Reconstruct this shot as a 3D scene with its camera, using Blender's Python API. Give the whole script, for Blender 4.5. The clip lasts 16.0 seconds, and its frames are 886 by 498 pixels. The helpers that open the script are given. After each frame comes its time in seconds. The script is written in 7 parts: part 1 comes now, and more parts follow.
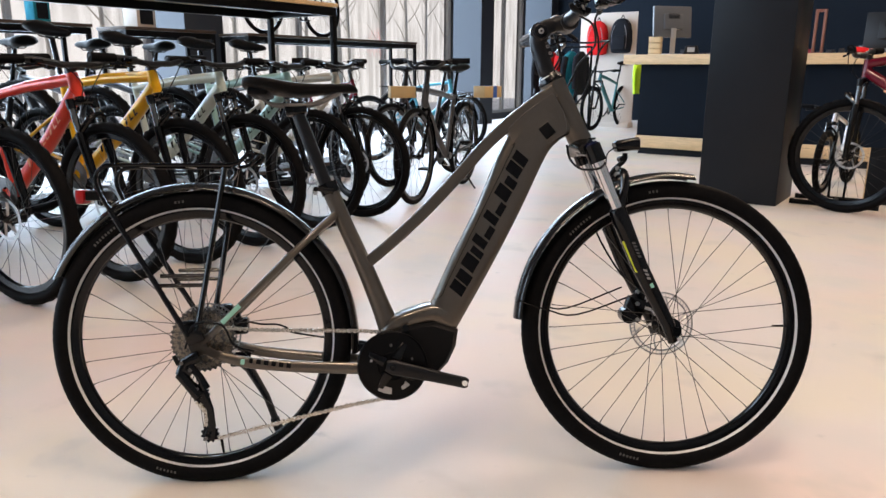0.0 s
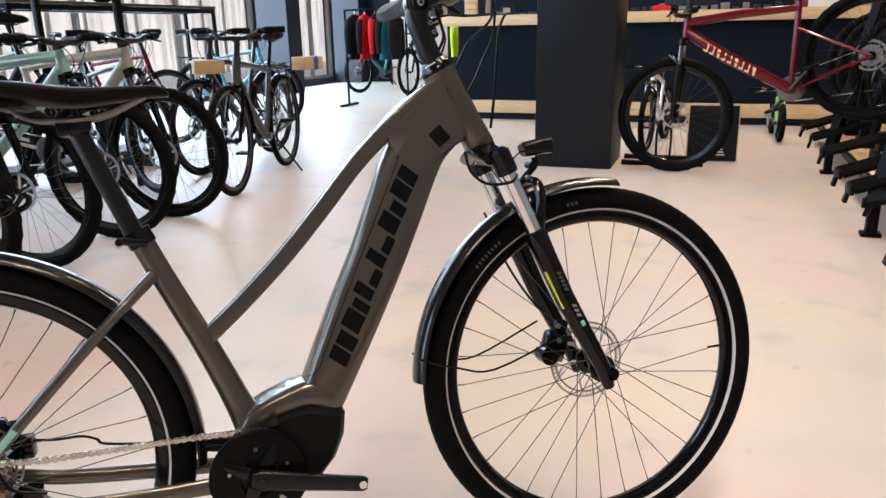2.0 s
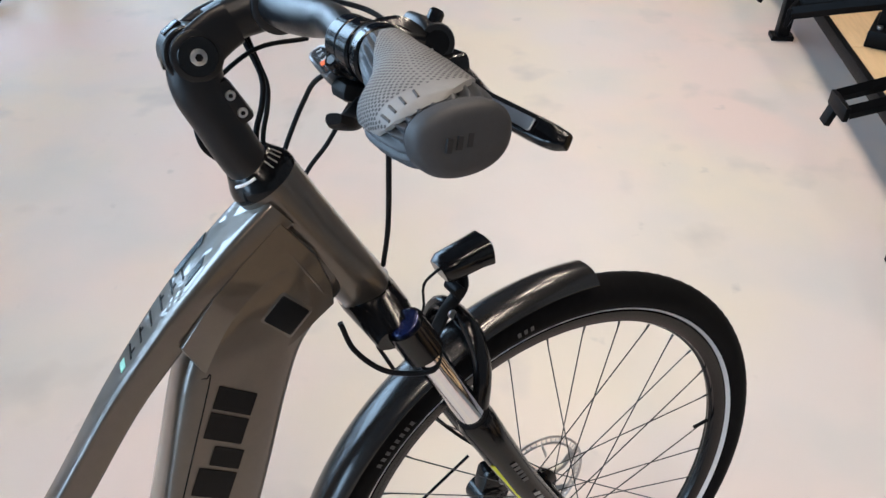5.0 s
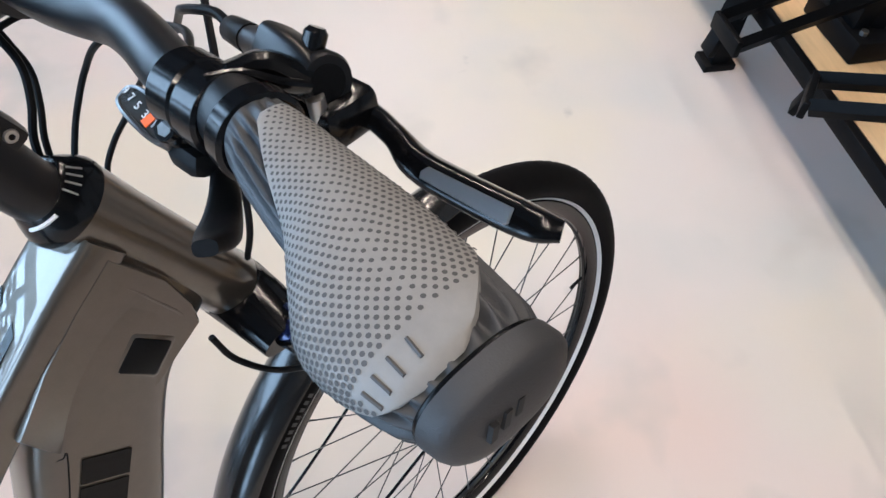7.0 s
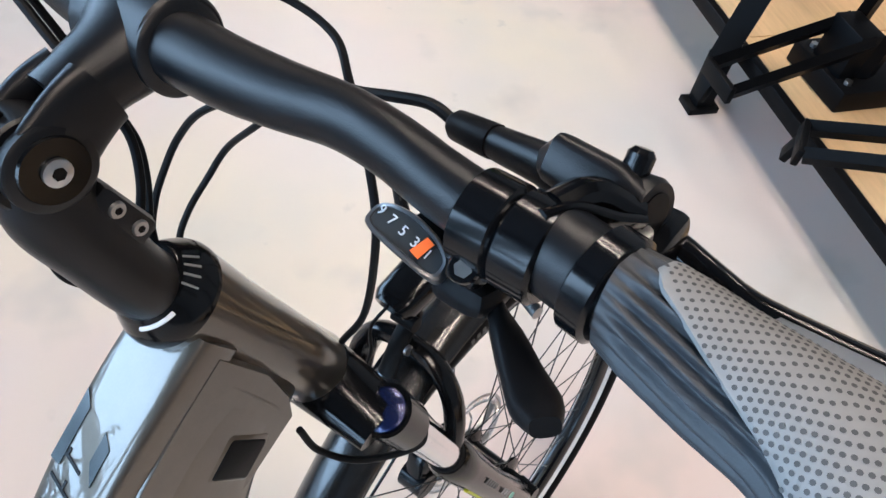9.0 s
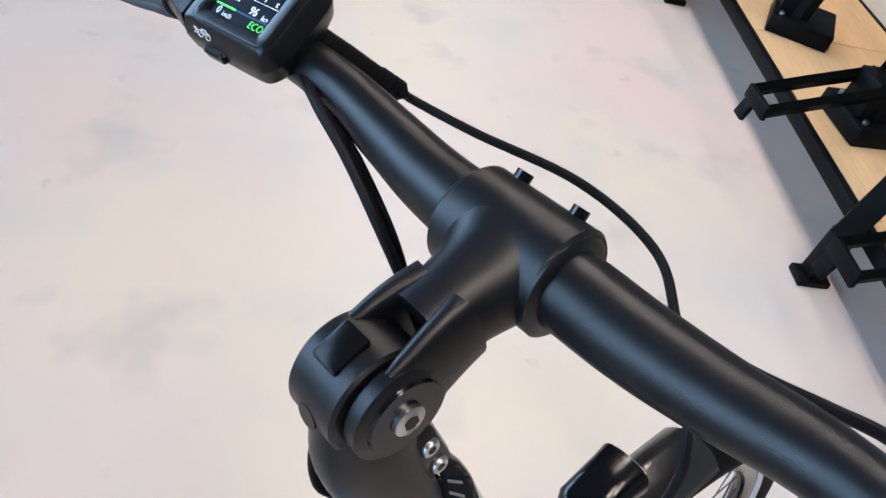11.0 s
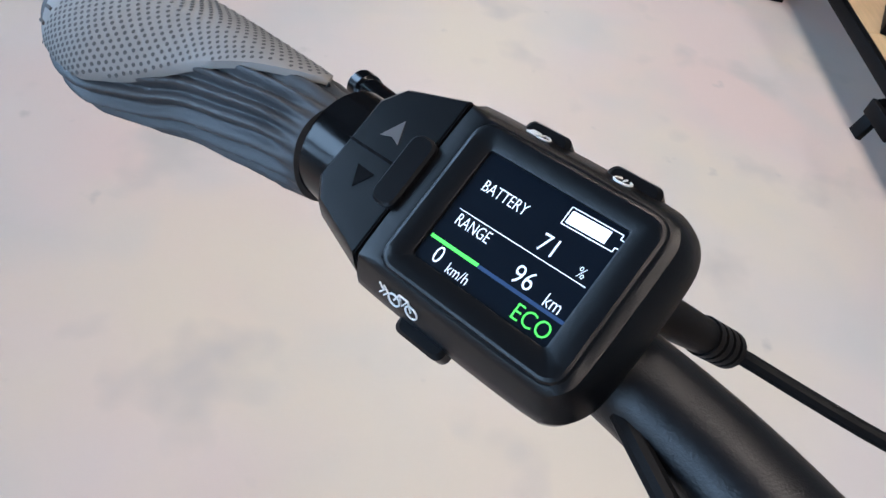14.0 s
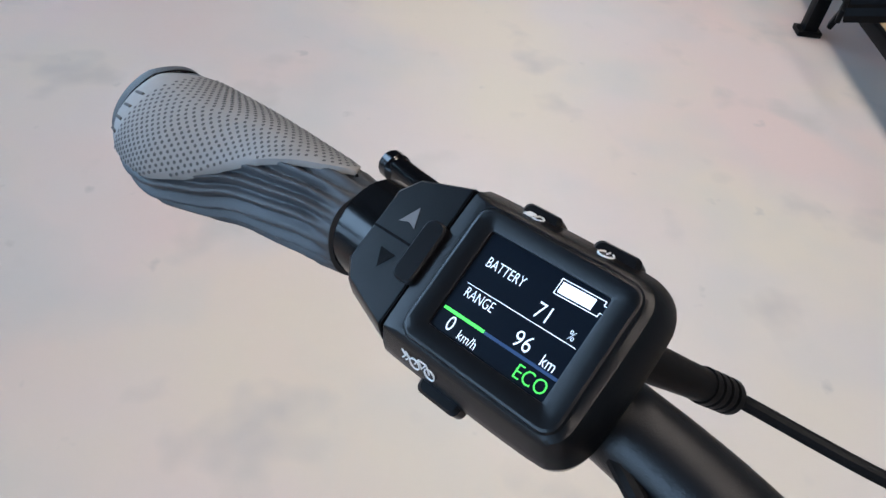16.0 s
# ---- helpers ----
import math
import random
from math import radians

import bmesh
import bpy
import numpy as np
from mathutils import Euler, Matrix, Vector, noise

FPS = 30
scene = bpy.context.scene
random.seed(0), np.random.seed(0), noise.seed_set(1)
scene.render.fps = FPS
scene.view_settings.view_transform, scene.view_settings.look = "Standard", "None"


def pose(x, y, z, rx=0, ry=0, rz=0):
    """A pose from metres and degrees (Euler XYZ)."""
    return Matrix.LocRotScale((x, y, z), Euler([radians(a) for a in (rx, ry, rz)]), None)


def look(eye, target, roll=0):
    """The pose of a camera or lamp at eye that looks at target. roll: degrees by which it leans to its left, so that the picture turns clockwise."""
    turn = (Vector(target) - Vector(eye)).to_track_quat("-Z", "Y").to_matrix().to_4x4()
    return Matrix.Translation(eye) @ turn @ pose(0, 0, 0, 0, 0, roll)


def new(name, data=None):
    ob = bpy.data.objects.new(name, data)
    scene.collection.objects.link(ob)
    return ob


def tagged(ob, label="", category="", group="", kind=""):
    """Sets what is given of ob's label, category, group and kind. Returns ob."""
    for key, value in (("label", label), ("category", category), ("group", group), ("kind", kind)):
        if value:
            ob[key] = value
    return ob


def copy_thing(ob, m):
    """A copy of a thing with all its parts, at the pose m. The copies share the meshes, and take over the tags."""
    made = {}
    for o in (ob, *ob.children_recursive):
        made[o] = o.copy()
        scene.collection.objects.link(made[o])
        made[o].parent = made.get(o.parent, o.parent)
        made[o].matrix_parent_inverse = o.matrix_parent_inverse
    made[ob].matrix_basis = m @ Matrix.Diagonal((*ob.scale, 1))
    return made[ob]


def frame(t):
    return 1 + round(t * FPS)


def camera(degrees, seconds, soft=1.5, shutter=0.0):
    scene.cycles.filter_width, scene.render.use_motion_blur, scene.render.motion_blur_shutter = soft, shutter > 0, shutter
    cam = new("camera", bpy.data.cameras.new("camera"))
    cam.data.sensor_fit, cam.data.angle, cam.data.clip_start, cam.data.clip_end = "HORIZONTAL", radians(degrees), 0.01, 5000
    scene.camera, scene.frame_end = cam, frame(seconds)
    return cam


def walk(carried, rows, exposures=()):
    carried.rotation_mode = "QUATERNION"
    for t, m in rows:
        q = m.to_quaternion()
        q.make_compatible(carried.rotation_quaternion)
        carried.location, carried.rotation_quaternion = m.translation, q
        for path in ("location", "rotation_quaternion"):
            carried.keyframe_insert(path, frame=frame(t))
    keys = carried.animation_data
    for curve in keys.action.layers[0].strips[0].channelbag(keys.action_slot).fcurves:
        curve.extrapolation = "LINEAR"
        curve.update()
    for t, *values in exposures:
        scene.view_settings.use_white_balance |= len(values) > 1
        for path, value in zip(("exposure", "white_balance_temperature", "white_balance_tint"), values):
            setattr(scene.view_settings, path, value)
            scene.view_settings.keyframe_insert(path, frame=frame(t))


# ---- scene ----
cam = camera(62.9, 16.0)
PATH = [
    (0, (0.476, -1.598, 0.961), (0.58, 0.341, 0.484), 0.3),
    (0.5, (0.446, -1.481, 0.948), (0.627, 0.455, 0.48), 0.4),
    (1, (0.395, -1.331, 0.913), (0.735, 0.591, 0.477), -0.1),
    (1.5, (0.391, -1.212, 0.901), (0.872, 0.671, 0.431), -0.5),
    (2, (0.424, -1.121, 1.005), (1.003, 0.704, 0.428), -1.1),
    (2.5, (0.432, -1.025, 1.121), (1.072, 0.733, 0.414), -1.4),
    (2.7, (0.427, -0.986, 1.158), (1.086, 0.737, 0.386), -1.5),
    (3, (0.453, -0.922, 1.207), (1.121, 0.761, 0.358), -1.9),
    (3.2, (0.485, -0.875, 1.218), (1.158, 0.788, 0.335), -2.3),
    (3.5, (0.562, -0.771, 1.256), (1.24, 0.846, 0.294), -2.9),
    (4, (0.63, -0.622, 1.264), (1.324, 0.903, 0.171), -2.8),
    (4.2, (0.644, -0.552, 1.267), (1.375, 0.939, 0.152), -2.4),
    (6.3, (0.761, -0.231, 1.294), (1.569, 0.74, -0.256), 0.9),
    (6.5, (0.759, -0.211, 1.297), (1.61, 0.681, -0.278), 1.2),
    (7, (0.761, -0.199, 1.29), (1.683, 0.561, -0.314), 3.0),
    (7.5, (0.766, -0.175, 1.287), (1.725, 0.516, -0.326), 5.2),
    (8, (0.754, -0.145, 1.29), (1.751, 0.529, -0.307), 6.8),
    (8.5, (0.742, -0.107, 1.281), (1.773, 0.569, -0.294), 7.8),
    (9, (0.726, -0.069, 1.273), (1.789, 0.609, -0.28), 8.9),
    (9.5, (0.701, -0.039, 1.276), (1.788, 0.671, -0.245), 10.9),
    (10, (0.685, 0.01, 1.275), (1.797, 0.828, -0.172), 13.0),
    (10.2, (0.684, 0.023, 1.271), (1.814, 0.873, -0.143), 13.6),
    (12.3, (0.74, 0.214, 1.231), (1.789, 1.115, -0.213), 18.4),
    (12.5, (0.744, 0.231, 1.221), (1.799, 1.126, -0.223), 18.4),
    (13, (0.761, 0.263, 1.207), (1.768, 1.146, -0.278), 17.7),
    (13.5, (0.765, 0.29, 1.192), (1.76, 1.18, -0.297), 16.9),
    (14, (0.766, 0.296, 1.195), (1.755, 1.21, -0.284), 15.4),
    (14.5, (0.764, 0.294, 1.202), (1.732, 1.256, -0.261), 13.2),
    (15, (0.761, 0.293, 1.215), (1.716, 1.323, -0.21), 10.7),
    (15.5, (0.761, 0.293, 1.217), (1.692, 1.363, -0.193), 8.8),
    (16, (0.763, 0.282, 1.218), (1.69, 1.365, -0.185), 8.1),
]
walk(cam, [(t, look(eye, target, roll)) for t, eye, target, roll in PATH], [(0.0, -0.04, 7500, 19), (2.5, 0.05, 7350, 19), (4.2, -0.08, 6700, 13), (6.3, -0.03, 6250, 12), (10.2, 0.10, 6150, 12), (12.3, -0.14, 5850, 13), (14.0, -0.24, 5980, 13), (16.0, -0.31, 6000, 12)])

# ---- world and light ----
wd = bpy.data.worlds.new("world")
scene.world = wd
wd.use_nodes = True
_sky = wd.node_tree.nodes.new("ShaderNodeTexSky")
_sky.sky_type, _sky.sun_disc = "NISHITA", False
_sky.sun_elevation, _sky.sun_rotation = radians(28), radians(250)
wd.node_tree.links.new(_sky.outputs[0], wd.node_tree.nodes["Background"].inputs[0])
wd.node_tree.nodes["Background"].inputs[1].default_value = 0.12

# building axes: x runs along the counter, y along the rack, turned against the bike's line
BM = Matrix.Rotation(radians(-38.34), 4, "Z")
# the bicycle stands on its two contact points and leans on its side stand
LEAN = Matrix.Rotation(radians(-9.8), 4, "X")


def area_lamp(name, m, sx, sy, watts, colour):
    d = bpy.data.lights.new(name, "AREA")
    d.shape, d.size, d.size_y, d.energy, d.color = "RECTANGLE", sx, sy, watts, colour
    ob = new(name, d)
    ob.matrix_world = m
    return ob


# ---- materials ----
def mat(name, colour, rough=0.5, metal=0.0, var=0.0, scale=20.0, bump=0.0, bscale=None, coat=0.0, spec=0.5, emit=None, stretch=None, tint=None, coatrough=0.05):
    m = bpy.data.materials.new(name)
    m.use_nodes = True
    nt = m.node_tree
    b = nt.nodes["Principled BSDF"]
    b.inputs["Base Color"].default_value = (*colour, 1)
    b.inputs["Roughness"].default_value = rough
    b.inputs["Metallic"].default_value = metal
    b.inputs["Specular IOR Level"].default_value = spec
    b.inputs["Coat Weight"].default_value = coat
    b.inputs["Coat Roughness"].default_value = coatrough
    if emit:
        b.inputs["Emission Color"].default_value = (*colour, 1)
        b.inputs["Emission Strength"].default_value = emit
    if var or bump:
        tc = nt.nodes.new("ShaderNodeTexCoord")
        mp = nt.nodes.new("ShaderNodeMapping")
        if stretch:
            mp.inputs["Scale"].default_value = stretch
        nt.links.new(tc.outputs["Object"], mp.inputs[0])
    if var:
        n1 = nt.nodes.new("ShaderNodeTexNoise")
        n1.inputs["Scale"].default_value, n1.inputs["Detail"].default_value = scale, 6
        n2 = nt.nodes.new("ShaderNodeTexNoise")
        n2.inputs["Scale"].default_value, n2.inputs["Detail"].default_value = scale * 0.13, 4
        for n in (n1, n2):
            nt.links.new(mp.outputs[0], n.inputs["Vector"])
        add = nt.nodes.new("ShaderNodeMath")
        add.operation = "ADD"
        nt.links.new(n1.outputs[0], add.inputs[0])
        nt.links.new(n2.outputs[0], add.inputs[1])
        ramp = nt.nodes.new("ShaderNodeMapRange")
        ramp.inputs[1].default_value, ramp.inputs[2].default_value = 0.6, 1.4
        nt.links.new(add.outputs[0], ramp.inputs[0])
        mix = nt.nodes.new("ShaderNodeMix")
        mix.data_type = "RGBA"
        lo = tint or tuple(c * (1 - var) for c in colour)
        mix.inputs[6].default_value = (*lo, 1)
        mix.inputs[7].default_value = (*(min(1, c * (1 + var)) for c in colour), 1)
        nt.links.new(ramp.outputs[0], mix.inputs[0])
        nt.links.new(mix.outputs[2], b.inputs["Base Color"])
        mr = nt.nodes.new("ShaderNodeMapRange")
        mr.inputs[3].default_value, mr.inputs[4].default_value = max(0, rough - 0.25 * var), min(1, rough + 0.25 * var)
        nt.links.new(n1.outputs[0], mr.inputs[0])
        nt.links.new(mr.outputs[0], b.inputs["Roughness"])
    if bump:
        nb = nt.nodes.new("ShaderNodeTexNoise")
        nb.inputs["Scale"].default_value, nb.inputs["Detail"].default_value = bscale or scale * 4, 3
        nt.links.new(mp.outputs[0], nb.inputs["Vector"])
        bp = nt.nodes.new("ShaderNodeBump")
        bp.inputs["Strength"].default_value, bp.inputs["Distance"].default_value = bump, 0.001
        nt.links.new(nb.outputs[0], bp.inputs["Height"])
        nt.links.new(bp.outputs[0], b.inputs["Normal"])
    return m


BLACK_PAINT = mat("black_paint", (0.0025, 0.0027, 0.0033), 0.15, var=0.12, scale=40, spec=0.32)
GUARD_BLACK = mat("guard_black", (0.0028, 0.0028, 0.0032), 0.3, var=0.15, scale=60, spec=0.13)
BLACK_SATIN = mat("black_satin", (0.0035, 0.0038, 0.005), 0.34, metal=0.0, var=0.25, scale=900, bump=0.14, bscale=1800, spec=0.34)
BLACK_PLASTIC = mat("black_plastic", (0.0065, 0.0067, 0.0075), 0.42, var=0.12, scale=60, bump=0.1, bscale=2500, spec=0.08)
RUBBER = mat("rubber", (0.006, 0.006, 0.0065), 0.55, var=0.3, scale=90, bump=0.1, spec=0.03)
STRIPE = mat("reflective_stripe", (0.62, 0.63, 0.64), 0.45, var=0.08, scale=200)
CHROME = mat("chrome", (0.8, 0.8, 0.82), 0.08, metal=1.0, var=0.05, scale=100)
STEEL = mat("steel", (0.5, 0.5, 0.5), 0.32, metal=1.0, var=0.15, scale=250)
DARK_STEEL = mat("dark_steel", (0.16, 0.155, 0.15), 0.38, metal=1.0, var=0.25, scale=250)
SPOKE = mat("spoke_black", (0.06, 0.06, 0.06), 0.3, metal=0.8, var=0.1, scale=100)
CHAIN_STEEL = mat("chain_steel", (0.62, 0.58, 0.51), 0.27, metal=1.0, var=0.25, scale=300)
BRONZE = mat("bronze_lacquer", (0.094, 0.080, 0.065), 0.34, metal=0.75, var=0.06, scale=900, coat=1.0, coatrough=0.03)
BRONZE_SATIN = mat("dark_bronze_satin", (0.016, 0.0155, 0.0155), 0.24, metal=0.4, var=0.06, scale=900, coat=0.45, coatrough=0.10)
DARK_BRONZE = mat("dark_bronze_metal", (0.035, 0.031, 0.027), 0.35, metal=0.6, var=0.1, scale=200)
DECAL_BLACK = mat("decal_black", (0.003, 0.003, 0.0035), 0.25, var=0.1, scale=60, spec=0.15)
DECAL_MINT = mat("decal_mint", (0.25, 0.55, 0.46), 0.4, var=0.06, scale=60)
DECAL_YELLOW = mat("decal_yellow", (0.6, 0.62, 0.03), 0.4, var=0.06, scale=60)
DECAL_TEAL = mat("decal_teal", (0.006, 0.016, 0.022), 0.15, var=0.06, scale=60)
DECAL_GREY = mat("decal_grey", (0.22, 0.22, 0.22), 0.4, var=0.06, scale=60)
DECAL_FAINT = mat("decal_faint", (0.055, 0.055, 0.057), 0.5, var=0.06, scale=60)
DECAL_WHITE = mat("decal_white", (0.75, 0.75, 0.74), 0.45, var=0.05, scale=60)
BLUE_CAP = mat("blue_anodised", (0.005, 0.011, 0.06), 0.25, metal=0.5, var=0.1, scale=200, coat=0.4)
ORANGE_MARK = mat("orange_marker", (0.85, 0.13, 0.02), 0.4, var=0.05, scale=60)
GRIP_DARK = mat("grip_dark", (0.030, 0.032, 0.036), 0.52, var=0.15, scale=400, bump=0.15, bscale=1800)
GRIP_END = mat("grip_end", (0.028, 0.028, 0.030), 0.6, var=0.15, scale=400, bump=0.15, bscale=1800)
DARK_CHROME = mat("smoked_chrome", (0.22, 0.215, 0.21), 0.2, metal=1.0, var=0.1, scale=100)
BRASSY = mat("warm_steel", (0.36, 0.315, 0.26), 0.28, metal=1.0, var=0.2, scale=200)

# ---- mesh helpers ----

class G:
    """Gathers rings, boxes and plates into one mesh."""

    def __init__(self):
        self.v, self.f = [], []

    def add(self, verts, faces):
        o = len(self.v)
        self.v += [tuple(p) for p in verts]
        self.f += [tuple(i + o for i in q) for q in faces]
        return self

    def rings(self, rings, closed=True, caps=True, loop=False):
        n = len(rings[0])
        faces = []
        m = len(rings)
        for a in range(m if loop else m - 1):
            b = (a + 1) % m
            for i in range(n if closed else n - 1):
                j = (i + 1) % n
                faces.append((a * n + i, a * n + j, b * n + j, b * n + i))
        if caps and closed and not loop:
            faces += [tuple(range(n - 1, -1, -1)), tuple((m - 1) * n + i for i in range(n))]
        return self.add([p for r in rings for p in r], faces)

    def tube(self, pts, r, n=12, caps=True, flat=None, up=None, loop=False, power=2.0):
        """A round tube along pts. r: one radius or one each; flat: second half-width (one or each), laid along up."""
        pts = [Vector(p) for p in pts]
        m = len(pts)
        rs = r if isinstance(r, (list, tuple)) else [r] * m
        fs = rs if flat is None else (flat if isinstance(flat, (list, tuple)) else [flat] * m)
        tang = []
        for i in range(m):
            a, b = (pts[(i - 1) % m], pts[(i + 1) % m]) if loop else (pts[max(0, i - 1)], pts[min(m - 1, i + 1)])
            tang.append((b - a).normalized())
        side = None
        rings = []
        for i in range(m):
            t = tang[i]
            if up is not None:
                s = Vector(up).cross(t)
                s = s.normalized() if s.length > 1e-6 else t.orthogonal().normalized()
            elif side is None:
                s = t.orthogonal().normalized()
            else:
                s = (side - t * side.dot(t)).normalized()
            side = s
            w = t.cross(s)
            ring = []
            for k in range(n):
                a = 2 * math.pi * k / n
                c, d = math.cos(a), math.sin(a)
                if power != 2.0:
                    c, d = math.copysign(abs(c) ** (2 / power), c), math.copysign(abs(d) ** (2 / power), d)
                ring.append(pts[i] + s * (rs[i] * c) + w * (fs[i] * d))
            rings.append(ring)
        return self.rings(rings, caps=caps, loop=loop)

    def box(self, c, size, m=None, bevel=0.0):
        x, y, z = (s / 2 for s in size)
        m = m or Matrix.Identity(4)
        c = Vector(c)
        if not bevel:
            vs = [c + m.to_3x3() @ Vector((sx * x, sy * y, sz * z)) for sx in (-1, 1) for sy in (-1, 1) for sz in (-1, 1)]
            return self.add(vs, [(0, 1, 3, 2), (4, 6, 7, 5), (0, 4, 5, 1), (2, 3, 7, 6), (0, 2, 6, 4), (1, 5, 7, 3)])
        b = min(bevel, x * 0.9, y * 0.9, z * 0.9)
        bm = bmesh.new()
        bmesh.ops.create_cube(bm, size=1)
        for q in bm.verts:
            q.co = Vector((q.co.x * 2 * x, q.co.y * 2 * y, q.co.z * 2 * z))
        bmesh.ops.bevel(bm, geom=bm.edges[:], offset=b, segments=2, affect="EDGES", profile=0.5)
        bm.verts.index_update()
        vs = [c + m.to_3x3() @ q.co for q in bm.verts]
        fs = [[q.index for q in f.verts] for f in bm.faces]
        bm.free()
        return self.add(vs, fs)

    def lathe(self, profile, m=None, n=32, loop=False):
        """profile: rows of (radius, height along local z), turned round local z."""
        m = m or Matrix.Identity(4)
        rings = [[m @ Vector((r * math.cos(2 * math.pi * k / n), r * math.sin(2 * math.pi * k / n), h)) for k in range(n)] for r, h in profile]
        return self.rings(rings, caps=not loop, loop=loop)

    def plate(self, poly, thick, m=None, bevel=0.0):
        """A flat polygon in local xy, extruded from -thick/2 to thick/2 along local z."""
        m = m or Matrix.Identity(4)
        n = len(poly)
        if bevel:
            cx, cy = sum(p[0] for p in poly) / n, sum(p[1] for p in poly) / n
            rad = max(math.hypot(p[0] - cx, p[1] - cy) for p in poly)
            k = 1 - bevel / rad
            small = [(cx + (x - cx) * k, cy + (y - cy) * k) for x, y in poly]
            levels = [(small, -thick / 2), (poly, -thick / 2 + bevel), (poly, thick / 2 - bevel), (small, thick / 2)]
        else:
            levels = [(poly, -thick / 2), (poly, thick / 2)]
        return self.rings([[m @ Vector((x, y, h)) for x, y in p] for p, h in levels])

    def moved(self, m):
        self.v = [tuple(m @ Vector(p)) for p in self.v]
        return self

    def mesh(self, name, material, smooth=35):
        me = bpy.data.meshes.new(name)
        me.from_pydata(self.v, [], self.f)
        me.materials.append(material)
        me.validate()
        bm = bmesh.new()
        bm.from_mesh(me)
        bmesh.ops.recalc_face_normals(bm, faces=bm.faces[:])
        bm.to_mesh(me)
        bm.free()
        if smooth:
            me.polygons.foreach_set("use_smooth", [True] * len(me.polygons))
            me.set_sharp_from_angle(angle=radians(smooth))
        return me


def part(name, g, material, parent=None, label="", smooth=35):
    me = g if isinstance(g, bpy.types.Mesh) else g.mesh(name, material, smooth)
    ob = new(name, me)
    if parent is not None:
        ob.parent = parent
    if label:
        tagged(ob, label)
    return ob


def thing(name, label, category, m=None, group="", kind=""):
    ob = new(name)
    ob.empty_display_size = 0.1
    if m is not None:
        ob.matrix_world = m
    return tagged(ob, label, category, group, kind)


def single(name, g, material, label, category, m=None, group="", kind="", smooth=35):
    ob = part(name, g, material, smooth=smooth)
    if m is not None:
        ob.matrix_world = m
    return tagged(ob, label, category, group, kind)


def smooth_path(pts, k=6):
    """Catmull-Rom through pts."""
    p = [Vector(q) for q in pts]
    p = [2 * p[0] - p[1]] + p + [2 * p[-1] - p[-2]]
    out = []
    for i in range(1, len(p) - 2):
        for j in range(k):
            t = j / k
            a, b, c, d = p[i - 1], p[i], p[i + 1], p[i + 2]
            out.append(0.5 * (2 * b + (c - a) * t + (2 * a - 5 * b + 4 * c - d) * t * t + (3 * b - a - 3 * c + d) * t * t * t))
    return out + [p[-2]]


def spline_vals(vals, k=6):
    """The same for plain numbers, to go with smooth_path."""
    return [q.x for q in smooth_path([(v, 0, 0) for v in vals], k)]


def arc(cx, cz, r, a0, a1, n, y=0.0):
    return [(cx + r * math.cos(radians(a0 + (a1 - a0) * i / n)), y, cz + r * math.sin(radians(a0 + (a1 - a0) * i / n))) for i in range(n + 1)]


def wheel_frame(x, z, y=0.0):
    """Local z runs along the axle (towards +y)."""
    return Matrix.Translation((x, y, z)) @ Matrix.Rotation(radians(-90), 4, "X")


def text_mesh(s, size, material, extrude=0.0006, name="lettering", shear=0.0, space=1.0, squeeze=1.0, thin=0.0):
    c = bpy.data.curves.new(name, "FONT")
    c.body, c.size, c.extrude, c.shear, c.space_character = s, size, extrude, shear, space
    c.align_x, c.align_y = "CENTER", "CENTER"
    c.resolution_u = 3
    c.offset = -thin * size
    ob = new(name, c)
    dg = bpy.context.evaluated_depsgraph_get()
    me = bpy.data.meshes.new_from_object(ob.evaluated_get(dg))
    bpy.data.objects.remove(ob)
    bpy.data.curves.remove(c)
    me.materials.clear()
    me.materials.append(material)
    if squeeze != 1.0:
        me.transform(Matrix.Diagonal((squeeze, 1, 1, 1)))
    return me

# ---- the shop ----
FLOOR = mat("floor_screed", (0.56, 0.525, 0.485), 0.42, var=0.02, scale=2.2, bump=0.03, bscale=160)


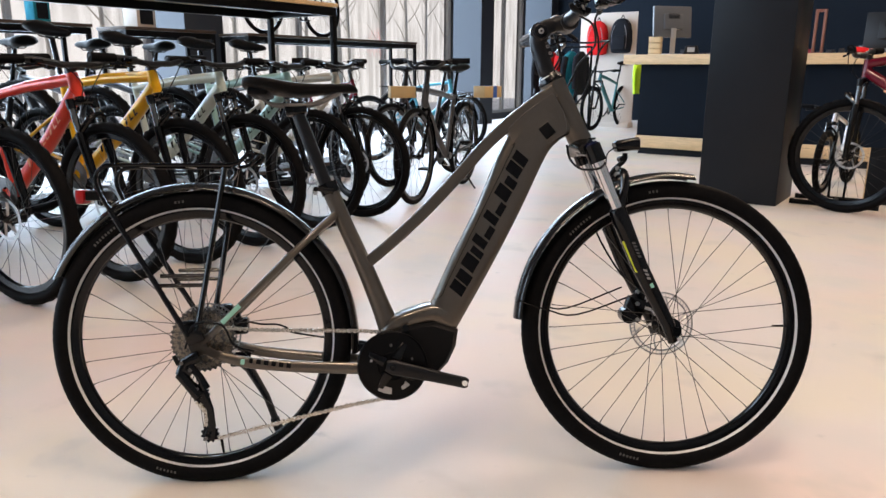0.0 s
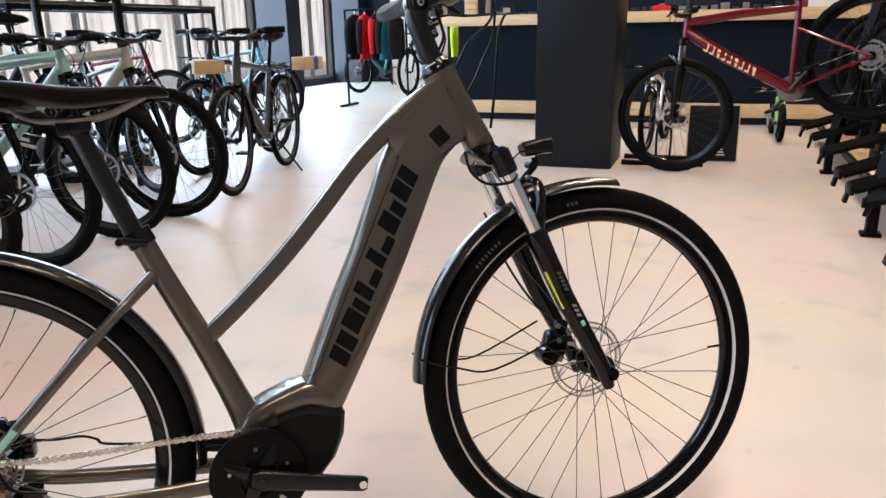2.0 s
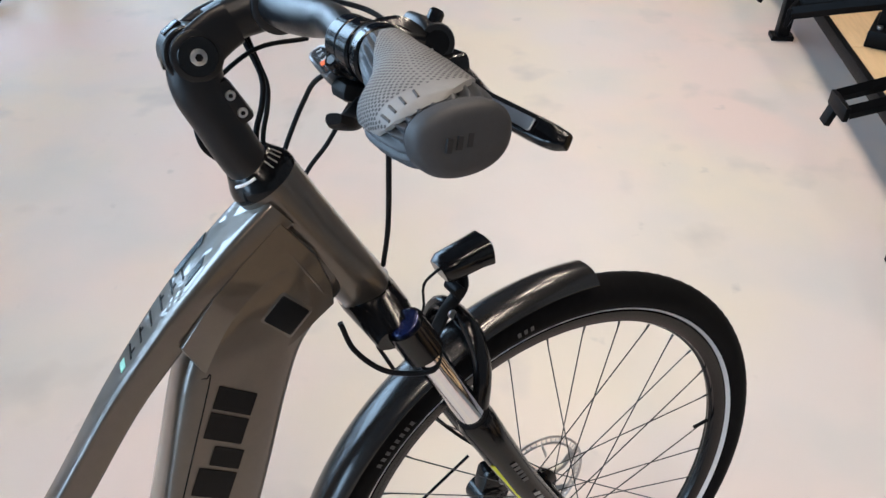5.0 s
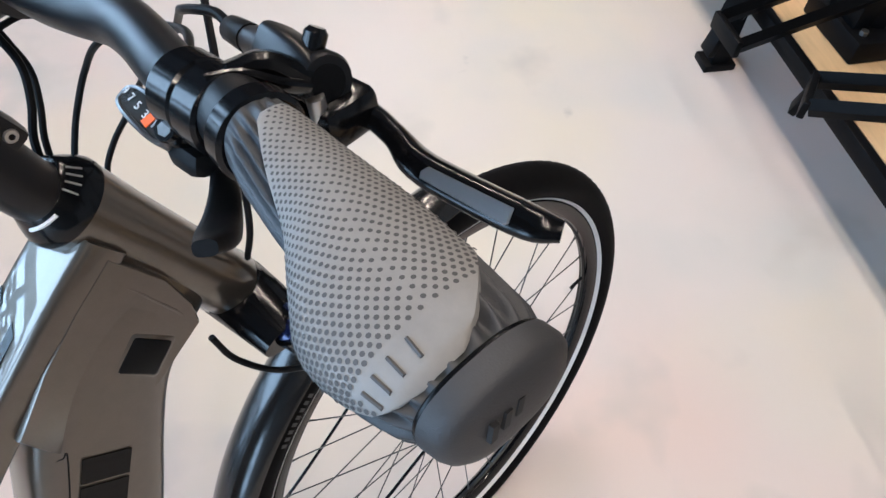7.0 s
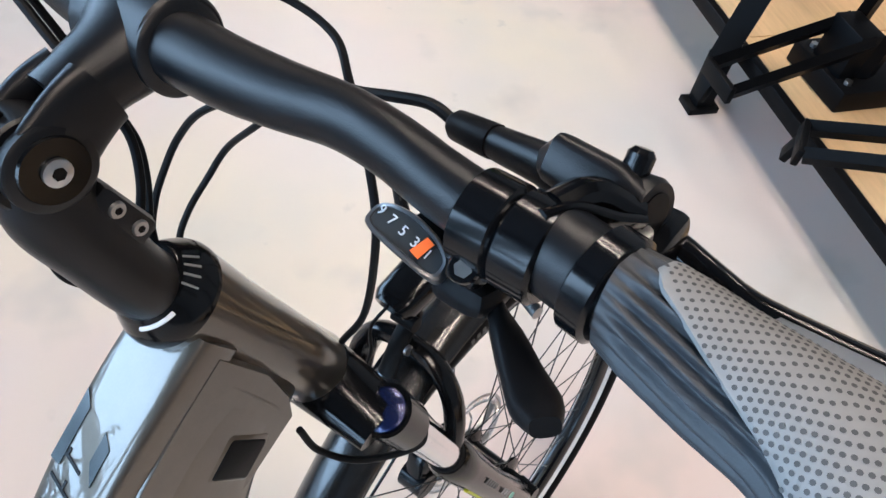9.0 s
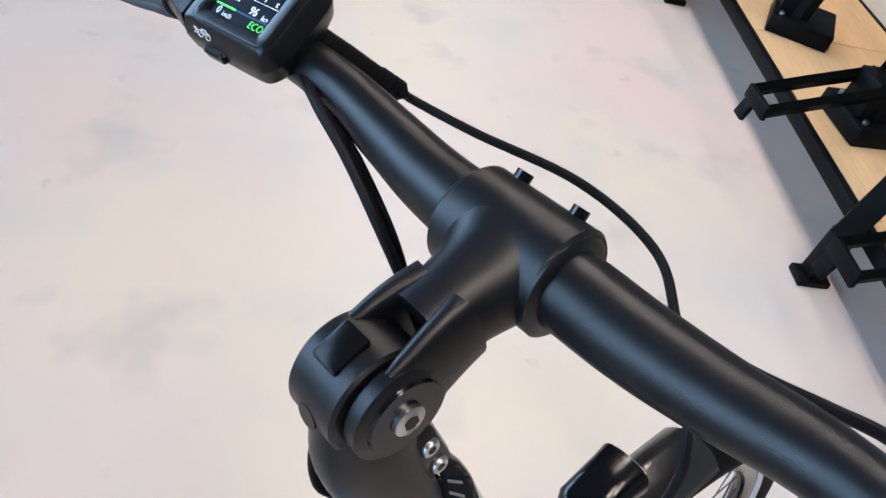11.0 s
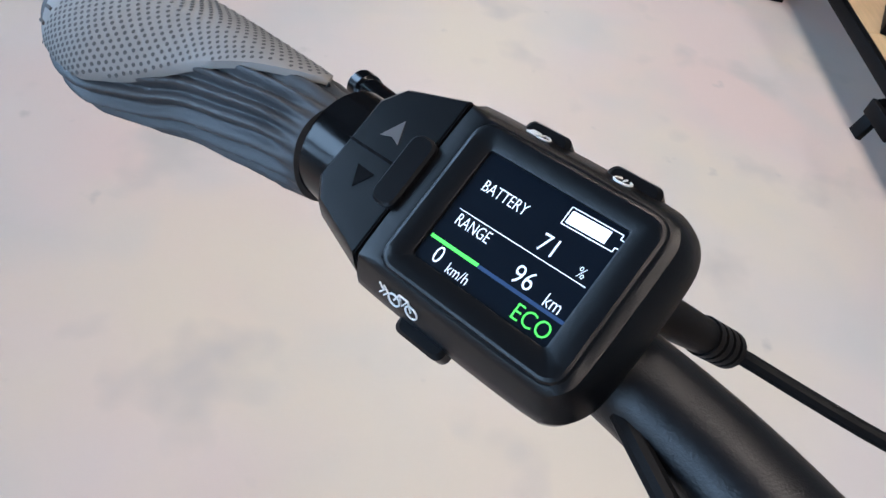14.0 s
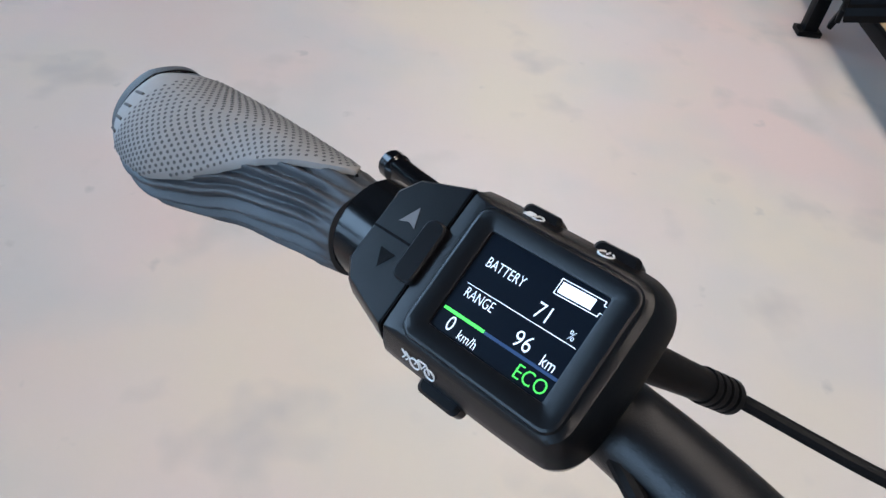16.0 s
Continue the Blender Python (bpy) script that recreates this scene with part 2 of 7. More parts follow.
def stain_floor(m):
    """Broad pink, cream and grey clouds with a few small scuffs over the screed."""
    nt = m.node_tree
    b = nt.nodes["Principled BSDF"]
    tc = nt.nodes.new("ShaderNodeTexCoord")
    last = None
    for k, (sc, lo, hi, col) in enumerate(((0.9, 0.42, 0.60, (0.63, 0.495, 0.45)), (1.2, 0.45, 0.64, (0.615, 0.555, 0.445)), (1.8, 0.5, 0.70, (0.485, 0.49, 0.475)), (3.6, 0.60, 0.74, (0.45, 0.425, 0.40)), (9.0, 0.70, 0.80, (0.39, 0.375, 0.36)))):
        mp = nt.nodes.new("ShaderNodeMapping")
        mp.inputs["Location"].default_value = (k * 7.3, k * 3.1, 0)
        n = nt.nodes.new("ShaderNodeTexNoise")
        n.inputs["Scale"].default_value, n.inputs["Detail"].default_value = sc, 3
        mr = nt.nodes.new("ShaderNodeMapRange")
        mr.inputs[1].default_value, mr.inputs[2].default_value, mr.inputs[4].default_value = lo, hi, 0.75
        mx = nt.nodes.new("ShaderNodeMix")
        mx.data_type = "RGBA"
        nt.links.new(tc.outputs["Object"], mp.inputs[0])
        nt.links.new(mp.outputs[0], n.inputs["Vector"])
        nt.links.new(n.outputs[0], mr.inputs[0])
        nt.links.new(mr.outputs[0], mx.inputs[0])
        if last is None:
            mx.inputs[6].default_value = (0.58, 0.53, 0.50, 1)
        else:
            nt.links.new(last, mx.inputs[6])
        mx.inputs[7].default_value = (*col, 1)
        last = mx.outputs[2]
    nt.links.new(last, b.inputs["Base Color"])


stain_floor(FLOOR)
NAVY = mat("navy_wall", (0.0065, 0.0105, 0.0170), 0.6, var=0.12, scale=3, bump=0.05, bscale=120, spec=0.06)
NAVY_LIGHT = mat("blue_column", (0.0115, 0.0165, 0.026), 0.55, var=0.1, scale=3)
CHARCOAL = mat("charcoal_panel", (0.0115, 0.0140, 0.0180), 0.4, var=0.15, scale=2.5, bump=0.04, bscale=200, spec=0.16)
OAK = mat("oak_board", (0.60, 0.40, 0.215), 0.5, var=0.22, scale=14, stretch=(1, 9, 9), bump=0.08, bscale=60)
PLYWOOD = mat("plywood", (0.60, 0.39, 0.20), 0.5, var=0.16, scale=9, stretch=(9, 1, 9))
RACK_STEEL = mat("rack_steel", (0.0030, 0.0031, 0.0036), 0.42, var=0.25, scale=60, bump=0.1, bscale=700, spec=0.08)
# ceiling and closing walls out of view, dark so black parts reflect less
CEIL = mat("ceiling_paint", (0.045, 0.045, 0.048), 0.8, var=0.05, scale=2)
UNSEEN_WALL = mat("plaster", (0.16, 0.155, 0.15), 0.8, var=0.06, scale=2)

V0, V1, U0, U1, HC = -6.6, 5.6, -11.0, 13.6, 7.0


def bp(v, u, z=0.0):
    return BM @ Vector((v, u, z))


def slab(name, v0, v1, u0, u1, z0, z1, material, label, category="", kind="structure", bevel=0.0):
    g = G().box(((v0 + v1) / 2, (u0 + u1) / 2, (z0 + z1) / 2), (v1 - v0, u1 - u0, z1 - z0), bevel=bevel)
    ob = single(name, g, material, label, category or name.split("_")[0], BM, kind=kind)
    return ob


slab("floor", V0 - 0.2, V1 + 0.2, U0 - 0.2, U1 + 0.2, -0.15, 0.0, FLOOR, "pale polished screed floor with faint stains")
slab("ceiling", V0 - 0.2, V1 + 0.2, U0 - 0.2, U1 + 0.2, HC, HC + 0.15, CEIL, "plain ceiling out of view, kept dark")
slab("wall_back", V0 - 0.2, V1 + 0.2, U1, U1 + 0.2, 0, HC, NAVY, "dark navy painted rear wall", "wall")
slab("wall_front", V0 - 0.2, V1 + 0.2, U0 - 0.2, U0, 0, HC, UNSEEN_WALL, "plain unseen wall closing the front, kept dark", "wall")
slab("wall_right", V1, V1 + 0.2, U0, U1, 0, HC, UNSEEN_WALL, "plain unseen side wall, kept dark", "wall")

# window wall with navy columns
GLASS = bpy.data.materials.new("window_glass")
GLASS.use_nodes = True
_b = GLASS.node_tree.nodes["Principled BSDF"]
_b.inputs["Transmission Weight"].default_value, _b.inputs["Roughness"].default_value, _b.inputs["IOR"].default_value = 1.0, 0.0, 1.45
FRAME_GREY = mat("window_frame_grey", (0.25, 0.27, 0.29), 0.45, var=0.08, scale=5)
slab("wall_window_base", V0 - 0.2, V0, U0, U1, 0, 0.12, NAVY_LIGHT, "low plinth under the windows", "wall")
slab("wall_window_head", V0 - 0.2, V0, U0, U1, 5.0, HC, NAVY, "navy band above the windows", "wall")
# bays below u = -1.2 are unseen, lengthened to put window reflections on the bike
bays = [(-11.0, -6.2), (-5.6, -1.2), (-0.4, 4.33), (4.86, 10.57), (11.01, 13.29)]
edges = [(a[1], b[0]) for a, b in zip(bays, bays[1:])] + [(13.29, U1)]
for i, (a, b) in enumerate(edges):
    slab(f"column_{i + 1}", V0 - 0.2, V0 + 0.63, a, b, 0, HC, NAVY_LIGHT, "slate blue square column between windows", "column")
for i, (a, b) in enumerate(bays):
    w = thing(f"window_{i + 1}", "tall shop window with slim grey frame", "window", BM @ Matrix.Translation((V0 - 0.08, (a + b) / 2, 0.12)), kind="structure")
    ln = b - a
    g = G()
    k = 3 if ln > 2 else 1
    for y in [-ln / 2 + 0.03, ln / 2 - 0.03] + ([-ln / 6, ln / 6] if k == 3 else []):
        g.box((0, y, 2.44), (0.08, 0.06, 4.88))
    for z in (0.03, 2.45, 4.85):
        g.box((0, 0, z), (0.075, ln - 0.12, 0.06))
    part("window_frame", g, FRAME_GREY, w)
    for y in ((-ln / 3, 0, ln / 3) if k == 3 else (0,)):
        p = part("pane", G().box((0, y, 2.44), (0.012, ln / k - 0.05, 4.80)), GLASS, w)
        p.visible_shadow = False

# the wintry outside: pale sky behind bare trunks
BACK = bpy.data.materials.new("outside_haze")
BACK.use_nodes = True
nt = BACK.node_tree
nt.nodes.remove(nt.nodes["Principled BSDF"])
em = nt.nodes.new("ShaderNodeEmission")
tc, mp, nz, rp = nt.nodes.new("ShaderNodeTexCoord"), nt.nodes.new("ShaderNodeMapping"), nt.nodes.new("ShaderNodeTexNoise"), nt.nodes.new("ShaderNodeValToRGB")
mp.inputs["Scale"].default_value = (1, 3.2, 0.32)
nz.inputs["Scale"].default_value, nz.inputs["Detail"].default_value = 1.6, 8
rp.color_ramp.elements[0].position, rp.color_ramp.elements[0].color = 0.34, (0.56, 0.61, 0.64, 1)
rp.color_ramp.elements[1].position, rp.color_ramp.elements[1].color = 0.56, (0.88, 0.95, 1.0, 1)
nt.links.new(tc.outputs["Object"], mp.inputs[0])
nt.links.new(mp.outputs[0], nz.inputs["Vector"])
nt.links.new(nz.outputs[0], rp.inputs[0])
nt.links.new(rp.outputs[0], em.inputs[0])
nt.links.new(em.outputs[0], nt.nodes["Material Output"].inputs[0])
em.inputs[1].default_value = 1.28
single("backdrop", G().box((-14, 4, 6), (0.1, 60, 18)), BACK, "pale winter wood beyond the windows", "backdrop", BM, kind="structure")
SNOW = mat("outdoor_ground", (0.85, 0.85, 0.87), 0.9, var=0.1, scale=2)
slab("ground", -14, V0 - 0.2, -26, 34, -0.25, -0.1, SNOW, "pale ground outside the windows", "ground")

# ceiling lamps in rows
LAMP_GLOW = mat("lamp_diffuser", (1.0, 0.93, 0.83), 0.5, emit=4.0)
LAMP_CASE = mat("lamp_case", (0.7, 0.7, 0.7), 0.5)
for v, watts in ((1.0, 104), (1.95, 104)):
    for u in (-4.5, 0.2, 4.9, 9.6):
        m = BM @ Matrix.Translation((v, u, HC - 0.45))
        t = thing("ceiling_lamp", "long white linear ceiling lamp", "lamp", m, "ceiling lamps")
        part("case", G().box((0, 0, 0.035), (0.12, 2.6, 0.06), bevel=0.008), LAMP_CASE, t)
        part("diffuser", G().box((0, 0, 0.002), (0.1, 2.56, 0.01)), LAMP_GLOW, t)
        for y in (-1, 1):
            part("hanger", G().tube([(0, y, 0.06), (0, y, 0.46)], 0.003, 6), LAMP_CASE, t)
        area_lamp("lamp_light", m @ Matrix.Translation((0, 0, -0.012)), 0.12, 2.5, watts, (1.0, 0.85, 0.70))
# daylight lamps just inside every bay, the added unseen ones included
for i, (a, b) in enumerate(bays):
    area_lamp("window_light", BM @ Matrix.Translation((V0 + 0.02, (a + b) / 2, 2.55)) @ Matrix.Rotation(radians(-90), 4, "Y"), 4.7, b - a, 150 * (b - a), (0.48, 0.73, 1.0))

# pillar
PV0, PU0 = -0.25, 4.77
g = G().box((PV0 + 0.285, PU0 + 0.285, HC / 2), (0.57, 0.57, HC), bevel=0.004)
single("pillar", g, CHARCOAL, "square charcoal clad pillar on the shop floor", "pillar", BM, kind="structure")
# counter
CU = 7.6
cnt = thing("counter", "long navy service counter with an oak top", "counter", BM)
part("body", G().box((1.7, CU + 0.37, 0.57), (7.1, 0.64, 0.96)), NAVY, cnt, "navy panelled front")
part("plinth", G().box((1.7, CU + 0.38, 0.045), (7.06, 0.62, 0.09)), CHARCOAL, cnt)
part("worktop", G().box((1.7, CU + 0.32, 1.105), (7.45, 0.80, 0.11), bevel=0.004), OAK, cnt, "thick oak top")
part("kick_board", G().box((1.7, CU + 0.025, 0.15), (7.1, 0.05, 0.14), bevel=0.003), OAK, cnt, "oak skirting board")

# right-hand display rack: raised boards on steel legs
RV = 1.83
RH = 0.20

# bare trunks outside
BARK = mat("bark", (0.66, 0.66, 0.63), 0.9, var=0.25, scale=12, bump=0.3)
random.seed(11)
for k in range(30):
    x, y = -13.0 + random.uniform(-0.6, 0.5), -3 + 0.85 * k + random.uniform(-0.4, 0.4)
    h = random.uniform(4.5, 6.5)
    tr = thing("tree", "bare winter tree outside the windows", "tree", BM @ Matrix.Translation((x, y, -0.1)), "winter trees")
    lean = random.uniform(-0.4, 0.4)
    part("trunk", G().tube(smooth_path([(0, 0, 0), (0.05, lean * 0.4, h * 0.5), (0, lean, h)], 4), spline_vals([0.055, 0.04, 0.015], 4), 8), BARK, tr)
    for j in range(7):
        z = h * (0.35 + 0.085 * j)
        s = 1 if j % 2 else -1
        ln_ = random.uniform(0.6, 1.3)
        part("limb", G().tube(smooth_path([(0, lean * z / h, z), (0.1, lean * z / h + s * ln_ * 0.5, z + ln_ * 0.5), (0.0, lean * z / h + s * ln_, z + ln_ * 1.2)], 3), spline_vals([0.018, 0.012, 0.004], 3), 5), BARK, tr)
rk_r = thing("display_rack", "low display rack with oak boards on black steel legs", "rack", BM)
u_lo, u_hi = -2.0, 6.6
part("edge_rail", G().box((RV + 0.012, (u_lo + u_hi) / 2, RH - 0.022), (0.024, u_hi - u_lo, 0.045), bevel=0.003), RACK_STEEL, rk_r, "black steel edge rail")
n = 9
for k in range(n):
    a = u_lo + (u_hi - u_lo) * k / n
    b = u_lo + (u_hi - u_lo) * (k + 1) / n - 0.003
    part("board", G().box((RV + 0.026 + 0.30, (a + b) / 2, RH - 0.012), (0.60, b - a, 0.024), bevel=0.002), PLYWOOD, rk_r)
part("back_rail", G().box((RV + 0.635, (u_lo + u_hi) / 2, RH - 0.022), (0.024, u_hi - u_lo, 0.045), bevel=0.003), RACK_STEEL, rk_r)
for u in (0.08, 1.78, 3.32, 5.0):
    part("leg", G().box((RV + 0.62, u, RH / 2 - 0.02), (0.06, 0.06, RH - 0.04), bevel=0.003), RACK_STEEL, rk_r)
hold = None
for u, dv, turn in ((-0.3, 0.0, 0), (0.15, 0.02, 4), (0.70, 0.0, -3), (1.27, 0.06, -38), (1.61, 0.0, 2), (2.24, 0.0, 4), (2.92, 0.02, -26), (3.27, 0.0, 3), (3.68, 0.0, 5), (4.36, 0.0, 2), (5.0, 0.0, -4), (5.6, 0.0, 3)):
    m = BM @ Matrix.Translation((RV + dv, u, RH))
    if hold is not None:
        copy_thing(hold, m @ Matrix.Rotation(radians(turn), 4, "Z"))
        continue
    hold = thing("wheel_holder", "black steel wheel holder bolted to the boards", "holder", m, "wheel holders")
    part("base", G().box((0.21, 0, 0.03), (0.22, 0.22, 0.06), bevel=0.006), RACK_STEEL, hold)
    part("arm_block", G().box((0.15, 0, 0.115), (0.07, 0.11, 0.12), bevel=0.005), RACK_STEEL, hold)
    for s in (-1, 1):
        part("arm", G().tube([(0.16, s * 0.052, 0.155), (-0.02, s * 0.052, 0.098), (-0.168, s * 0.052, 0.048)], 0.009, 4, flat=0.024, up=(0, 0, 1)), RACK_STEEL, hold)
        part("post", G().tube([(0.19, s * 0.055, 0.05), (0.22, s * 0.055, 0.30), (0.27, s * 0.06, 0.52)], 0.030, 4, flat=0.010, up=(0, 1, 0)), RACK_STEEL, hold)
        part("bolt", G().tube([(0.13, s * 0.075, 0.055), (0.13, s * 0.075, 0.07)], 0.010, 6), STEEL, hold)
    part("tip_bar", G().box((-0.176, 0, 0.043), (0.016, 0.126, 0.044), bevel=0.003), RACK_STEEL, hold)
    part("hook", G().box((-0.180, 0.03, 0.0), (0.018, 0.045, 0.065), Matrix.Rotation(radians(14), 4, "Y"), 0.003), RACK_STEEL, hold)
# upright posts of the rack
for u in (0.08, 1.78, 3.32, 5.0):
    pst = thing("rack_post", "black square steel post of the display rack", "post", BM @ Matrix.Translation((RV - 0.05, u, 0)), "rack posts")
    part("shaft", G().box((0.0, 0, 0.011), (0.09, 0.07, 0.02), bevel=0.002).box((0.0, 0, 0.10), (0.05, 0.05, 0.16), bevel=0.002), RACK_STEEL, pst)
    part("upright", G().tube([(0.0, 0, 0.17), (0.16, 0.05, 1.0), (0.34, 0.1, 1.9)], 0.044, 4, flat=0.044, up=(0, 1, 0)), RACK_STEEL, pst)

# double-deck rack over the row of mountain bikes
UD = 1.43


WALNUT = mat("dark_board", (0.055, 0.036, 0.026), 0.5, var=0.2, scale=14, stretch=(1, 9, 9), spec=0.2)


def deck(label, v0, v1, u0, u1, z, top=None):
    t = thing("upper_deck", label, "rack", BM, "upper decks")
    part("board", G().box(((v0 + v1) / 2, (u0 + u1) / 2, z + 0.016), (v1 - v0 + 0.02, u1 - u0 + 0.02, 0.03), bevel=0.003), top or OAK, t)
    for v in (v0 + 0.02, v1 - 0.02):
        part("long_rail", G().box((v, (u0 + u1) / 2, z - 0.032), (0.04, u1 - u0, 0.06), bevel=0.002), RACK_STEEL, t)
    k = max(2, round((u1 - u0) / 1.8) + 1)
    for i in range(k):
        u = u0 + 0.02 + (u1 - u0 - 0.04) * i / (k - 1)
        part("cross_rail", G().box(((v0 + v1) / 2, u, z - 0.03), (v1 - v0 - 0.08, 0.04, 0.05), bevel=0.002), RACK_STEEL, t)
        for v in (v0 + 0.02, v1 - 0.02) if i in (0, k - 1) else ():
            part("leg", G().box((v, u, (z - 0.062) / 2), (0.04, 0.04, z - 0.062), bevel=0.002), RACK_STEEL, t)
    return t


deck("tall black steel deck with an oak board", -3.45, -2.70, -4.4, 3.35, UD)
deck("black steel window deck with a dark board", -5.9, -5.4, -1.5, 2.9, 1.34, WALNUT)
deck("short black steel window deck", -5.9, -5.4, 3.25, 4.3, 1.34, WALNUT)
deck("long black steel window deck with a dark board", -5.9, -5.4, 4.75, 7.9, 1.34, WALNUT)

# ---- the other bicycles ----
_wheel_meshes = {}


def wheel_meshes(R, fat, knob):
    key = (R, fat, knob)
    if key in _wheel_meshes:
        return _wheel_meshes[key]
    m = Matrix.Rotation(radians(-90), 4, "X")
    n, k = (144 if knob else 72), 12
    rings = []
    for i in range(n):
        a = 2 * math.pi * i / n
        ring = []
        for j in range(k):
            b = 2 * math.pi * j / k
            near = abs(((b + math.pi) % (2 * math.pi)) - math.pi) < 1.1
            lug = 0.0085 if knob and near and (i + (j % 2) * 2) % 4 < 2 else 0.0
            r = R - fat + (fat - 0.006 * bool(knob) + lug) * math.cos(b)
            ring.append((r * math.cos(a), fat * math.sin(b), r * math.sin(a)))
        rings.append(ring)
    tyre = G().rings(rings, loop=True).mesh("tyre", RUBBER, 40)
    ri = R - 2 * fat
    rim = G().lathe([(ri - 0.022, 0.0), (ri - 0.018, 0.009), (ri + 0.006, 0.013), (ri + 0.006, -0.013), (ri - 0.018, -0.009)], m, 64, loop=True).mesh("rim", BLACK_PAINT)
    g = G()
    for side in (-1, 1):
        for i in range(14):
            a = 2 * math.pi * (i + (0.5 if side > 0 else 0)) / 14
            h = a + 1.15 * (1 if i % 2 else -1)
            g.tube([(0.026 * math.cos(h), side * 0.03, 0.026 * math.sin(h)), ((ri - 0.02) * math.cos(a), 0, (ri - 0.02) * math.sin(a))], 0.0011, 3, caps=False)
    spokes = g.mesh("spokes", SPOKE)
    hub = G().lathe([(0.007, -0.06), (0.014, -0.045), (0.026, -0.033), (0.015, -0.02), (0.015, 0.02), (0.026, 0.033), (0.014, 0.045), (0.007, 0.06)], m, 16).mesh("hub", BLACK_PAINT)
    g = G().lathe([(0.074, -0.0408), (0.088, -0.0408), (0.088, -0.039), (0.074, -0.039)], m, 40, loop=True)
    for i in range(6):
        a = math.pi * i / 3
        g.tube([(0.018 * math.cos(a), -0.04, 0.018 * math.sin(a)), (0.075 * math.cos(a + 0.4), -0.04, 0.075 * math.sin(a + 0.4))], 0.005, 4, flat=0.001)
    rotor = g.mesh("brake_rotor", STEEL)
    _wheel_meshes[key] = tyre, rim, spokes, hub, rotor
    return _wheel_meshes[key]


_shared = {}


def shared(key, make, material, smooth=35):
    if key not in _shared:
        _shared[key] = make().mesh(key[0], material, smooth)
    return _shared[key]


def make_bike(label, frame_mat, m, style="mtb", R=0.368, fat=0.028, wb=1.14, fork_mat=None, tubes=None, marks=None, steer=0.0, group="", saddle=True, high=1.0, rim_mat=None, guards=False, kids=False, lean=0.0, bar_mat=None):
    """A bicycle with its front tyre's contact at the origin of m, pointing along +x."""
    t = thing("bicycle", label, "bicycle", m @ Matrix.Rotation(radians(lean), 4, "X") @ Matrix.Translation((-wb, 0, 0)), group)
    tyre, rim, spokes, hub, rotor = wheel_meshes(R, fat, style == "mtb")
    k = R / 0.368 if kids else 1.0
    fork_mat = fork_mat or BLACK_PAINT

    def P(x, z, y=0.0):
        return Vector((x * k, y * k, R + (z - 0.368) * k))

    hb, ht = Vector((wb - 0.205 * k, 0, R + 0.455 * k)), Vector((wb - 0.245 * k, 0, R + 0.555 * k))
    if style == "city":
        hb, ht = Vector((wb - 0.175, 0, R + 0.34)), Vector((wb - 0.222, 0, R + 0.34 + 0.17))
    bb = Vector((0.44 * k, 0, R - 0.055 * k))
    st = Vector((0.28 * k, 0, R + 0.42 * k)) if style == "mtb" else Vector((0.26, 0, R + 0.42))
    sdir = (st - bb).normalized()
    top = bb + sdir * 0.70 * k * high
    r1, r2 = (0.026, 0.033) if style == "mtb" else (0.02, 0.026)
    g = G()
    g.tube([bb, st], 0.0185 * k, 12)
    tt0 = st - sdir * 0.03 * k
    if style == "low":
        tt0 = bb + sdir * 0.14
    g.tube([tt0, tt0.lerp(ht - (ht - hb) * 0.25, 0.5) + Vector((0, 0, 0.012 * k)), ht - (ht - hb) * 0.22], [r1 * 0.8 * k, r1 * k, r1 * 1.1 * k], 12)
    g.tube([bb, bb.lerp(hb, 0.6), hb + (ht - hb) * 0.3], [r2 * k, r2 * 1.1 * k, r2 * k], 14)
    g.tube([hb, ht], 0.027 * k, 16)
    g.tube([bb + Vector((0, -0.04 * k, 0)), bb + Vector((0, 0.04 * k, 0))], 0.026 * k, 14)
    for s in (-1, 1):
        g.tube([Vector((0, s * 0.065 * k, R)), bb + Vector((-0.03 * k, s * 0.035 * k, 0))], 0.010 * k, 8)
        g.tube([Vector((0, s * 0.065 * k, R)), bb + sdir * 0.36 * k + Vector((0, s * 0.02 * k, 0))], 0.0085 * k, 8)
    fr = part("frame", g, frame_mat, t)
    if marks is not None:
        d = (hb - bb).normalized()
        n = Vector((0, 1, 0)).cross(d)
        for s in (-1, 1):
            g = G()
            for i in range(9):
                c = bb.lerp(hb, 0.34 + 0.056 * i) + Vector((0, s * r2 * 1.06 * k, 0))
                e = d * 0.011 * k
                q = n * (0.024 if marks is MARK_PEACH else 0.016) * k
                sh = d * 0.006 * k
                if i % 3 == 0:
                    g.add([c - e - q + sh, c + e - q + sh, c + e * 0.2 + q - sh, c - e + q - sh], [(0, 1, 2, 3)])
                else:
                    g.add([c - e - q + sh, c - e * 0.2 - q + sh, c - e * 0.2 + q - sh, c - e + q - sh], [(0, 1, 2, 3)])
                    g.add([c - e + q * 0.55, c + e + q * 0.55, c + e + q, c - e + q], [(0, 1, 2, 3)])
            part("brand_mark", g, marks, fr, "plain printed bars")
    # wheels
    for name, x in (("rear_wheel", 0.0), ("front_wheel", wb)):
        w = new(name)
        w.parent = t
        w.location = (x, 0, R)
        if name == "front_wheel" and steer:
            w.rotation_euler = (0, 0, radians(steer))
        for nm, me in (("tyre", tyre), ("rim", rim), ("hub", hub), ("brake_rotor", rotor)):
            part(nm, me, None, w)
        sp = part("spokes", spokes, None, w)
        tagged(sp, "thin steel spokes", kind="stuff")
        if guards:
            rows = []
            for i in range(25):
                a = radians((100 if x else 35) + (80 if x else 130) * i / 24) if x else radians(20 + 130 * i / 24)
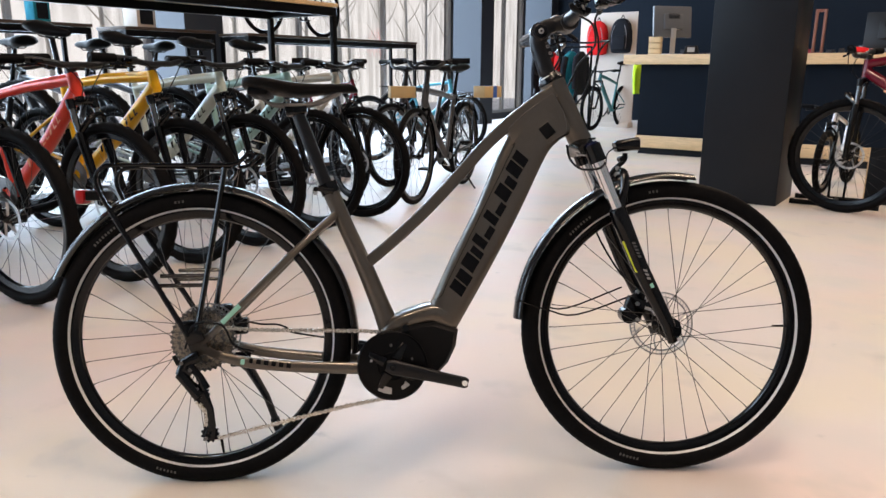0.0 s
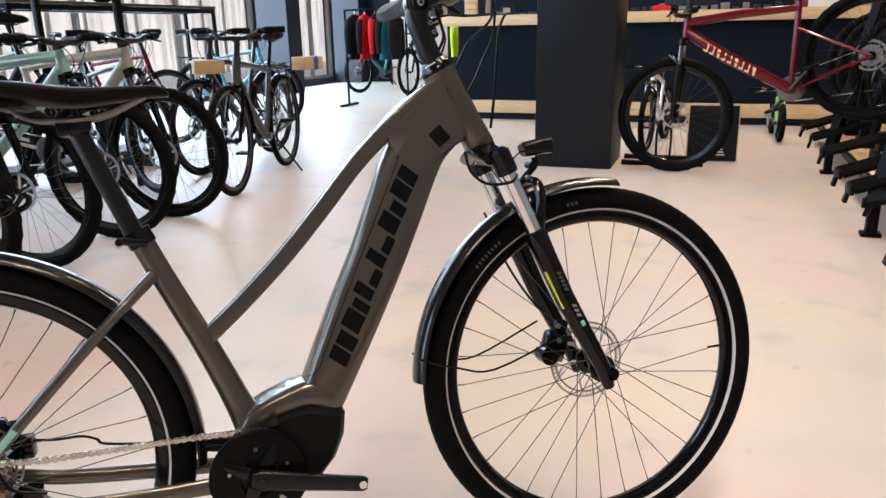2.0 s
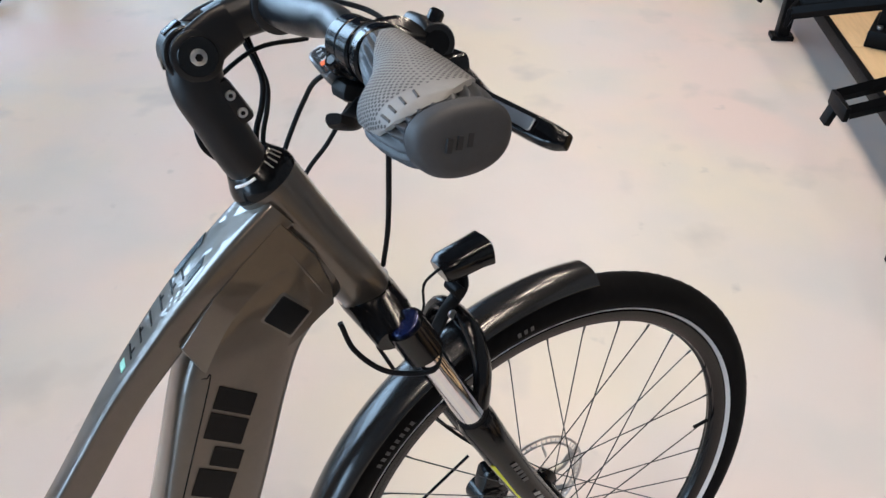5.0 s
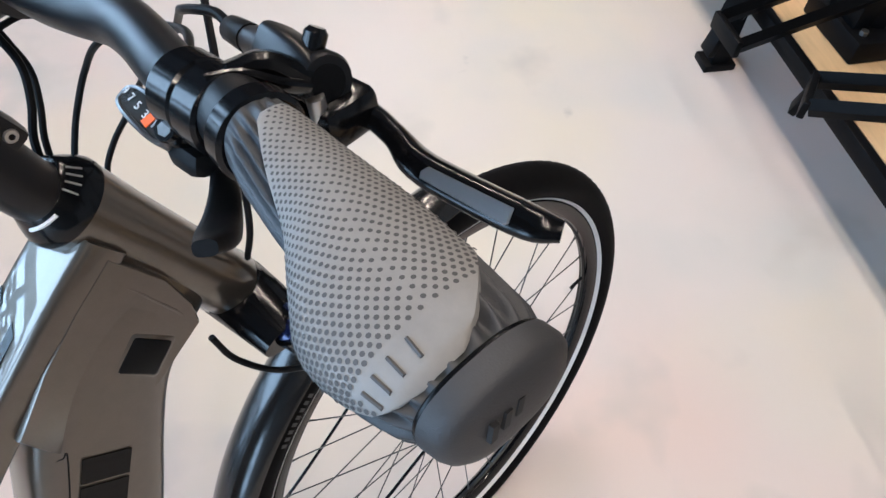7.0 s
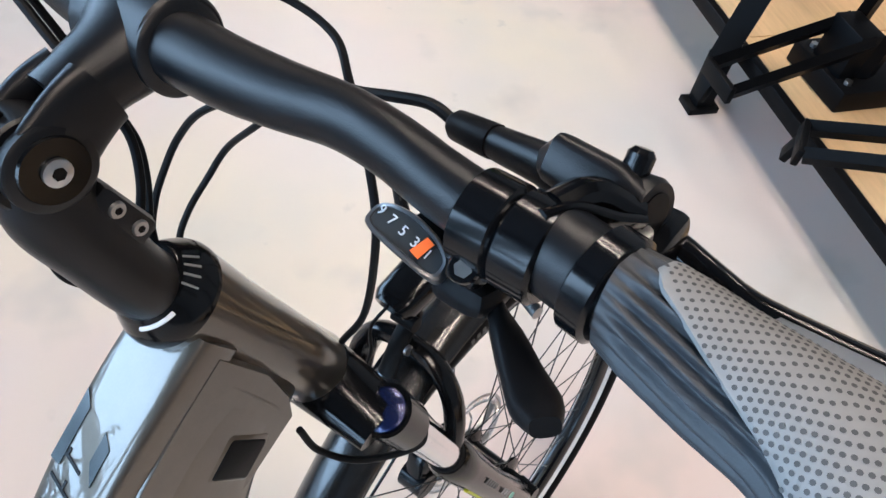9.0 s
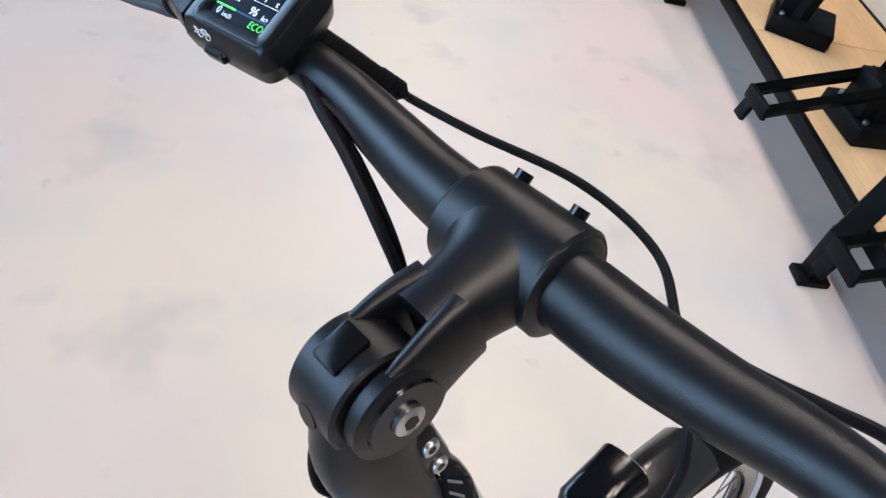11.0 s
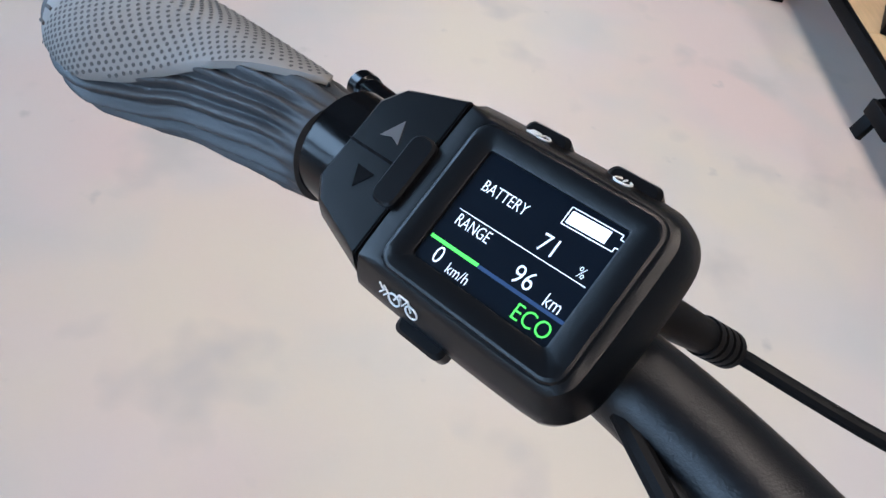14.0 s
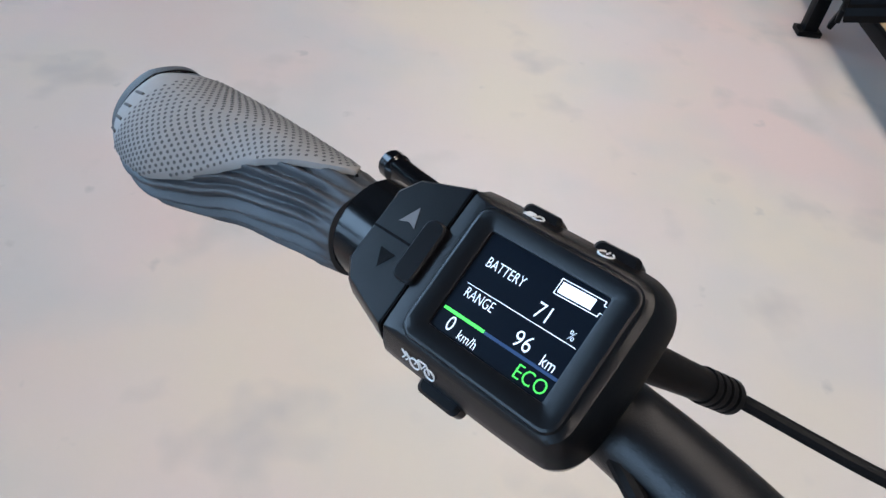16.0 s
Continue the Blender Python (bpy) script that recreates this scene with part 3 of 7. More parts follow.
                rows.append([((R + 0.012 + h) * math.cos(a), y, (R + 0.012 + h) * math.sin(a)) for y, h in ((-0.026, 0), (0, 0.008), (0.026, 0), (0, 0.006))])
            part("mudguard", G().rings(rows), BLACK_PAINT, w)
    # fork
    fk = new("fork")
    fk.parent = t
    fk.location = (wb, 0, R)
    if steer:
        fk.rotation_euler = (0, 0, radians(steer))
    ax = (hb - ht).normalized()
    o = Vector((wb, 0, R))
    cr = hb + ax * 0.02 * k
    if style == "mtb":
        g = G().tube([hb - o, cr - o], 0.024 * k, 12)
        for s in (-1, 1):
            c = cr + Vector((0.012 * k, s * 0.062 * k, 0))
            g.tube([cr - o, c - o], 0.018 * k, 10)
            g.tube([c - ax * 0.012 * k - o, c + ax * 0.03 * k - o], 0.02 * k, 12)
        part("crown", g, fork_mat, fk)
        for s in (-1, 1):
            c = cr + Vector((0.012 * k, s * 0.062 * k, 0)) - o
            mid = c + ax * 0.14 * k
            part("stanchion", G().tube([c, mid], 0.0155 * k, 12), DARK_CHROME, fk)
            part("lower_leg", G().tube([mid, Vector((0, s * 0.064 * k, 0))], [0.022 * k, 0.016 * k], 12), fork_mat, fk)
        a = [mid + Vector((0, -0.124 * k, 0)), mid + Vector((0.045 * k, -0.10 * k, 0.07 * k)), mid + Vector((0.05 * k, -0.062 * k, 0.085 * k)), mid + Vector((0.045 * k, -0.03 * k, 0.07 * k)), mid]
        part("arch", G().tube(smooth_path(a, 3), 0.013 * k, 8), fork_mat, fk)
    else:
        for s in (-1, 1):
            c = cr + Vector((0.0, s * 0.045, 0)) - o
            part("blade", G().tube(smooth_path([cr - o, c, c.lerp(Vector((0, s * 0.055, 0)), 0.7), Vector((0, s * 0.056, 0))], 3), 0.0125, 8), fork_mat, fk)
    # seat
    part("seat_post", G().tube([st, top], 0.014 * k, 10), BLACK_PAINT, t)
    if saddle:
        def sad():
            rings = []
            for x, wd, h in ((-0.135, 0.035, 0.018), (-0.118, 0.070, 0.030), (-0.07, 0.074, 0.036), (-0.02, 0.054, 0.033), (0.04, 0.030, 0.026), (0.11, 0.024, 0.021), (0.138, 0.012, 0.010)):
                rings.append([(x, wd * math.cos(2 * math.pi * q / 12), h * math.sin(2 * math.pi * q / 12) + 0.01 * math.exp(-((x + 0.1) / 0.05) ** 2)) for q in range(12)])
            g = G().rings(rings)
            for s in (-1, 1):
                g.tube([(-0.09, s * 0.025, -0.01), (-0.05, s * 0.022, -0.035), (0.05, s * 0.02, -0.035), (0.10, s * 0.008, -0.008)], 0.004, 6)
            return g
        s_ob = part("saddle", shared(("saddle", 1), sad, BLACK_PLASTIC, 60), BLACK_PLASTIC, t)
        s_ob.location = top + Vector((-0.01, 0, 0.035))
        s_ob.scale = (k, k, k)
    # stem and bar
    su = (ht - hb).normalized()
    rise = 0.03 if style == "mtb" else 0.11
    c0 = ht + su * rise * k
    bc = c0 + Vector((0.06 * k, 0, 0.015 * k))
    part("steerer_cap", G().tube([ht, c0], 0.02 * k, 12), BLACK_SATIN, t)
    part("stem", G().tube([c0 - su * 0.012 * k, bc], 0.017 * k, 12), BLACK_SATIN, t)
    hw = (0.36 if style == "mtb" else 0.31) * (0.8 if kids else 1)
    up = 0.02 if style == "mtb" else 0.05
    sw = 0.05 if style == "mtb" else 0.11
    bar_ob = new("handlebar")
    bar_ob.parent = t
    bar_ob.location = bc
    if steer:
        bar_ob.rotation_euler = (0, 0, radians(steer))
    pts = [(-sw, -hw, up), (-sw * 0.5, -hw * 0.55, up), (0, -0.09, 0.002), (0, 0, 0), (0, 0.09, 0.002), (-sw * 0.5, hw * 0.55, up), (-sw, hw, up)]
    part("tube", G().tube(smooth_path(pts, 4), 0.0145 * k ** 0.5, 10), bar_mat or BLACK_SATIN, bar_ob)
    for s in (-1, 1):
        a, b = Vector((-sw, s * hw, up)), Vector((-sw * 0.62, s * (hw - 0.12), up))
        part("grip", G().tube([a, b], 0.0205 * k ** 0.5, 12), RUBBER, bar_ob)
        q = b + Vector((0.012, -s * 0.03, -0.006))
        part("brake_lever", G().tube(smooth_path([q, q + Vector((0.035, s * 0.01, -0.01)), q + Vector((0.03, s * 0.09, -0.02))], 3), 0.006, 8).tube([q + Vector((0.01, -s * 0.04, 0.0)), q + Vector((0.02, s * 0.01, 0.0))], 0.010, 8), BLACK_PAINT, bar_ob)
        part("hose", G().tube(smooth_path([q + Vector((0.012, -s * 0.04, 0)), q + Vector((0.05, -s * 0.10, -0.01)), Vector((0.06, s * 0.03, -0.08)), Vector((-0.01, s * 0.015, -0.2))], 4), 0.0025, 6), BLACK_PLASTIC, bar_ob)
    # drive
    mr = wheel_frame(bb.x, bb.z, -0.05 * k)
    part("chainring", G().lathe([(0.03 * k, -0.002), (0.075 * k, -0.002), (0.079 * k, 0), (0.075 * k, 0.002), (0.03 * k, 0.002)], mr, 32, loop=True), DARK_STEEL, t)
    for s, e in ((-1, Vector((0.14, -0.075, -0.10))), (1, Vector((-0.14, 0.075, 0.10)))):
        a = bb + Vector((0, s * 0.07 * k, 0))
        b = bb + e * k
        part("crank_arm", G().tube([a, b], [0.015 * k, 0.011 * k], 8), BLACK_SATIN, t)
        part("pedal", G().box(b + Vector((0, s * 0.05 * k, 0)), (0.09 * k, 0.09 * k, 0.018 * k), bevel=0.004), BLACK_PLASTIC, t)
    part("cassette", G().lathe([(0.02 * k, -0.05), (0.03 * k, -0.05), (0.06 * k, -0.022), (0.062 * k, -0.018), (0.02 * k, -0.018)], wheel_frame(0, R), 24, loop=True), STEEL, t)
    part("rear_derailleur", G().tube(smooth_path([(0.0, -0.07, R - 0.02), (-0.03 * k, -0.075, R - 0.06 * k), (0.015 * k, -0.07, R - 0.13 * k), (0.03 * k, -0.065, R - 0.2 * k)], 3), 0.011 * k, 8), BLACK_PAINT, t)
    g = G()
    g.tube([(0.0, -0.05, R + 0.05 * k), (bb.x, -0.05, bb.z + 0.077 * k)], 0.004, 5, flat=0.0022)
    g.tube([(0.03 * k, -0.055, R - 0.2 * k), (bb.x, -0.05, bb.z - 0.077 * k)], 0.004, 5, flat=0.0022)
    tagged(part("chain", g, CHAIN_STEEL, t), "steel chain", kind="stuff")
    if style != "mtb" and not kids:
        g = G()
        for s in (-1, 1):
            g.tube(smooth_path([(0.14, s * 0.055, R + 0.40), (0.0, s * 0.055, R + 0.40), (-0.24, s * 0.055, R + 0.41)], 3), 0.006, 8)
            g.tube([(-0.10, s * 0.055, R + 0.40), (0.0, s * 0.068, R)], 0.005, 6)
            g.tube([(0.05, s * 0.055, R + 0.40), (0.0, s * 0.068, R)], 0.005, 6)
        for x in (-0.2, -0.08, 0.06):
            g.tube([(x, -0.055, R + 0.402), (x, 0.055, R + 0.402)], 0.0045, 6)
        part("luggage_rack", g, BLACK_PAINT, t)
        part("side_stand", G().tube([(0.36, 0.05, R - 0.08), (0.28, 0.2, 0.012)], 0.008, 8), BLACK_PAINT, t)
    return t


def paint(name, c, metal=0.2, rough=0.3):
    return mat(name, c, rough, metal=metal, var=0.06, scale=300, coat=0.5, spec=0.3)


ORANGE = paint("orange_lacquer", (0.72, 0.045, 0.022))
YELLOW = paint("mustard_lacquer", (0.70, 0.36, 0.004))
MINT = paint("mint_lacquer", (0.46, 0.53, 0.47))
AQUA = paint("aqua_lacquer", (0.25, 0.42, 0.38))
SAND = paint("sand_lacquer", (0.46, 0.44, 0.38))
TEAL = paint("teal_lacquer", (0.02, 0.13, 0.14))
RED = paint("red_lacquer", (0.115, 0.0012, 0.010), 0.1, 0.2)
GREY = paint("graphite_lacquer", (0.045, 0.046, 0.05))
BLACKF = paint("black_lacquer", (0.013, 0.013, 0.015))
WHITE_P = paint("white_lacquer", (0.7, 0.7, 0.7))
LIME = paint("lime_lacquer", (0.25, 0.62, 0.03))
SKY = paint("sky_lacquer", (0.04, 0.30, 0.42))
MARK_BLACK, MARK_ORANGE, MARK_MINT, MARK_PEACH = DECAL_BLACK, mat("mark_orange", (0.75, 0.22, 0.08), 0.4), mat("mark_dark", (0.02, 0.03, 0.03), 0.4), mat("mark_peach", (0.85, 0.42, 0.25), 0.4)


def at(x, y, heading, z=0.0):
    return Matrix.Translation((x, y, z)) @ Matrix.Rotation(radians(heading), 4, "Z")


row = "mountain bikes in the row"
def nose_down(m, deg, r=0.368):
    """Turned about the front axle, as a bicycle stands with its rear wheel on the raised board."""
    return m @ Matrix.Translation((0, 0, r)) @ Matrix.Rotation(radians(deg), 4, "Y") @ Matrix.Translation((0, 0, -r))


for (x, y), fm, mk, lb, hd, tip in (
    ((-1.117, 1.405), GREY, MARK_ORANGE, "graphite mountain bike in the row", -29, 6),
    ((-0.841, 1.736), ORANGE, MARK_ORANGE, "orange hardtail mountain bike with knobbly tyres", -29, 4.5),
    ((-0.616, 2.048), YELLOW, MARK_BLACK, "mustard yellow hardtail mountain bike in the row", -27, 8.5),
    ((-0.376, 2.425), MINT, MARK_BLACK, "pale mint hardtail mountain bike in the row", -28, 6.5),
    ((-0.080, 2.871), AQUA, MARK_BLACK, "dark mountain bike with a mint head tube", -29, 6),
    ((0.181, 3.245), SAND, DECAL_WHITE, "sand coloured mountain bike at the row's end", -27, 6),
    ((-1.40, 1.05), BLACKF, DECAL_GREY, "black mountain bike in the row", -29, 6),
):
    make_bike(lb, fm, nose_down(at(x, y, hd), tip), marks=mk, group=row, high=1.02)
# second row behind, facing the windows
d = Vector((math.cos(radians(-29)), math.sin(radians(-29)), 0))
for (x, y), fm in (((-0.95, 1.56), BLACKF), ((-0.72, 1.95), GREY), ((-0.48, 2.3), BLACKF), ((-0.2, 2.7), GREY), ((0.1, 3.1), BLACKF)):
    make_bike("dark mountain bike in the rear row", fm, at(x - d.x * 2.55, y - d.y * 2.55, 151), group="mountain bikes in the rear row", high=1.16)
city = "city bikes"
make_bike("graphite city bike with luggage rack and side stand", GREY, at(0.552, 3.71, 246), "city", 0.352, 0.02, 1.08, marks=None, group=city, guards=True)
make_bike("black city bike with mudguards and a parcel", BLACKF, at(0.36, 4.55, 236), "city", 0.352, 0.02, 1.08, group=city, guards=True)
make_bike("black trekking bike parked in the middle", BLACKF, at(0.05, 4.0, -60), "city", 0.352, 0.02, 1.08, group=city, guards=True)
make_bike("dark red trekking bike by the window", RED, at(0.1, 6.4, -30), "city", 0.352, 0.02, 1.08, group=city)
make_bike("blue city bike by the window", SKY, at(1.2, 7.4, -40), "city", 0.352, 0.02, 1.08, group=city, guards=True)
make_bike("teal mountain bike beside the counter", TEAL, at(3.61, 10.58, 227), group=city, high=1.15)
make_bike("dark teal bike near the display board", TEAL, at(2.98, 11.5, 215), "city", 0.352, 0.02, 1.08, group=city)
make_bike("black mountain bike behind the city bikes", BLACKF, at(-0.55, 4.6, -25), group=row)
make_bike("graphite trekking bike behind the row", GREY, at(-0.6, 5.6, -30), "city", 0.352, 0.02, 1.08, group=city)
# bikes on the right
make_bike("metallic red mountain bike with peach lettering bars", RED, at(3.57, 3.32, 134) @ Matrix.Scale(1.08, 4) @ Matrix.Translation((0, 0, 0.368)) @ Matrix.Rotation(radians(19.5), 4, "Y") @ Matrix.Translation((0, 0, -0.368)), marks=MARK_PEACH, group="bikes by the counter", R=0.368, high=1.08)
for u, fm in ((4.75, BLACKF), (5.35, LIME), (5.9, GREY)):
    p = BM @ Vector((2.16, u, 0.36))
    make_bike("mountain bike standing in the display rack", fm, at(p.x, p.y, 146, p.z), marks=DECAL_WHITE, group="bikes in the rack")
make_bike("white and red children's bike on a low stand", WHITE_P, at(3.90, 4.15, 225), R=0.255, fat=0.025, wb=0.80, kids=True, group="children's bikes")
make_bike("black mountain bike standing before the counter", BLACKF, at(5.95, 5.30, 158), group="bikes by the counter")
make_bike("lime green children's bike by the rack", LIME, at(5.25, 4.12, 235), R=0.165, fat=0.024, wb=0.56, kids=True, fork_mat=LIME, group="children's bikes")
# parcels on the luggage racks
KRAFT = mat("kraft_card", (0.52, 0.36, 0.17), 0.7, var=0.1, scale=12)
TAPE = mat("blue_tape", (0.03, 0.10, 0.35), 0.4)
for x, y, a, tp in ((1.12, 4.1, 40, True), (0.46, 3.95, 10, False)):
    g = G().box((0, 0, 0.043), (0.19, 0.12, 0.085), bevel=0.004)
    b = single("parcel", g, KRAFT, "brown cardboard box on a bike's rack", "box", at(x, y, a, 0.765), "parcels")
    if tp:
        part("tape", G().box((0.02, 0, 0.043), (0.04, 0.124, 0.089)), TAPE, b)

# ---- counter, clothes and shelves ----
SCREEN_BACK = mat("monitor_shell", (0.012, 0.0125, 0.014), 0.4, var=0.08, scale=8, spec=0.2)
SILVER = mat("silver_plastic", (0.5, 0.5, 0.5), 0.35, metal=0.5, var=0.06, scale=10)
BEIGE = mat("beige_board", (0.55, 0.47, 0.41), 0.7, var=0.06, scale=4)
CARD_PALE = mat("pale_wood_box", (0.62, 0.47, 0.28), 0.6, var=0.1, scale=20)
CLOTH_RED = mat("red_fabric", (0.62, 0.02, 0.022), 0.8, var=0.15, scale=20, bump=0.3, bscale=60, spec=0.08)
CLOTH_BLACK = mat("black_fabric", (0.012, 0.013, 0.017), 0.8, var=0.2, scale=20, bump=0.3, bscale=60, spec=0.08)
CLOTH_TEAL = mat("teal_fabric", (0.01, 0.22, 0.30), 0.8, var=0.15, scale=20, bump=0.3, bscale=60, spec=0.08)
CLOTH_LIME = mat("hi_vis_fabric", (0.55, 0.85, 0.02), 0.75, var=0.1, scale=20, bump=0.3, bscale=60)
PAPER = mat("paper_label", (0.75, 0.75, 0.74), 0.6)
TOPZ = 1.16


def place(v, u, z, turn=0.0):
    return BM @ Matrix.Translation((v, u, z)) @ Matrix.Rotation(radians(turn), 4, "Z")


def monitor(label, m, w, h, stand_mat, lift=0.17, tilt=-6, shell=SCREEN_BACK):
    t = thing("monitor", label, "monitor", m, "monitors")
    r = Matrix.Rotation(radians(tilt), 4, "X")
    part("screen_shell", G().box((0, 0, lift + h / 2), (w, 0.035, h), r, 0.008).box((0, -0.025, lift + h / 2), (w * 0.5, 0.03, h * 0.5), r, 0.01), shell, t)
    for i in range(5):
        part("vent_slot", G().box((0, -0.042, lift + h * 0.62 + 0.012 * i), (w * 0.3, 0.004, 0.004), r), DECAL_BLACK, t)
    part("neck", G().tube([(0, -0.045, 0.01), (0, -0.05, lift + h * 0.3)], 0.035, 4, flat=0.012, up=(0, 1, 0)), stand_mat, t)
    part("foot", G().box((0, -0.02, 0.008), (0.22, 0.18, 0.016), bevel=0.005), stand_mat, t)
    part("label", G().box((w * 0.12, -0.0425, lift + h * 0.3), (0.05, 0.002, 0.035), r), PAPER, t, "small white label")
    return t


monitor("grey monitor on a silver stand on the counter", place(-1.62, 7.95, TOPZ, 50), 0.50, 0.36, SILVER, 0.20, -6, mat("grey_shell", (0.10, 0.11, 0.125), 0.35, var=0.15, scale=6, spec=0.4))
monitor("black till screen standing on the counter", place(0.66, 7.95, TOPZ, -8), 0.52, 0.36, SCREEN_BACK, 0.05)
PALE_BOARD = mat("pale_board", (0.60, 0.64, 0.64), 0.5, var=0.06, scale=8)
notice = thing("notice_board", "pale grey upright board on the counter", "board", place(2.03, 7.92, TOPZ))
part("panel", G().box((0, 0, 0.185), (0.46, 0.022, 0.35), Matrix.Rotation(radians(-6), 4, "X"), 0.004), PALE_BOARD, notice)
part("rim", G().box((0, 0.014, 0.185), (0.474, 0.012, 0.364), Matrix.Rotation(radians(-6), 4, "X"), 0.003), SILVER, notice)
part("foot", G().box((0, 0.01, 0.006), (0.3, 0.12, 0.012), bevel=0.003), SILVER, notice)
box = thing("card_box", "small stacked pale wooden box on the counter", "box", place(-1.75, 7.8, TOPZ, 8))
for i in range(3):
    part("drawer", G().box((0, 0, 0.035 + 0.07 * i), (0.14, 0.10, 0.066), bevel=0.003), CARD_PALE, box)
term = thing("card_terminal", "grey card terminal beside the monitor", "terminal", place(-1.32, 7.8, TOPZ, 10))
part("body", G().plate([(-0.09, 0), (0.09, 0), (0.06, 0.10), (-0.06, 0.10)], 0.10, Matrix.Rotation(radians(90), 4, "X"), 0.006), SCREEN_BACK, term)
part("screen", G().box((0, -0.0515, 0.055), (0.08, 0.003, 0.05)), SILVER, term)
pf = thing("picture_frame", "narrow reddish wooden frame behind the counter", "frame", place(-0.11, 8.5, TOPZ))
WOODR = mat("red_wood", (0.20, 0.075, 0.05), 0.5, var=0.15, scale=20)
for x in (-0.045, 0.045):
    part("stile", G().box((x, 0, 0.25), (0.03, 0.03, 0.5), bevel=0.003), WOODR, pf)
for z in (0.015, 0.485):
    part("rail", G().box((0, 0, z), (0.06, 0.03, 0.03)), WOODR, pf)
single("scarf", G().tube(smooth_path([(-0.09, 0, 0.02), (-0.03, 0.01, 0.035), (0.04, 0, 0.03), (0.09, 0.01, 0.02)], 4), 0.03, 12, flat=0.02), CLOTH_RED, "crumpled red cloth lying on the counter", "cloth", place(0.38, 7.8, TOPZ + 0.004))
# back shelf behind the counter with small stock
shelf = thing("back_shelf", "long dark shelf with small stock behind the counter", "shelf", BM)
part("board", G().box((0.87, 8.75, 1.13), (5.3, 0.3, 0.03)), CHARCOAL, shelf)
for v in (-1.70, 0.9, 3.45):
    part("upright", G().box((v, 8.75, 0.555), (0.04, 0.28, 1.11)), CHARCOAL, shelf)
random.seed(5)
PILLS = [mat("stock_dark", (0.015, 0.015, 0.02), 0.5), mat("stock_red", (0.35, 0.02, 0.03), 0.5), mat("stock_grey", (0.2, 0.2, 0.22), 0.5), mat("stock_wine", (0.12, 0.012, 0.02), 0.5)]
for i in range(46):
    v = -1.68 + 0.112 * i
    h = random.uniform(0.05, 0.12)
    single("stock_box", G().box((0, 0, h / 2), (random.uniform(0.05, 0.11), 0.12, h), bevel=0.004), PILLS[random.choice((0, 0, 0, 0, 2, 2, 0, 1))], "small boxed goods on the back shelf", "box", place(v, 8.72, 1.147, random.uniform(-8, 8)), "boxed goods")
# board with two backpacks
board = thing("display_board", "beige display board for bags", "board", place(-3.965, 11.6, 0))
part("panel", G().box((0, 0, 1.03), (1.05, 0.03, 1.88), bevel=0.003), BEIGE, board)
part("plinth", G().box((0, 0.02, 0.045), (1.0, 0.25, 0.09), bevel=0.003), BEIGE, board)


def backpack(label, m, fabric):
    t = thing("backpack", label, "backpack", m, "backpacks")
    rings = []
    for z, w, d in ((0.0, 0.10, 0.05), (0.02, 0.14, 0.08), (0.15, 0.155, 0.10), (0.30, 0.15, 0.095), (0.40, 0.125, 0.08), (0.46, 0.07, 0.05), (0.475, 0.03, 0.02)):
        rings.append([(w * math.copysign(abs(math.cos(a)) ** 0.7, math.cos(a)), -0.07 + d * math.copysign(abs(math.sin(a)) ** 0.7, math.sin(a)), z) for a in [2 * math.pi * k / 20 for k in range(20)]])
    part("body", G().rings(rings), fabric, t, "", 60)
    part("pocket", G().box((0, -0.17, 0.14), (0.2, 0.05, 0.2), bevel=0.02), fabric, t)
    part("loop", G().tube(smooth_path([(-0.03, -0.05, 0.46), (0, -0.05, 0.52), (0.03, -0.05, 0.46)], 4), 0.006, 8), CLOTH_BLACK, t)
    for s in (-1, 1):
        part("zip", G().tube(smooth_path([(s * 0.10, -0.155, 0.06), (s * 0.11, -0.165, 0.24), (s * 0.07, -0.15, 0.38)], 4), 0.004, 6), PILLS[2], t)
    return t


backpack("bright red cycling backpack on the board", place(-4.11, 11.56, 1.25) @ Matrix.Scale(1.22, 4), CLOTH_RED)
backpack("black cycling backpack on the board", place(-3.67, 11.56, 1.28) @ Matrix.Scale(1.22, 4), CLOTH_BLACK)
# clothes rail
rail = thing("clothes_rail", "black steel clothes rail", "rail", place(-3.47, 8.8, 0))
part("bar", G().tube([(-0.46, 0, 1.30), (0.46, 0, 1.30)], 0.014, 10), RACK_STEEL, rail)
for x in (-0.46, 0.46):
    part("post", G().tube([(x, 0, 0.03), (x, 0, 1.30)], 0.016, 10), RACK_STEEL, rail)
    part("foot", G().box((x, 0, 0.015), (0.05, 0.5, 0.03), bevel=0.004), RACK_STEEL, rail)


def jacket(label, m, fabric, trim=None):
    t = thing("jacket", label, "jacket", m, "hanging jackets")
    rings = []
    for z, w, d in ((0.0, 0.20, 0.055), (-0.02, 0.22, 0.06), (-0.25, 0.20, 0.06), (-0.5, 0.19, 0.055), (-0.68, 0.20, 0.06)):
        rings.append([(d * math.cos(a) * (1 + 0.25 * math.sin(5 * a + z * 9)), w * math.sin(a), z) for a in [2 * math.pi * k / 28 for k in range(28)]])
    part("body", G().rings([[(p[0] * 0.4, p[1] * 0.35, 0.07) for p in rings[0]]] + rings), fabric, t, "", 60)
    for s in (-1, 1):
        part("sleeve", G().tube(smooth_path([(0, s * 0.18, -0.03), (0.0, s * 0.24, -0.25), (0.01, s * 0.25, -0.58)], 4), spline_vals([0.06, 0.055, 0.04], 4), 12), trim or fabric, t)
    part("hanger", G().tube(smooth_path([(0, 0, 0.07), (0, 0.0, 0.11), (0, 0.018, 0.13), (0, 0.0, 0.145)], 4), 0.003, 6), STEEL, t)
    return t


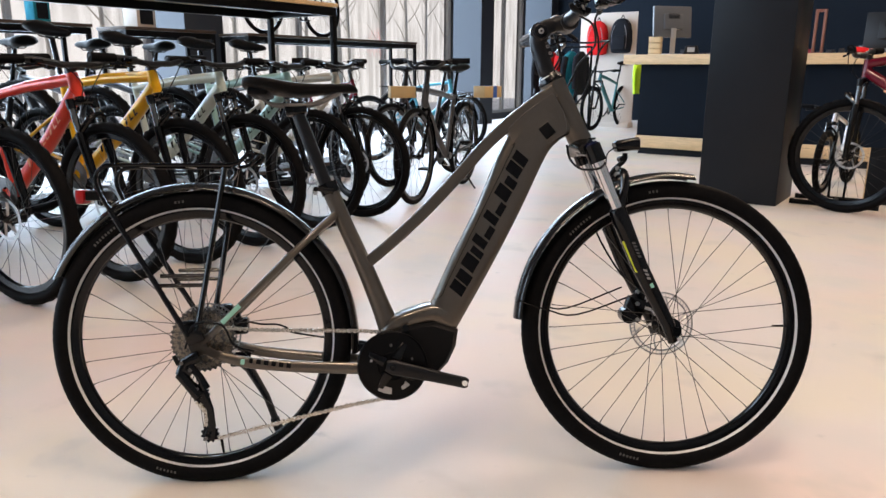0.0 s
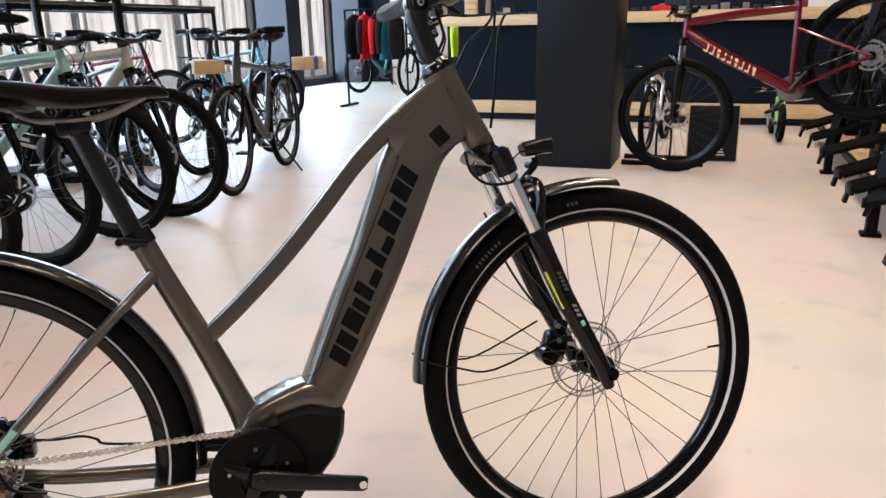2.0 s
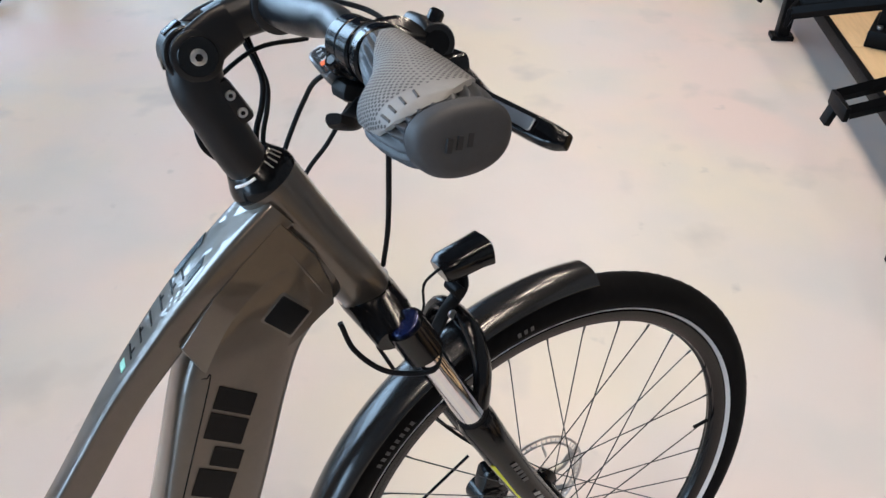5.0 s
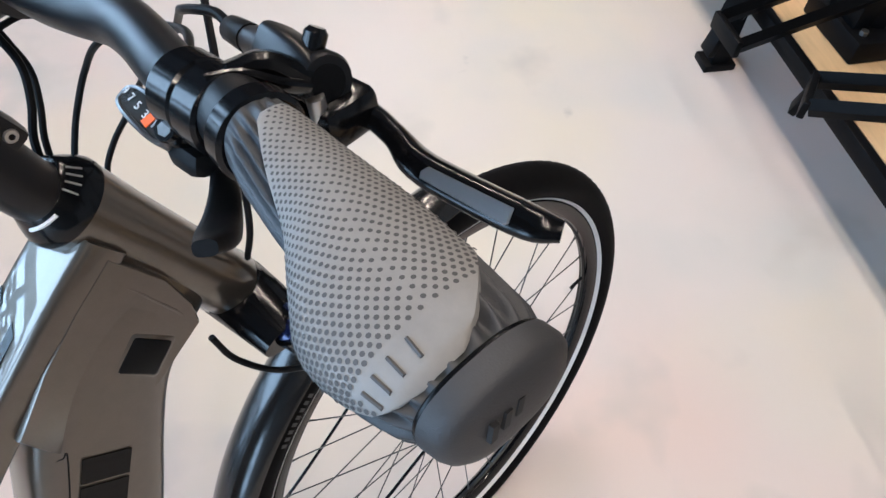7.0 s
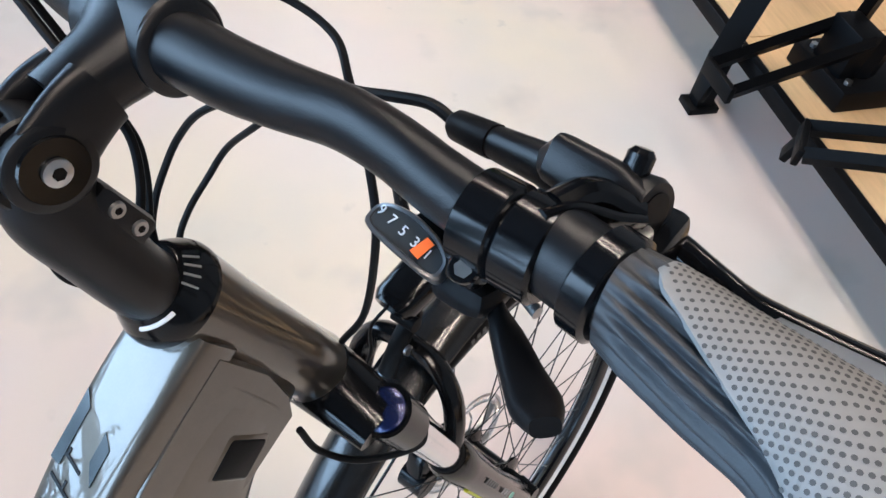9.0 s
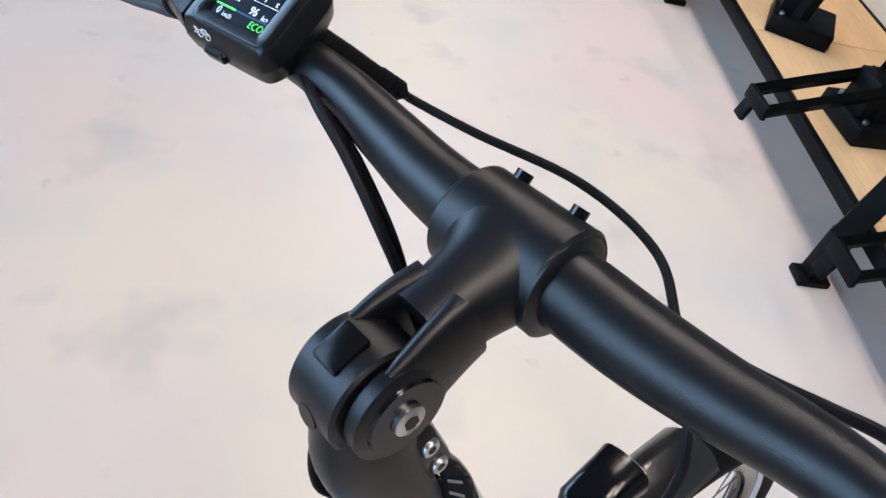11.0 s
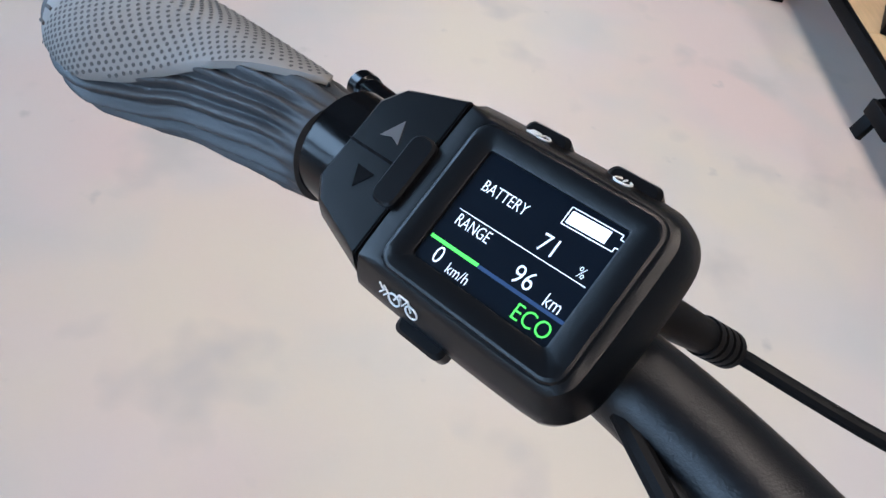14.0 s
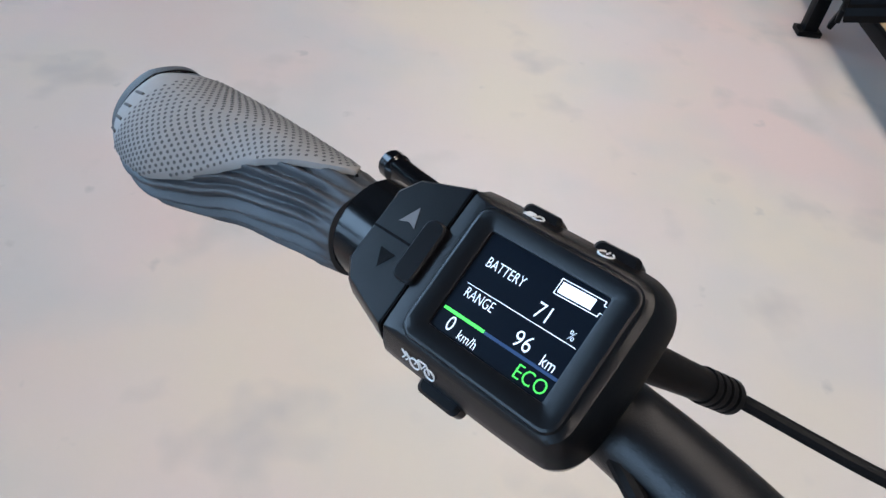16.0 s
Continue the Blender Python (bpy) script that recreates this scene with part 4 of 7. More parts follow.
for i, (fab, tr, lb) in enumerate(((CLOTH_BLACK, None, "black jacket hanging on the rail"), (CLOTH_RED, CLOTH_BLACK, "red jacket with black sleeves hanging on the rail"), (CLOTH_BLACK, CLOTH_RED, "black jacket with red sleeves on the rail"), (CLOTH_TEAL, CLOTH_BLACK, "teal jacket with black sleeves on the rail"), (CLOTH_BLACK, None, "black jacket at the rail's end"))):
    jacket(lb, place(-3.78 + 0.155 * i, 8.8, 1.185, 8 * (i % 3 - 1)) @ Matrix.Scale(0.80, 4), fab, tr)
jacket("hi-vis yellow jacket hanging at the counter's end", place(-2.16, 8.35, 1.06, 10) @ Matrix.Scale(0.55, 4), CLOTH_LIME)
# trestle sign beside the red bike
sg = thing("floor_sign", "black floor sign with small white print", "sign", place(0, 0, 0) @ Matrix.Identity(4))
sg.matrix_world = Matrix.Translation((4.11, 3.57, 0)) @ Matrix.Rotation(radians(-34), 4, "Z")
part("board", G().box((0, 0, 0.21), (0.36, 0.03, 0.42), Matrix.Rotation(radians(-5), 4, "X"), 0.003), CHARCOAL, sg)
part("edge", G().box((-0.183, 0, 0.21), (0.008, 0.035, 0.42), Matrix.Rotation(radians(-5), 4, "X")), CARD_PALE, sg)
part("edge", G().box((0.183, 0, 0.21), (0.008, 0.035, 0.42), Matrix.Rotation(radians(-5), 4, "X")), CARD_PALE, sg)
for i in range(3):
    part("print_bar", G().box((0.05, -0.032, 0.05 + 0.022 * i), (0.09 - 0.02 * i, 0.002, 0.010)), PAPER, sg)
# low wheel stand under the small bike
ws = thing("wheel_stand", "low black tubular wheel stand", "stand", Matrix.Translation((3.72, 3.64, 0)) @ Matrix.Rotation(radians(-36), 4, "Z"))
for y in (-0.14, 0.14):
    part("foot_bar", G().tube([(-0.28, y, 0.018), (0.28, y, 0.018)], 0.018, 10), RACK_STEEL, ws)
    for x in (-0.28, 0.28):
        part("end_cap", G().tube([(x - 0.014, y, 0.02), (x + 0.014, y, 0.02)], 0.02, 10), BLACK_PLASTIC, ws)
part("cross_bar", G().tube([(0, -0.14, 0.018), (0, 0.14, 0.018)], 0.016, 10), RACK_STEEL, ws)
part("hoop", G().tube(smooth_path([(-0.05, 0.03, 0.02), (-0.05, 0.03, 0.25), (0, 0.03, 0.33), (0.05, 0.03, 0.25), (0.05, 0.03, 0.02)], 4), 0.009, 8), RACK_STEEL, ws)
# low boards that hold the row's rear wheels
lowb = thing("bike_platform", "low dark wooden platform behind the mountain bikes", "platform", BM)
part("board", G().box((-3.35, 1.2, 0.15), (0.3, 6.4, 0.03), bevel=0.003), WALNUT, lowb)
for u in (-1.6, 0.2, 2.0, 4.0):
    part("leg", G().box((-3.35, u, 0.0675), (0.28, 0.05, 0.135)), RACK_STEEL, lowb)
# bikes and parcels shown on the window decks
for v, u, hd, fm in ((-5.65, -0.6, 95, GREY), (-5.65, 1.3, 88, BLACKF), (-5.65, 6.2, 92, GREY)):
    p = BM @ Vector((v, u, 1.374))
    make_bike("dark bicycle shown on the window deck", fm, at(p.x, p.y, hd - 38.34, p.z), "city", 0.345, 0.016, 1.02, group="deck bikes")
for v, u, w_, fm in ((-5.62, 3.55, 0.24, BEIGE), (-5.65, 2.55, 0.16, CLOTH_TEAL)):
    b = single("parcel", G().box((0, 0, 0.13), (w_ * 0.8, w_, 0.26), bevel=0.005), fm, "small printed box on the window deck", "box", place(v, u, 1.374, 10), "parcels")
    part("print_panel", G().box((w_ * 0.4 + 0.002, 0, 0.10), (0.002, w_ * 0.7, 0.14)), CLOTH_BLACK, b, "dark printed panel")

# ---- the trekking e-bike ----
# Its own axes: x forward, y to its left, z up from the line between the two tyre contacts.
WB, RAD = 1.117, 0.3575
bike = thing("bicycle", "bronze grey step-through electric trekking bicycle leaning on its stand", "bicycle", LEAN)


# all that is fixed to the frame is raked back a little against the wheels
RAKE = Matrix.Identity(4)
RAKE[0][2], RAKE[0][3] = -0.0119, 0.0119 * 0.15
WHEELS = set()


def droop(p):
    """The rear dropouts and what hangs on them sit a little lower than the straight line."""
    x, y, z = p
    return x, y, z - 0.014 * min(1.0, max(0.0, (0.35 - x) / 0.35)) * min(1.0, max(0.0, (0.74 - z) / 0.25))


def bpart(name, g, material, parent, label="", smooth=35, low=True):
    if parent not in WHEELS and isinstance(g, G):
        g.moved(RAKE)
        if low:
            g.v = [droop(p) for p in g.v]
    ob = part(name, g, material, parent, label, smooth)
    if parent in WHEELS:
        WHEELS.add(ob)
    return ob


_spokes = {}


def build_wheel(parent, name, x, front):
    w = new(name)
    w.parent = parent
    w.location = (x, 0, RAD) if front else (x - 0.005, 0, RAD - 0.013)
    w.rotation_euler = (0, 0, radians(-2.7 if front else 0))
    w.scale = (1, 1, 1) if front else (0.979, 1, 0.979)
    WHEELS.add(w)
    m = Matrix.Rotation(radians(-90), 4, "X")
    # tyre with fine shoulder lugs
    n, k = 216, 20
    rings = []
    for i in range(n):
        a = 2 * math.pi * i / n
        ring = []
        for j in range(k):
            b = 2 * math.pi * j / k
            lug = 0.0009 if (i % 2 == 0 and abs(((b + math.pi) % (2 * math.pi)) - math.pi) < 1.2) else 0.0
            r = 0.334 + (0.0235 + lug) * math.cos(b)
            ring.append((r * math.cos(a), 0.0235 * math.sin(b), r * math.sin(a)))
        rings.append(ring)
    tyre = bpart("tyre", G().rings(rings, loop=True), RUBBER, w, "black rubber tyre with a reflective stripe", 60)
    for s in (-1, 1):
        g = G().lathe([(0.3128, s * 0.0118), (0.3132, s * 0.0128), (0.3168, s * 0.0172), (0.3172, s * 0.0162)], m, 128, loop=True)
        bpart("stripe", g, STRIPE, tyre, "silver reflective stripe")
    rim = bpart("rim", G().lathe([(0.2915, 0.0), (0.2935, 0.008), (0.299, 0.0115), (0.3105, 0.0125), (0.3105, -0.0125), (0.299, -0.0115), (0.2935, -0.008)], m, 128, loop=True), BLACK_PAINT, w, "black aluminium rim")
    bpart("rim_bed", G().lathe([(0.2900, 0.0), (0.2918, 0.0035), (0.2918, -0.0035)], m, 128, loop=True), BLACK_SATIN, rim)
    # hub
    hub = G().lathe([(0.006, -0.062), (0.009, -0.06), (0.012, -0.05), (0.013, -0.036), (0.027, -0.033), (0.027, -0.029), (0.015, -0.024), (0.014, 0.024), (0.027, 0.029), (0.027, 0.033), (0.013, 0.036), (0.012, 0.05), (0.009, 0.06), (0.006, 0.062)], m, 28)
    bpart("hub", hub, BLACK_PAINT, w, "black hub shell")
    # crossed spokes
    for side in (-1, 1):
        for i in range(16):
            lead = 1 if i % 2 else -1
            a = 2 * math.pi * (i + (0.5 if side > 0 else 0)) / 16
            key = (side, lead)
            if key not in _spokes:
                h = 2 * math.pi * 0.72 * lead / 4
                _spokes[key] = G().tube([(0.025 * math.cos(h), side * 0.031, 0.025 * math.sin(h)), (0.275, side * 0.0015, 0), (0.289, 0, 0)], [0.00092, 0.00092, 0.0017], 5).mesh("spoke", SPOKE)
            sp = part("spoke", _spokes[key], SPOKE, w)
            sp.rotation_euler = (0, a, 0)
    if front:
        sp = bpart("valve", G().tube([(0.289, 0, 0), (0.262, 0, 0)], [0.003, 0.0025], 8), BLACK_PLASTIC, w)
    else:
        sp = bpart("valve", G().tube([(0, 0, -0.289), (0, 0, -0.25)], [0.003, 0.004], 8), BLACK_PLASTIC, w)
        sp.rotation_euler = (0, radians(-8), 0)
    # brake rotor on the far side
    y = 0.04
    g = G()
    for r0, r1 in ((0.066, 0.0695), (0.0765, 0.08)):
        g.lathe([(r0, y - 0.0009), (r1, y - 0.0009), (r1, y + 0.0009), (r0, y + 0.0009)], m, 96, loop=True)
    for i in range(54):
        a = 2 * math.pi * i / 54
        c, s = math.cos(a), math.sin(a)
        c2, s2 = math.cos(a + 0.05), math.sin(a + 0.05)
        g.tube([(0.067 * c, y, 0.067 * s), (0.0775 * c2, y, 0.0775 * s2)], 0.0017, 4, flat=0.0008)
    for i in range(6):
        a = 2 * math.pi * i / 6
        g.tube([(0.02 * math.cos(a), y, 0.02 * math.sin(a)), (0.045 * math.cos(a + 0.12), y, 0.045 * math.sin(a + 0.12)), (0.068 * math.cos(a + 0.36), y, 0.068 * math.sin(a + 0.36))], 0.0045, 6, flat=0.0009)
    g.lathe([(0.016, y - 0.001), (0.024, y - 0.001), (0.024, y + 0.001), (0.016, y + 0.001)], m, 32, loop=True)
    bpart("brake_rotor", g, STEEL, w, "drilled steel brake rotor")
    return w


front_wheel = build_wheel(bike, "front_wheel", WB, True)
rear_wheel = build_wheel(bike, "rear_wheel", 0.0, False)

# frame
mx = Matrix.Rotation(radians(90), 4, "X")
g = G()
Y = (0, 1, 0)
g.tube(smooth_path([(0.448, 0, 0.335), (0.425, 0, 0.40), (0.385, 0, 0.505), (0.338, 0, 0.615), (0.303, 0, 0.70)], 4), spline_vals([0.030, 0.024, 0.021, 0.0195, 0.0195], 4), 20, flat=spline_vals([0.032, 0.025, 0.021, 0.0195, 0.0195], 4), up=Y)
# top tube, slim and bent, broad with a flat top towards the head
TT = smooth_path([(0.384, 0, 0.517), (0.45, 0, 0.571), (0.526, 0, 0.640), (0.600, 0, 0.7165), (0.668, 0, 0.7915), (0.7264, 0, 0.8458), (0.7655, 0, 0.8765), (0.8032, 0, 0.9035), (0.840, 0, 0.9270)], 5)
TR = spline_vals([0.0138, 0.0140, 0.0142, 0.0143, 0.0143, 0.0154, 0.0164, 0.0166, 0.0162], 5)
g.tube(TT, TR, 36, flat=spline_vals([0.0140, 0.0142, 0.0146, 0.0155, 0.0185, 0.0240, 0.0276, 0.0287, 0.0288], 5), up=Y, power=7)
# down tube that houses the battery, its head swept up and flush with the top tube
g.tube(smooth_path([(0.560, 0, 0.375), (0.578, 0, 0.408), (0.6405, 0, 0.527), (0.691, 0, 0.622), (0.7275, 0, 0.6985), (0.762, 0, 0.773), (0.791, 0, 0.820), (0.824, 0, 0.8505), (0.8460, 0, 0.8605), (0.858, 0, 0.8650), (0.870, 0, 0.8700)], 5), spline_vals([0.040, 0.0425, 0.0475, 0.0485, 0.0505, 0.0515, 0.0500, 0.0490, 0.0465, 0.0445, 0.0420], 5), 36, flat=spline_vals([0.037, 0.038, 0.0375, 0.036, 0.0335, 0.0312, 0.0303, 0.0298, 0.0290, 0.0258, 0.0215], 5), up=Y, power=4.2)
# head tube
HB, HT = Vector((0.908, 0, 0.808)), Vector((0.8395, 0.005, 0.949))
g.tube([HB, HB + 0.02 * (HT - HB), HB + 0.25 * (HT - HB), HB + 0.75 * (HT - HB), HT], [0.0265, 0.0285, 0.0275, 0.029, 0.0312], 32)
# flush web between both tubes and the head
g.plate([(0.728, 0.838), (0.765, 0.8735), (0.803, 0.9010), (0.836, 0.9220), (0.860, 0.880), (0.868, 0.845), (0.866, 0.825), (0.82, 0.80), (0.77, 0.785), (0.740, 0.800)], 0.0586, mx, 0.0018)
# bracket over the motor
g.tube(smooth_path([(0.432, 0, 0.345), (0.455, 0, 0.372), (0.50, 0, 0.392), (0.545, 0, 0.400), (0.585, 0, 0.383)], 4), spline_vals([0.02, 0.022, 0.022, 0.024, 0.03], 4), 20, flat=spline_vals([0.036, 0.04, 0.041, 0.041, 0.038], 4), up=Y, power=4)
# rear stays
for s in (-1, 1):
    g.tube(smooth_path([(0.050, s * 0.066, 0.327), (0.075, s * 0.066, 0.318), (0.13, s * 0.064, 0.304), (0.25, s * 0.056, 0.287), (0.40, s * 0.042, 0.272)], 4), spline_vals([0.011, 0.0125, 0.0135, 0.014, 0.0145], 4), 14, flat=spline_vals([0.007, 0.008, 0.009, 0.0095, 0.010], 4), up=Y)
    g.tube(smooth_path([(0.030, s * 0.066, 0.376), (0.07, s * 0.066, 0.412), (0.17, s * 0.058, 0.506), (0.26, s * 0.042, 0.588), (0.318, s * 0.014, 0.638)], 4), spline_vals([0.009, 0.0085, 0.0085, 0.009, 0.010], 4), 14, up=Y)
frame_ob = bpart("frame", g, BRONZE, bike, "glossy bronze grey aluminium frame", 50)
for x, z in ((0.4774, 0.6105), (0.4342, 0.5677)):
    bpart("bottle_bolt", G().tube([(x + 0.006, 0, z - 0.0065), (x, 0, z), (x - 0.0022, 0, z + 0.0024)], [0.0042, 0.0048, 0.004], 12), BLACK_PAINT, frame_ob)
for s in (-1, 1):
    g = G().box((0.002, s * 0.067, 0.352), (0.042, 0.006, 0.046), Matrix.Rotation(radians(-20), 4, "Y"), 0.004)
    g.tube([(0.006, s * 0.067, 0.356), (0.032, s * 0.066, 0.378)], [0.009, 0.0085], 12, flat=0.005, up=Y)
    g.tube([(0.004, s * 0.067, 0.348), (0.052, s * 0.066, 0.326)], [0.010, 0.0105], 12, flat=0.005, up=Y)
    bpart("dropout", g, DARK_BRONZE, frame_ob, "dark bronze dropout")
# motor and its cover
mx = Matrix.Rotation(radians(90), 4, "X")
g = G().plate([(0.452, -0.362), (0.50, -0.377), (0.545, -0.383), (0.602, -0.364), (0.596, -0.325), (0.577, -0.285), (0.548, -0.255), (0.50, -0.232), (0.44, -0.228), (0.405, -0.25), (0.395, -0.29), (0.415, -0.335)][::-1], 0.105, Matrix.Rotation(radians(-90), 4, "X"), 0.012)
motor = bpart("motor_cover", g, BLACK_PLASTIC, bike, "matt black motor housing")
g = G().tube([(0.478, -0.0535, 0.372), (0.478, -0.058, 0.372)], 0.008, 16)
bpart("cap", g, BLACK_PAINT, motor)

# chain guard ring, crank
RC = Vector((0.445, -0.05, 0.284))
mw = wheel_frame(RC.x, RC.z, -0.06)
g = G().lathe([(0.030, -0.004), (0.034, -0.007), (0.054, -0.0055), (0.078, -0.004), (0.0815, -0.001), (0.0815, 0.003), (0.077, 0.004), (0.03, 0.003)], mw, 72)
crankset = bpart("crankset", g, GUARD_BLACK, bike, "black crankset with a closed chain guard")
bpart("guard_rim", G().lathe([(0.0800, -0.0045), (0.0822, -0.003), (0.0822, 0.0), (0.080, 0.0)], mw, 72, loop=True), GUARD_BLACK, crankset)
for i in range(5):
    a = radians(20 + 72 * i)
    c = RC + Vector((0.05 * math.cos(a), -0.0165, 0.05 * math.sin(a)))
    g = G().tube([c, c + Vector((0, -0.004, 0))], 0.0034 if i % 2 else 0.0028, 14)
    bpart("guard_bolt", g, STEEL if i in (2, 4) else DARK_STEEL, crankset)
for i in range(4):
    a = radians(60 + 90 * i)
    g = G().tube([RC + Vector((0.020 * math.cos(a), -0.0185, 0.020 * math.sin(a))), RC + Vector((0.054 * math.cos(a), -0.0175, 0.054 * math.sin(a))), RC + Vector((0.060 * math.cos(a), -0.015, 0.060 * math.sin(a)))], [0.013, 0.008, 0.006], 12, flat=[0.004, 0.0035, 0.002], up=Y, power=3)
    bpart("spider_arm", g, BLACK_PAINT, crankset)
g = G()
for a0, a1, r0, r1 in ((238, 268, 0.052, 0.066), (292, 312, 0.052, 0.060)):
    pts = [(r0 * math.cos(radians(a0)), r0 * math.sin(radians(a0)))] + [(r1 * math.cos(radians(a0 + (a1 - a0) * i / 6)), r1 * math.sin(radians(a0 + (a1 - a0) * i / 6))) for i in range(7)] + [(r0 * math.cos(radians(a1)), r0 * math.sin(radians(a1)))]
    bpart("guard_slot", G().plate(pts, 0.001, Matrix.Translation((RC.x, -0.0672, RC.z)) @ Matrix.Rotation(radians(90), 4, "X")), STEEL, crankset, "bright slot in the guard")
A, B = Vector((0.447, -0.084, 0.286)), Vector((0.612, -0.092, 0.249))
arm = bpart("crank_arm", G().tube([A + (A - B) * 0.09, A, A.lerp(B, 0.3), A.lerp(B, 0.8), B, B + (B - A) * 0.05], [0.012, 0.0175, 0.0155, 0.0135, 0.0135, 0.010], 20, flat=[0.005, 0.009, 0.0075, 0.0065, 0.0065, 0.004], up=Y, power=3), BLACK_SATIN, crankset, "black forged crank arm")
bpart("pedal_eye", G().tube([B + Vector((0, -0.0085, 0)), B + Vector((0, 0.0085, 0))], 0.0065, 18), DECAL_WHITE, arm)
bpart("axle_bolt", G().tube([A + Vector((0, -0.011, 0)), A], [0.006, 0.008], 18), BLACK_PAINT, arm)
A2, B2 = Vector((0.443, 0.084, 0.286)), Vector((0.278, 0.092, 0.32))
bpart("far_crank_arm", G().tube([A2, A2.lerp(B2, 0.3), B2], [0.0175, 0.0155, 0.0125], 16, flat=[0.009, 0.0075, 0.006], up=Y, power=3), BLACK_SATIN, crankset)


# chain and gears
def gear(g, r, y, teeth, x=0.0, z=RAD, t=0.0018):
    pts = []
    for i in range(teeth * 4):
        a = 2 * math.pi * i / (teeth * 4)
        rr = r + (0.0022 if i % 4 in (0, 1) else -0.0018)
        pts.append((rr * math.cos(a), rr * math.sin(a)))
    g.plate(pts, t, wheel_frame(x, z, y))


def open_gear(r, y, teeth, inner, t=0.0018):
    n = teeth * 4
    m = wheel_frame(0, RAD, y)
    outer, hole = [], []
    for i in range(n):
        a = 2 * math.pi * i / n
        rr = r + (0.0022 if i % 4 in (0, 1) else -0.0018)
        outer.append((rr * math.cos(a), rr * math.sin(a)))
        hole.append((inner * math.cos(a), inner * math.sin(a)))
    g = G().rings([[m @ Vector((x, z, h)) for x, z in ring] for ring, h in ((outer, -t / 2), (outer, t / 2), (hole, t / 2), (hole, -t / 2))], loop=True)
    arms = []
    for i in range(6):
        a = 2 * math.pi * i / 6 + r * 40
        arms.append(G().tube([m @ Vector((0.015 * math.cos(a), 0.015 * math.sin(a), 0)), m @ Vector((inner * 1.04 * math.cos(a + 0.3), inner * 1.04 * math.sin(a + 0.3), 0))], 0.0028, 4, flat=0.0007))
    return g, arms


cassette = new("cassette")
cassette.parent = bike
tagged(cassette, "steel nine-speed cassette")
for i, r in enumerate((0.0745, 0.068, 0.061, 0.054, 0.048, 0.042, 0.036, 0.031, 0.026)):
    g, arms = open_gear(r, -0.019 - 0.0042 * i, round(r * 500), r - 0.016)
    bpart("sprocket", g, BRASSY if i % 3 else DARK_STEEL, cassette)
    for q in arms:
        bpart("spider_arm", q, BRASSY, cassette)
bpart("lockring", G().tube([(0, -0.055, RAD), (0, -0.061, RAD)], [0.017, 0.014], 20), STEEL, cassette)
ringp = G()
gear(ringp, 0.075, -0.0535, 40, RC.x, RC.z, 0.003)
bpart("chainring", ringp, STEEL, crankset)


def chain_run(g, pts, pitch=0.0127):
    pts = [Vector(p) for p in pts]
    seg = [(a, b) for a, b in zip(pts, pts[1:])]
    total = sum((b - a).length for a, b in seg)
    d, i = 0.0, 0
    while d < total:
        s = d
        for a, b in seg:
            ln = (b - a).length
            if s <= ln:
                p, t = a.lerp(b, s / ln), (b - a).normalized()
                break
            s -= ln
        else:
            break
        m = Matrix.Rotation(-math.atan2(t.z, t.x), 4, "Y")
        o = 0.0036 if i % 2 else 0.0024
        for sy in (-1, 1):
            prof = [(-0.0088, 0.0), (-0.0074, 0.0042), (-0.0045, 0.0046), (0.0, 0.0024), (0.0045, 0.0046), (0.0074, 0.0042), (0.0088, 0.0), (0.0074, -0.0042), (0.0045, -0.0046), (0.0, -0.0024), (-0.0045, -0.0046), (-0.0074, -0.0042)]
            g.plate(prof, 0.001, Matrix.Translation(p + Vector((0, sy * o, 0))) @ m @ Matrix.Rotation(radians(90), 4, "X"))
        g.tube([p + m.to_3x3() @ Vector((0.0064, -0.0036, 0)), p + m.to_3x3() @ Vector((0.0064, 0.0036, 0))], 0.0038, 6)
        d += pitch
        i += 1


g = G()
cy = -0.052
chain_run(g, [(0.012, cy + 0.012, 0.393), (0.13, cy, 0.380), (0.445, cy, 0.361)])
chain_run(g, [(0.030, cy, 0.128), (0.25, cy, 0.172), (0.462, cy, 0.211)])
chain_run(g, [(0.445 + 0.0755 * math.cos(radians(a)), cy, 0.284 + 0.0755 * math.sin(radians(a))) for a in range(90, -76, -12)])
chain_run(g, [(-0.006, cy, 0.212), (0.012, cy, 0.19), (0.008, cy, 0.16)])
tagged(bpart("chain", g, CHAIN_STEEL, bike), "bare steel roller chain", kind="stuff")

# rear derailleur
der = new("rear_derailleur")
der.parent = bike
tagged(der, "black rear derailleur")
g = G().tube([(0.006, -0.074, 0.330), (-0.026, -0.078, 0.316), (-0.036, -0.08, 0.288)], [0.015, 0.014, 0.013], 14)
g.tube([(-0.036, -0.085, 0.294), (-0.014, -0.088, 0.266), (0.006, -0.082, 0.243)], [0.014, 0.0125, 0.018], 14, flat=0.012)
g.tube([(-0.012, -0.084, 0.312), (0.008, -0.086, 0.285), (0.020, -0.084, 0.256)], [0.007, 0.0085, 0.011], 12)
g.box((-0.018, -0.082, 0.300), (0.026, 0.016, 0.020), Matrix.Rotation(radians(40), 4, "Y"), 0.004)
bpart("linkage", g, BLACK_PAINT, der)
bpart("barrel_adjuster", G().tube([(-0.040, -0.078, 0.312), (-0.052, -0.076, 0.332)], [0.006, 0.0045], 12), BLACK_PLASTIC, der)
g = G().tube([(-0.006, -0.07, 0.250), (0.010, -0.07, 0.238), (0.024, -0.07, 0.205), (0.028, -0.07, 0.165), (0.018, -0.07, 0.136)], [0.013, 0.0125, 0.0085, 0.008, 0.014], 12, flat=0.0018, up=Y)
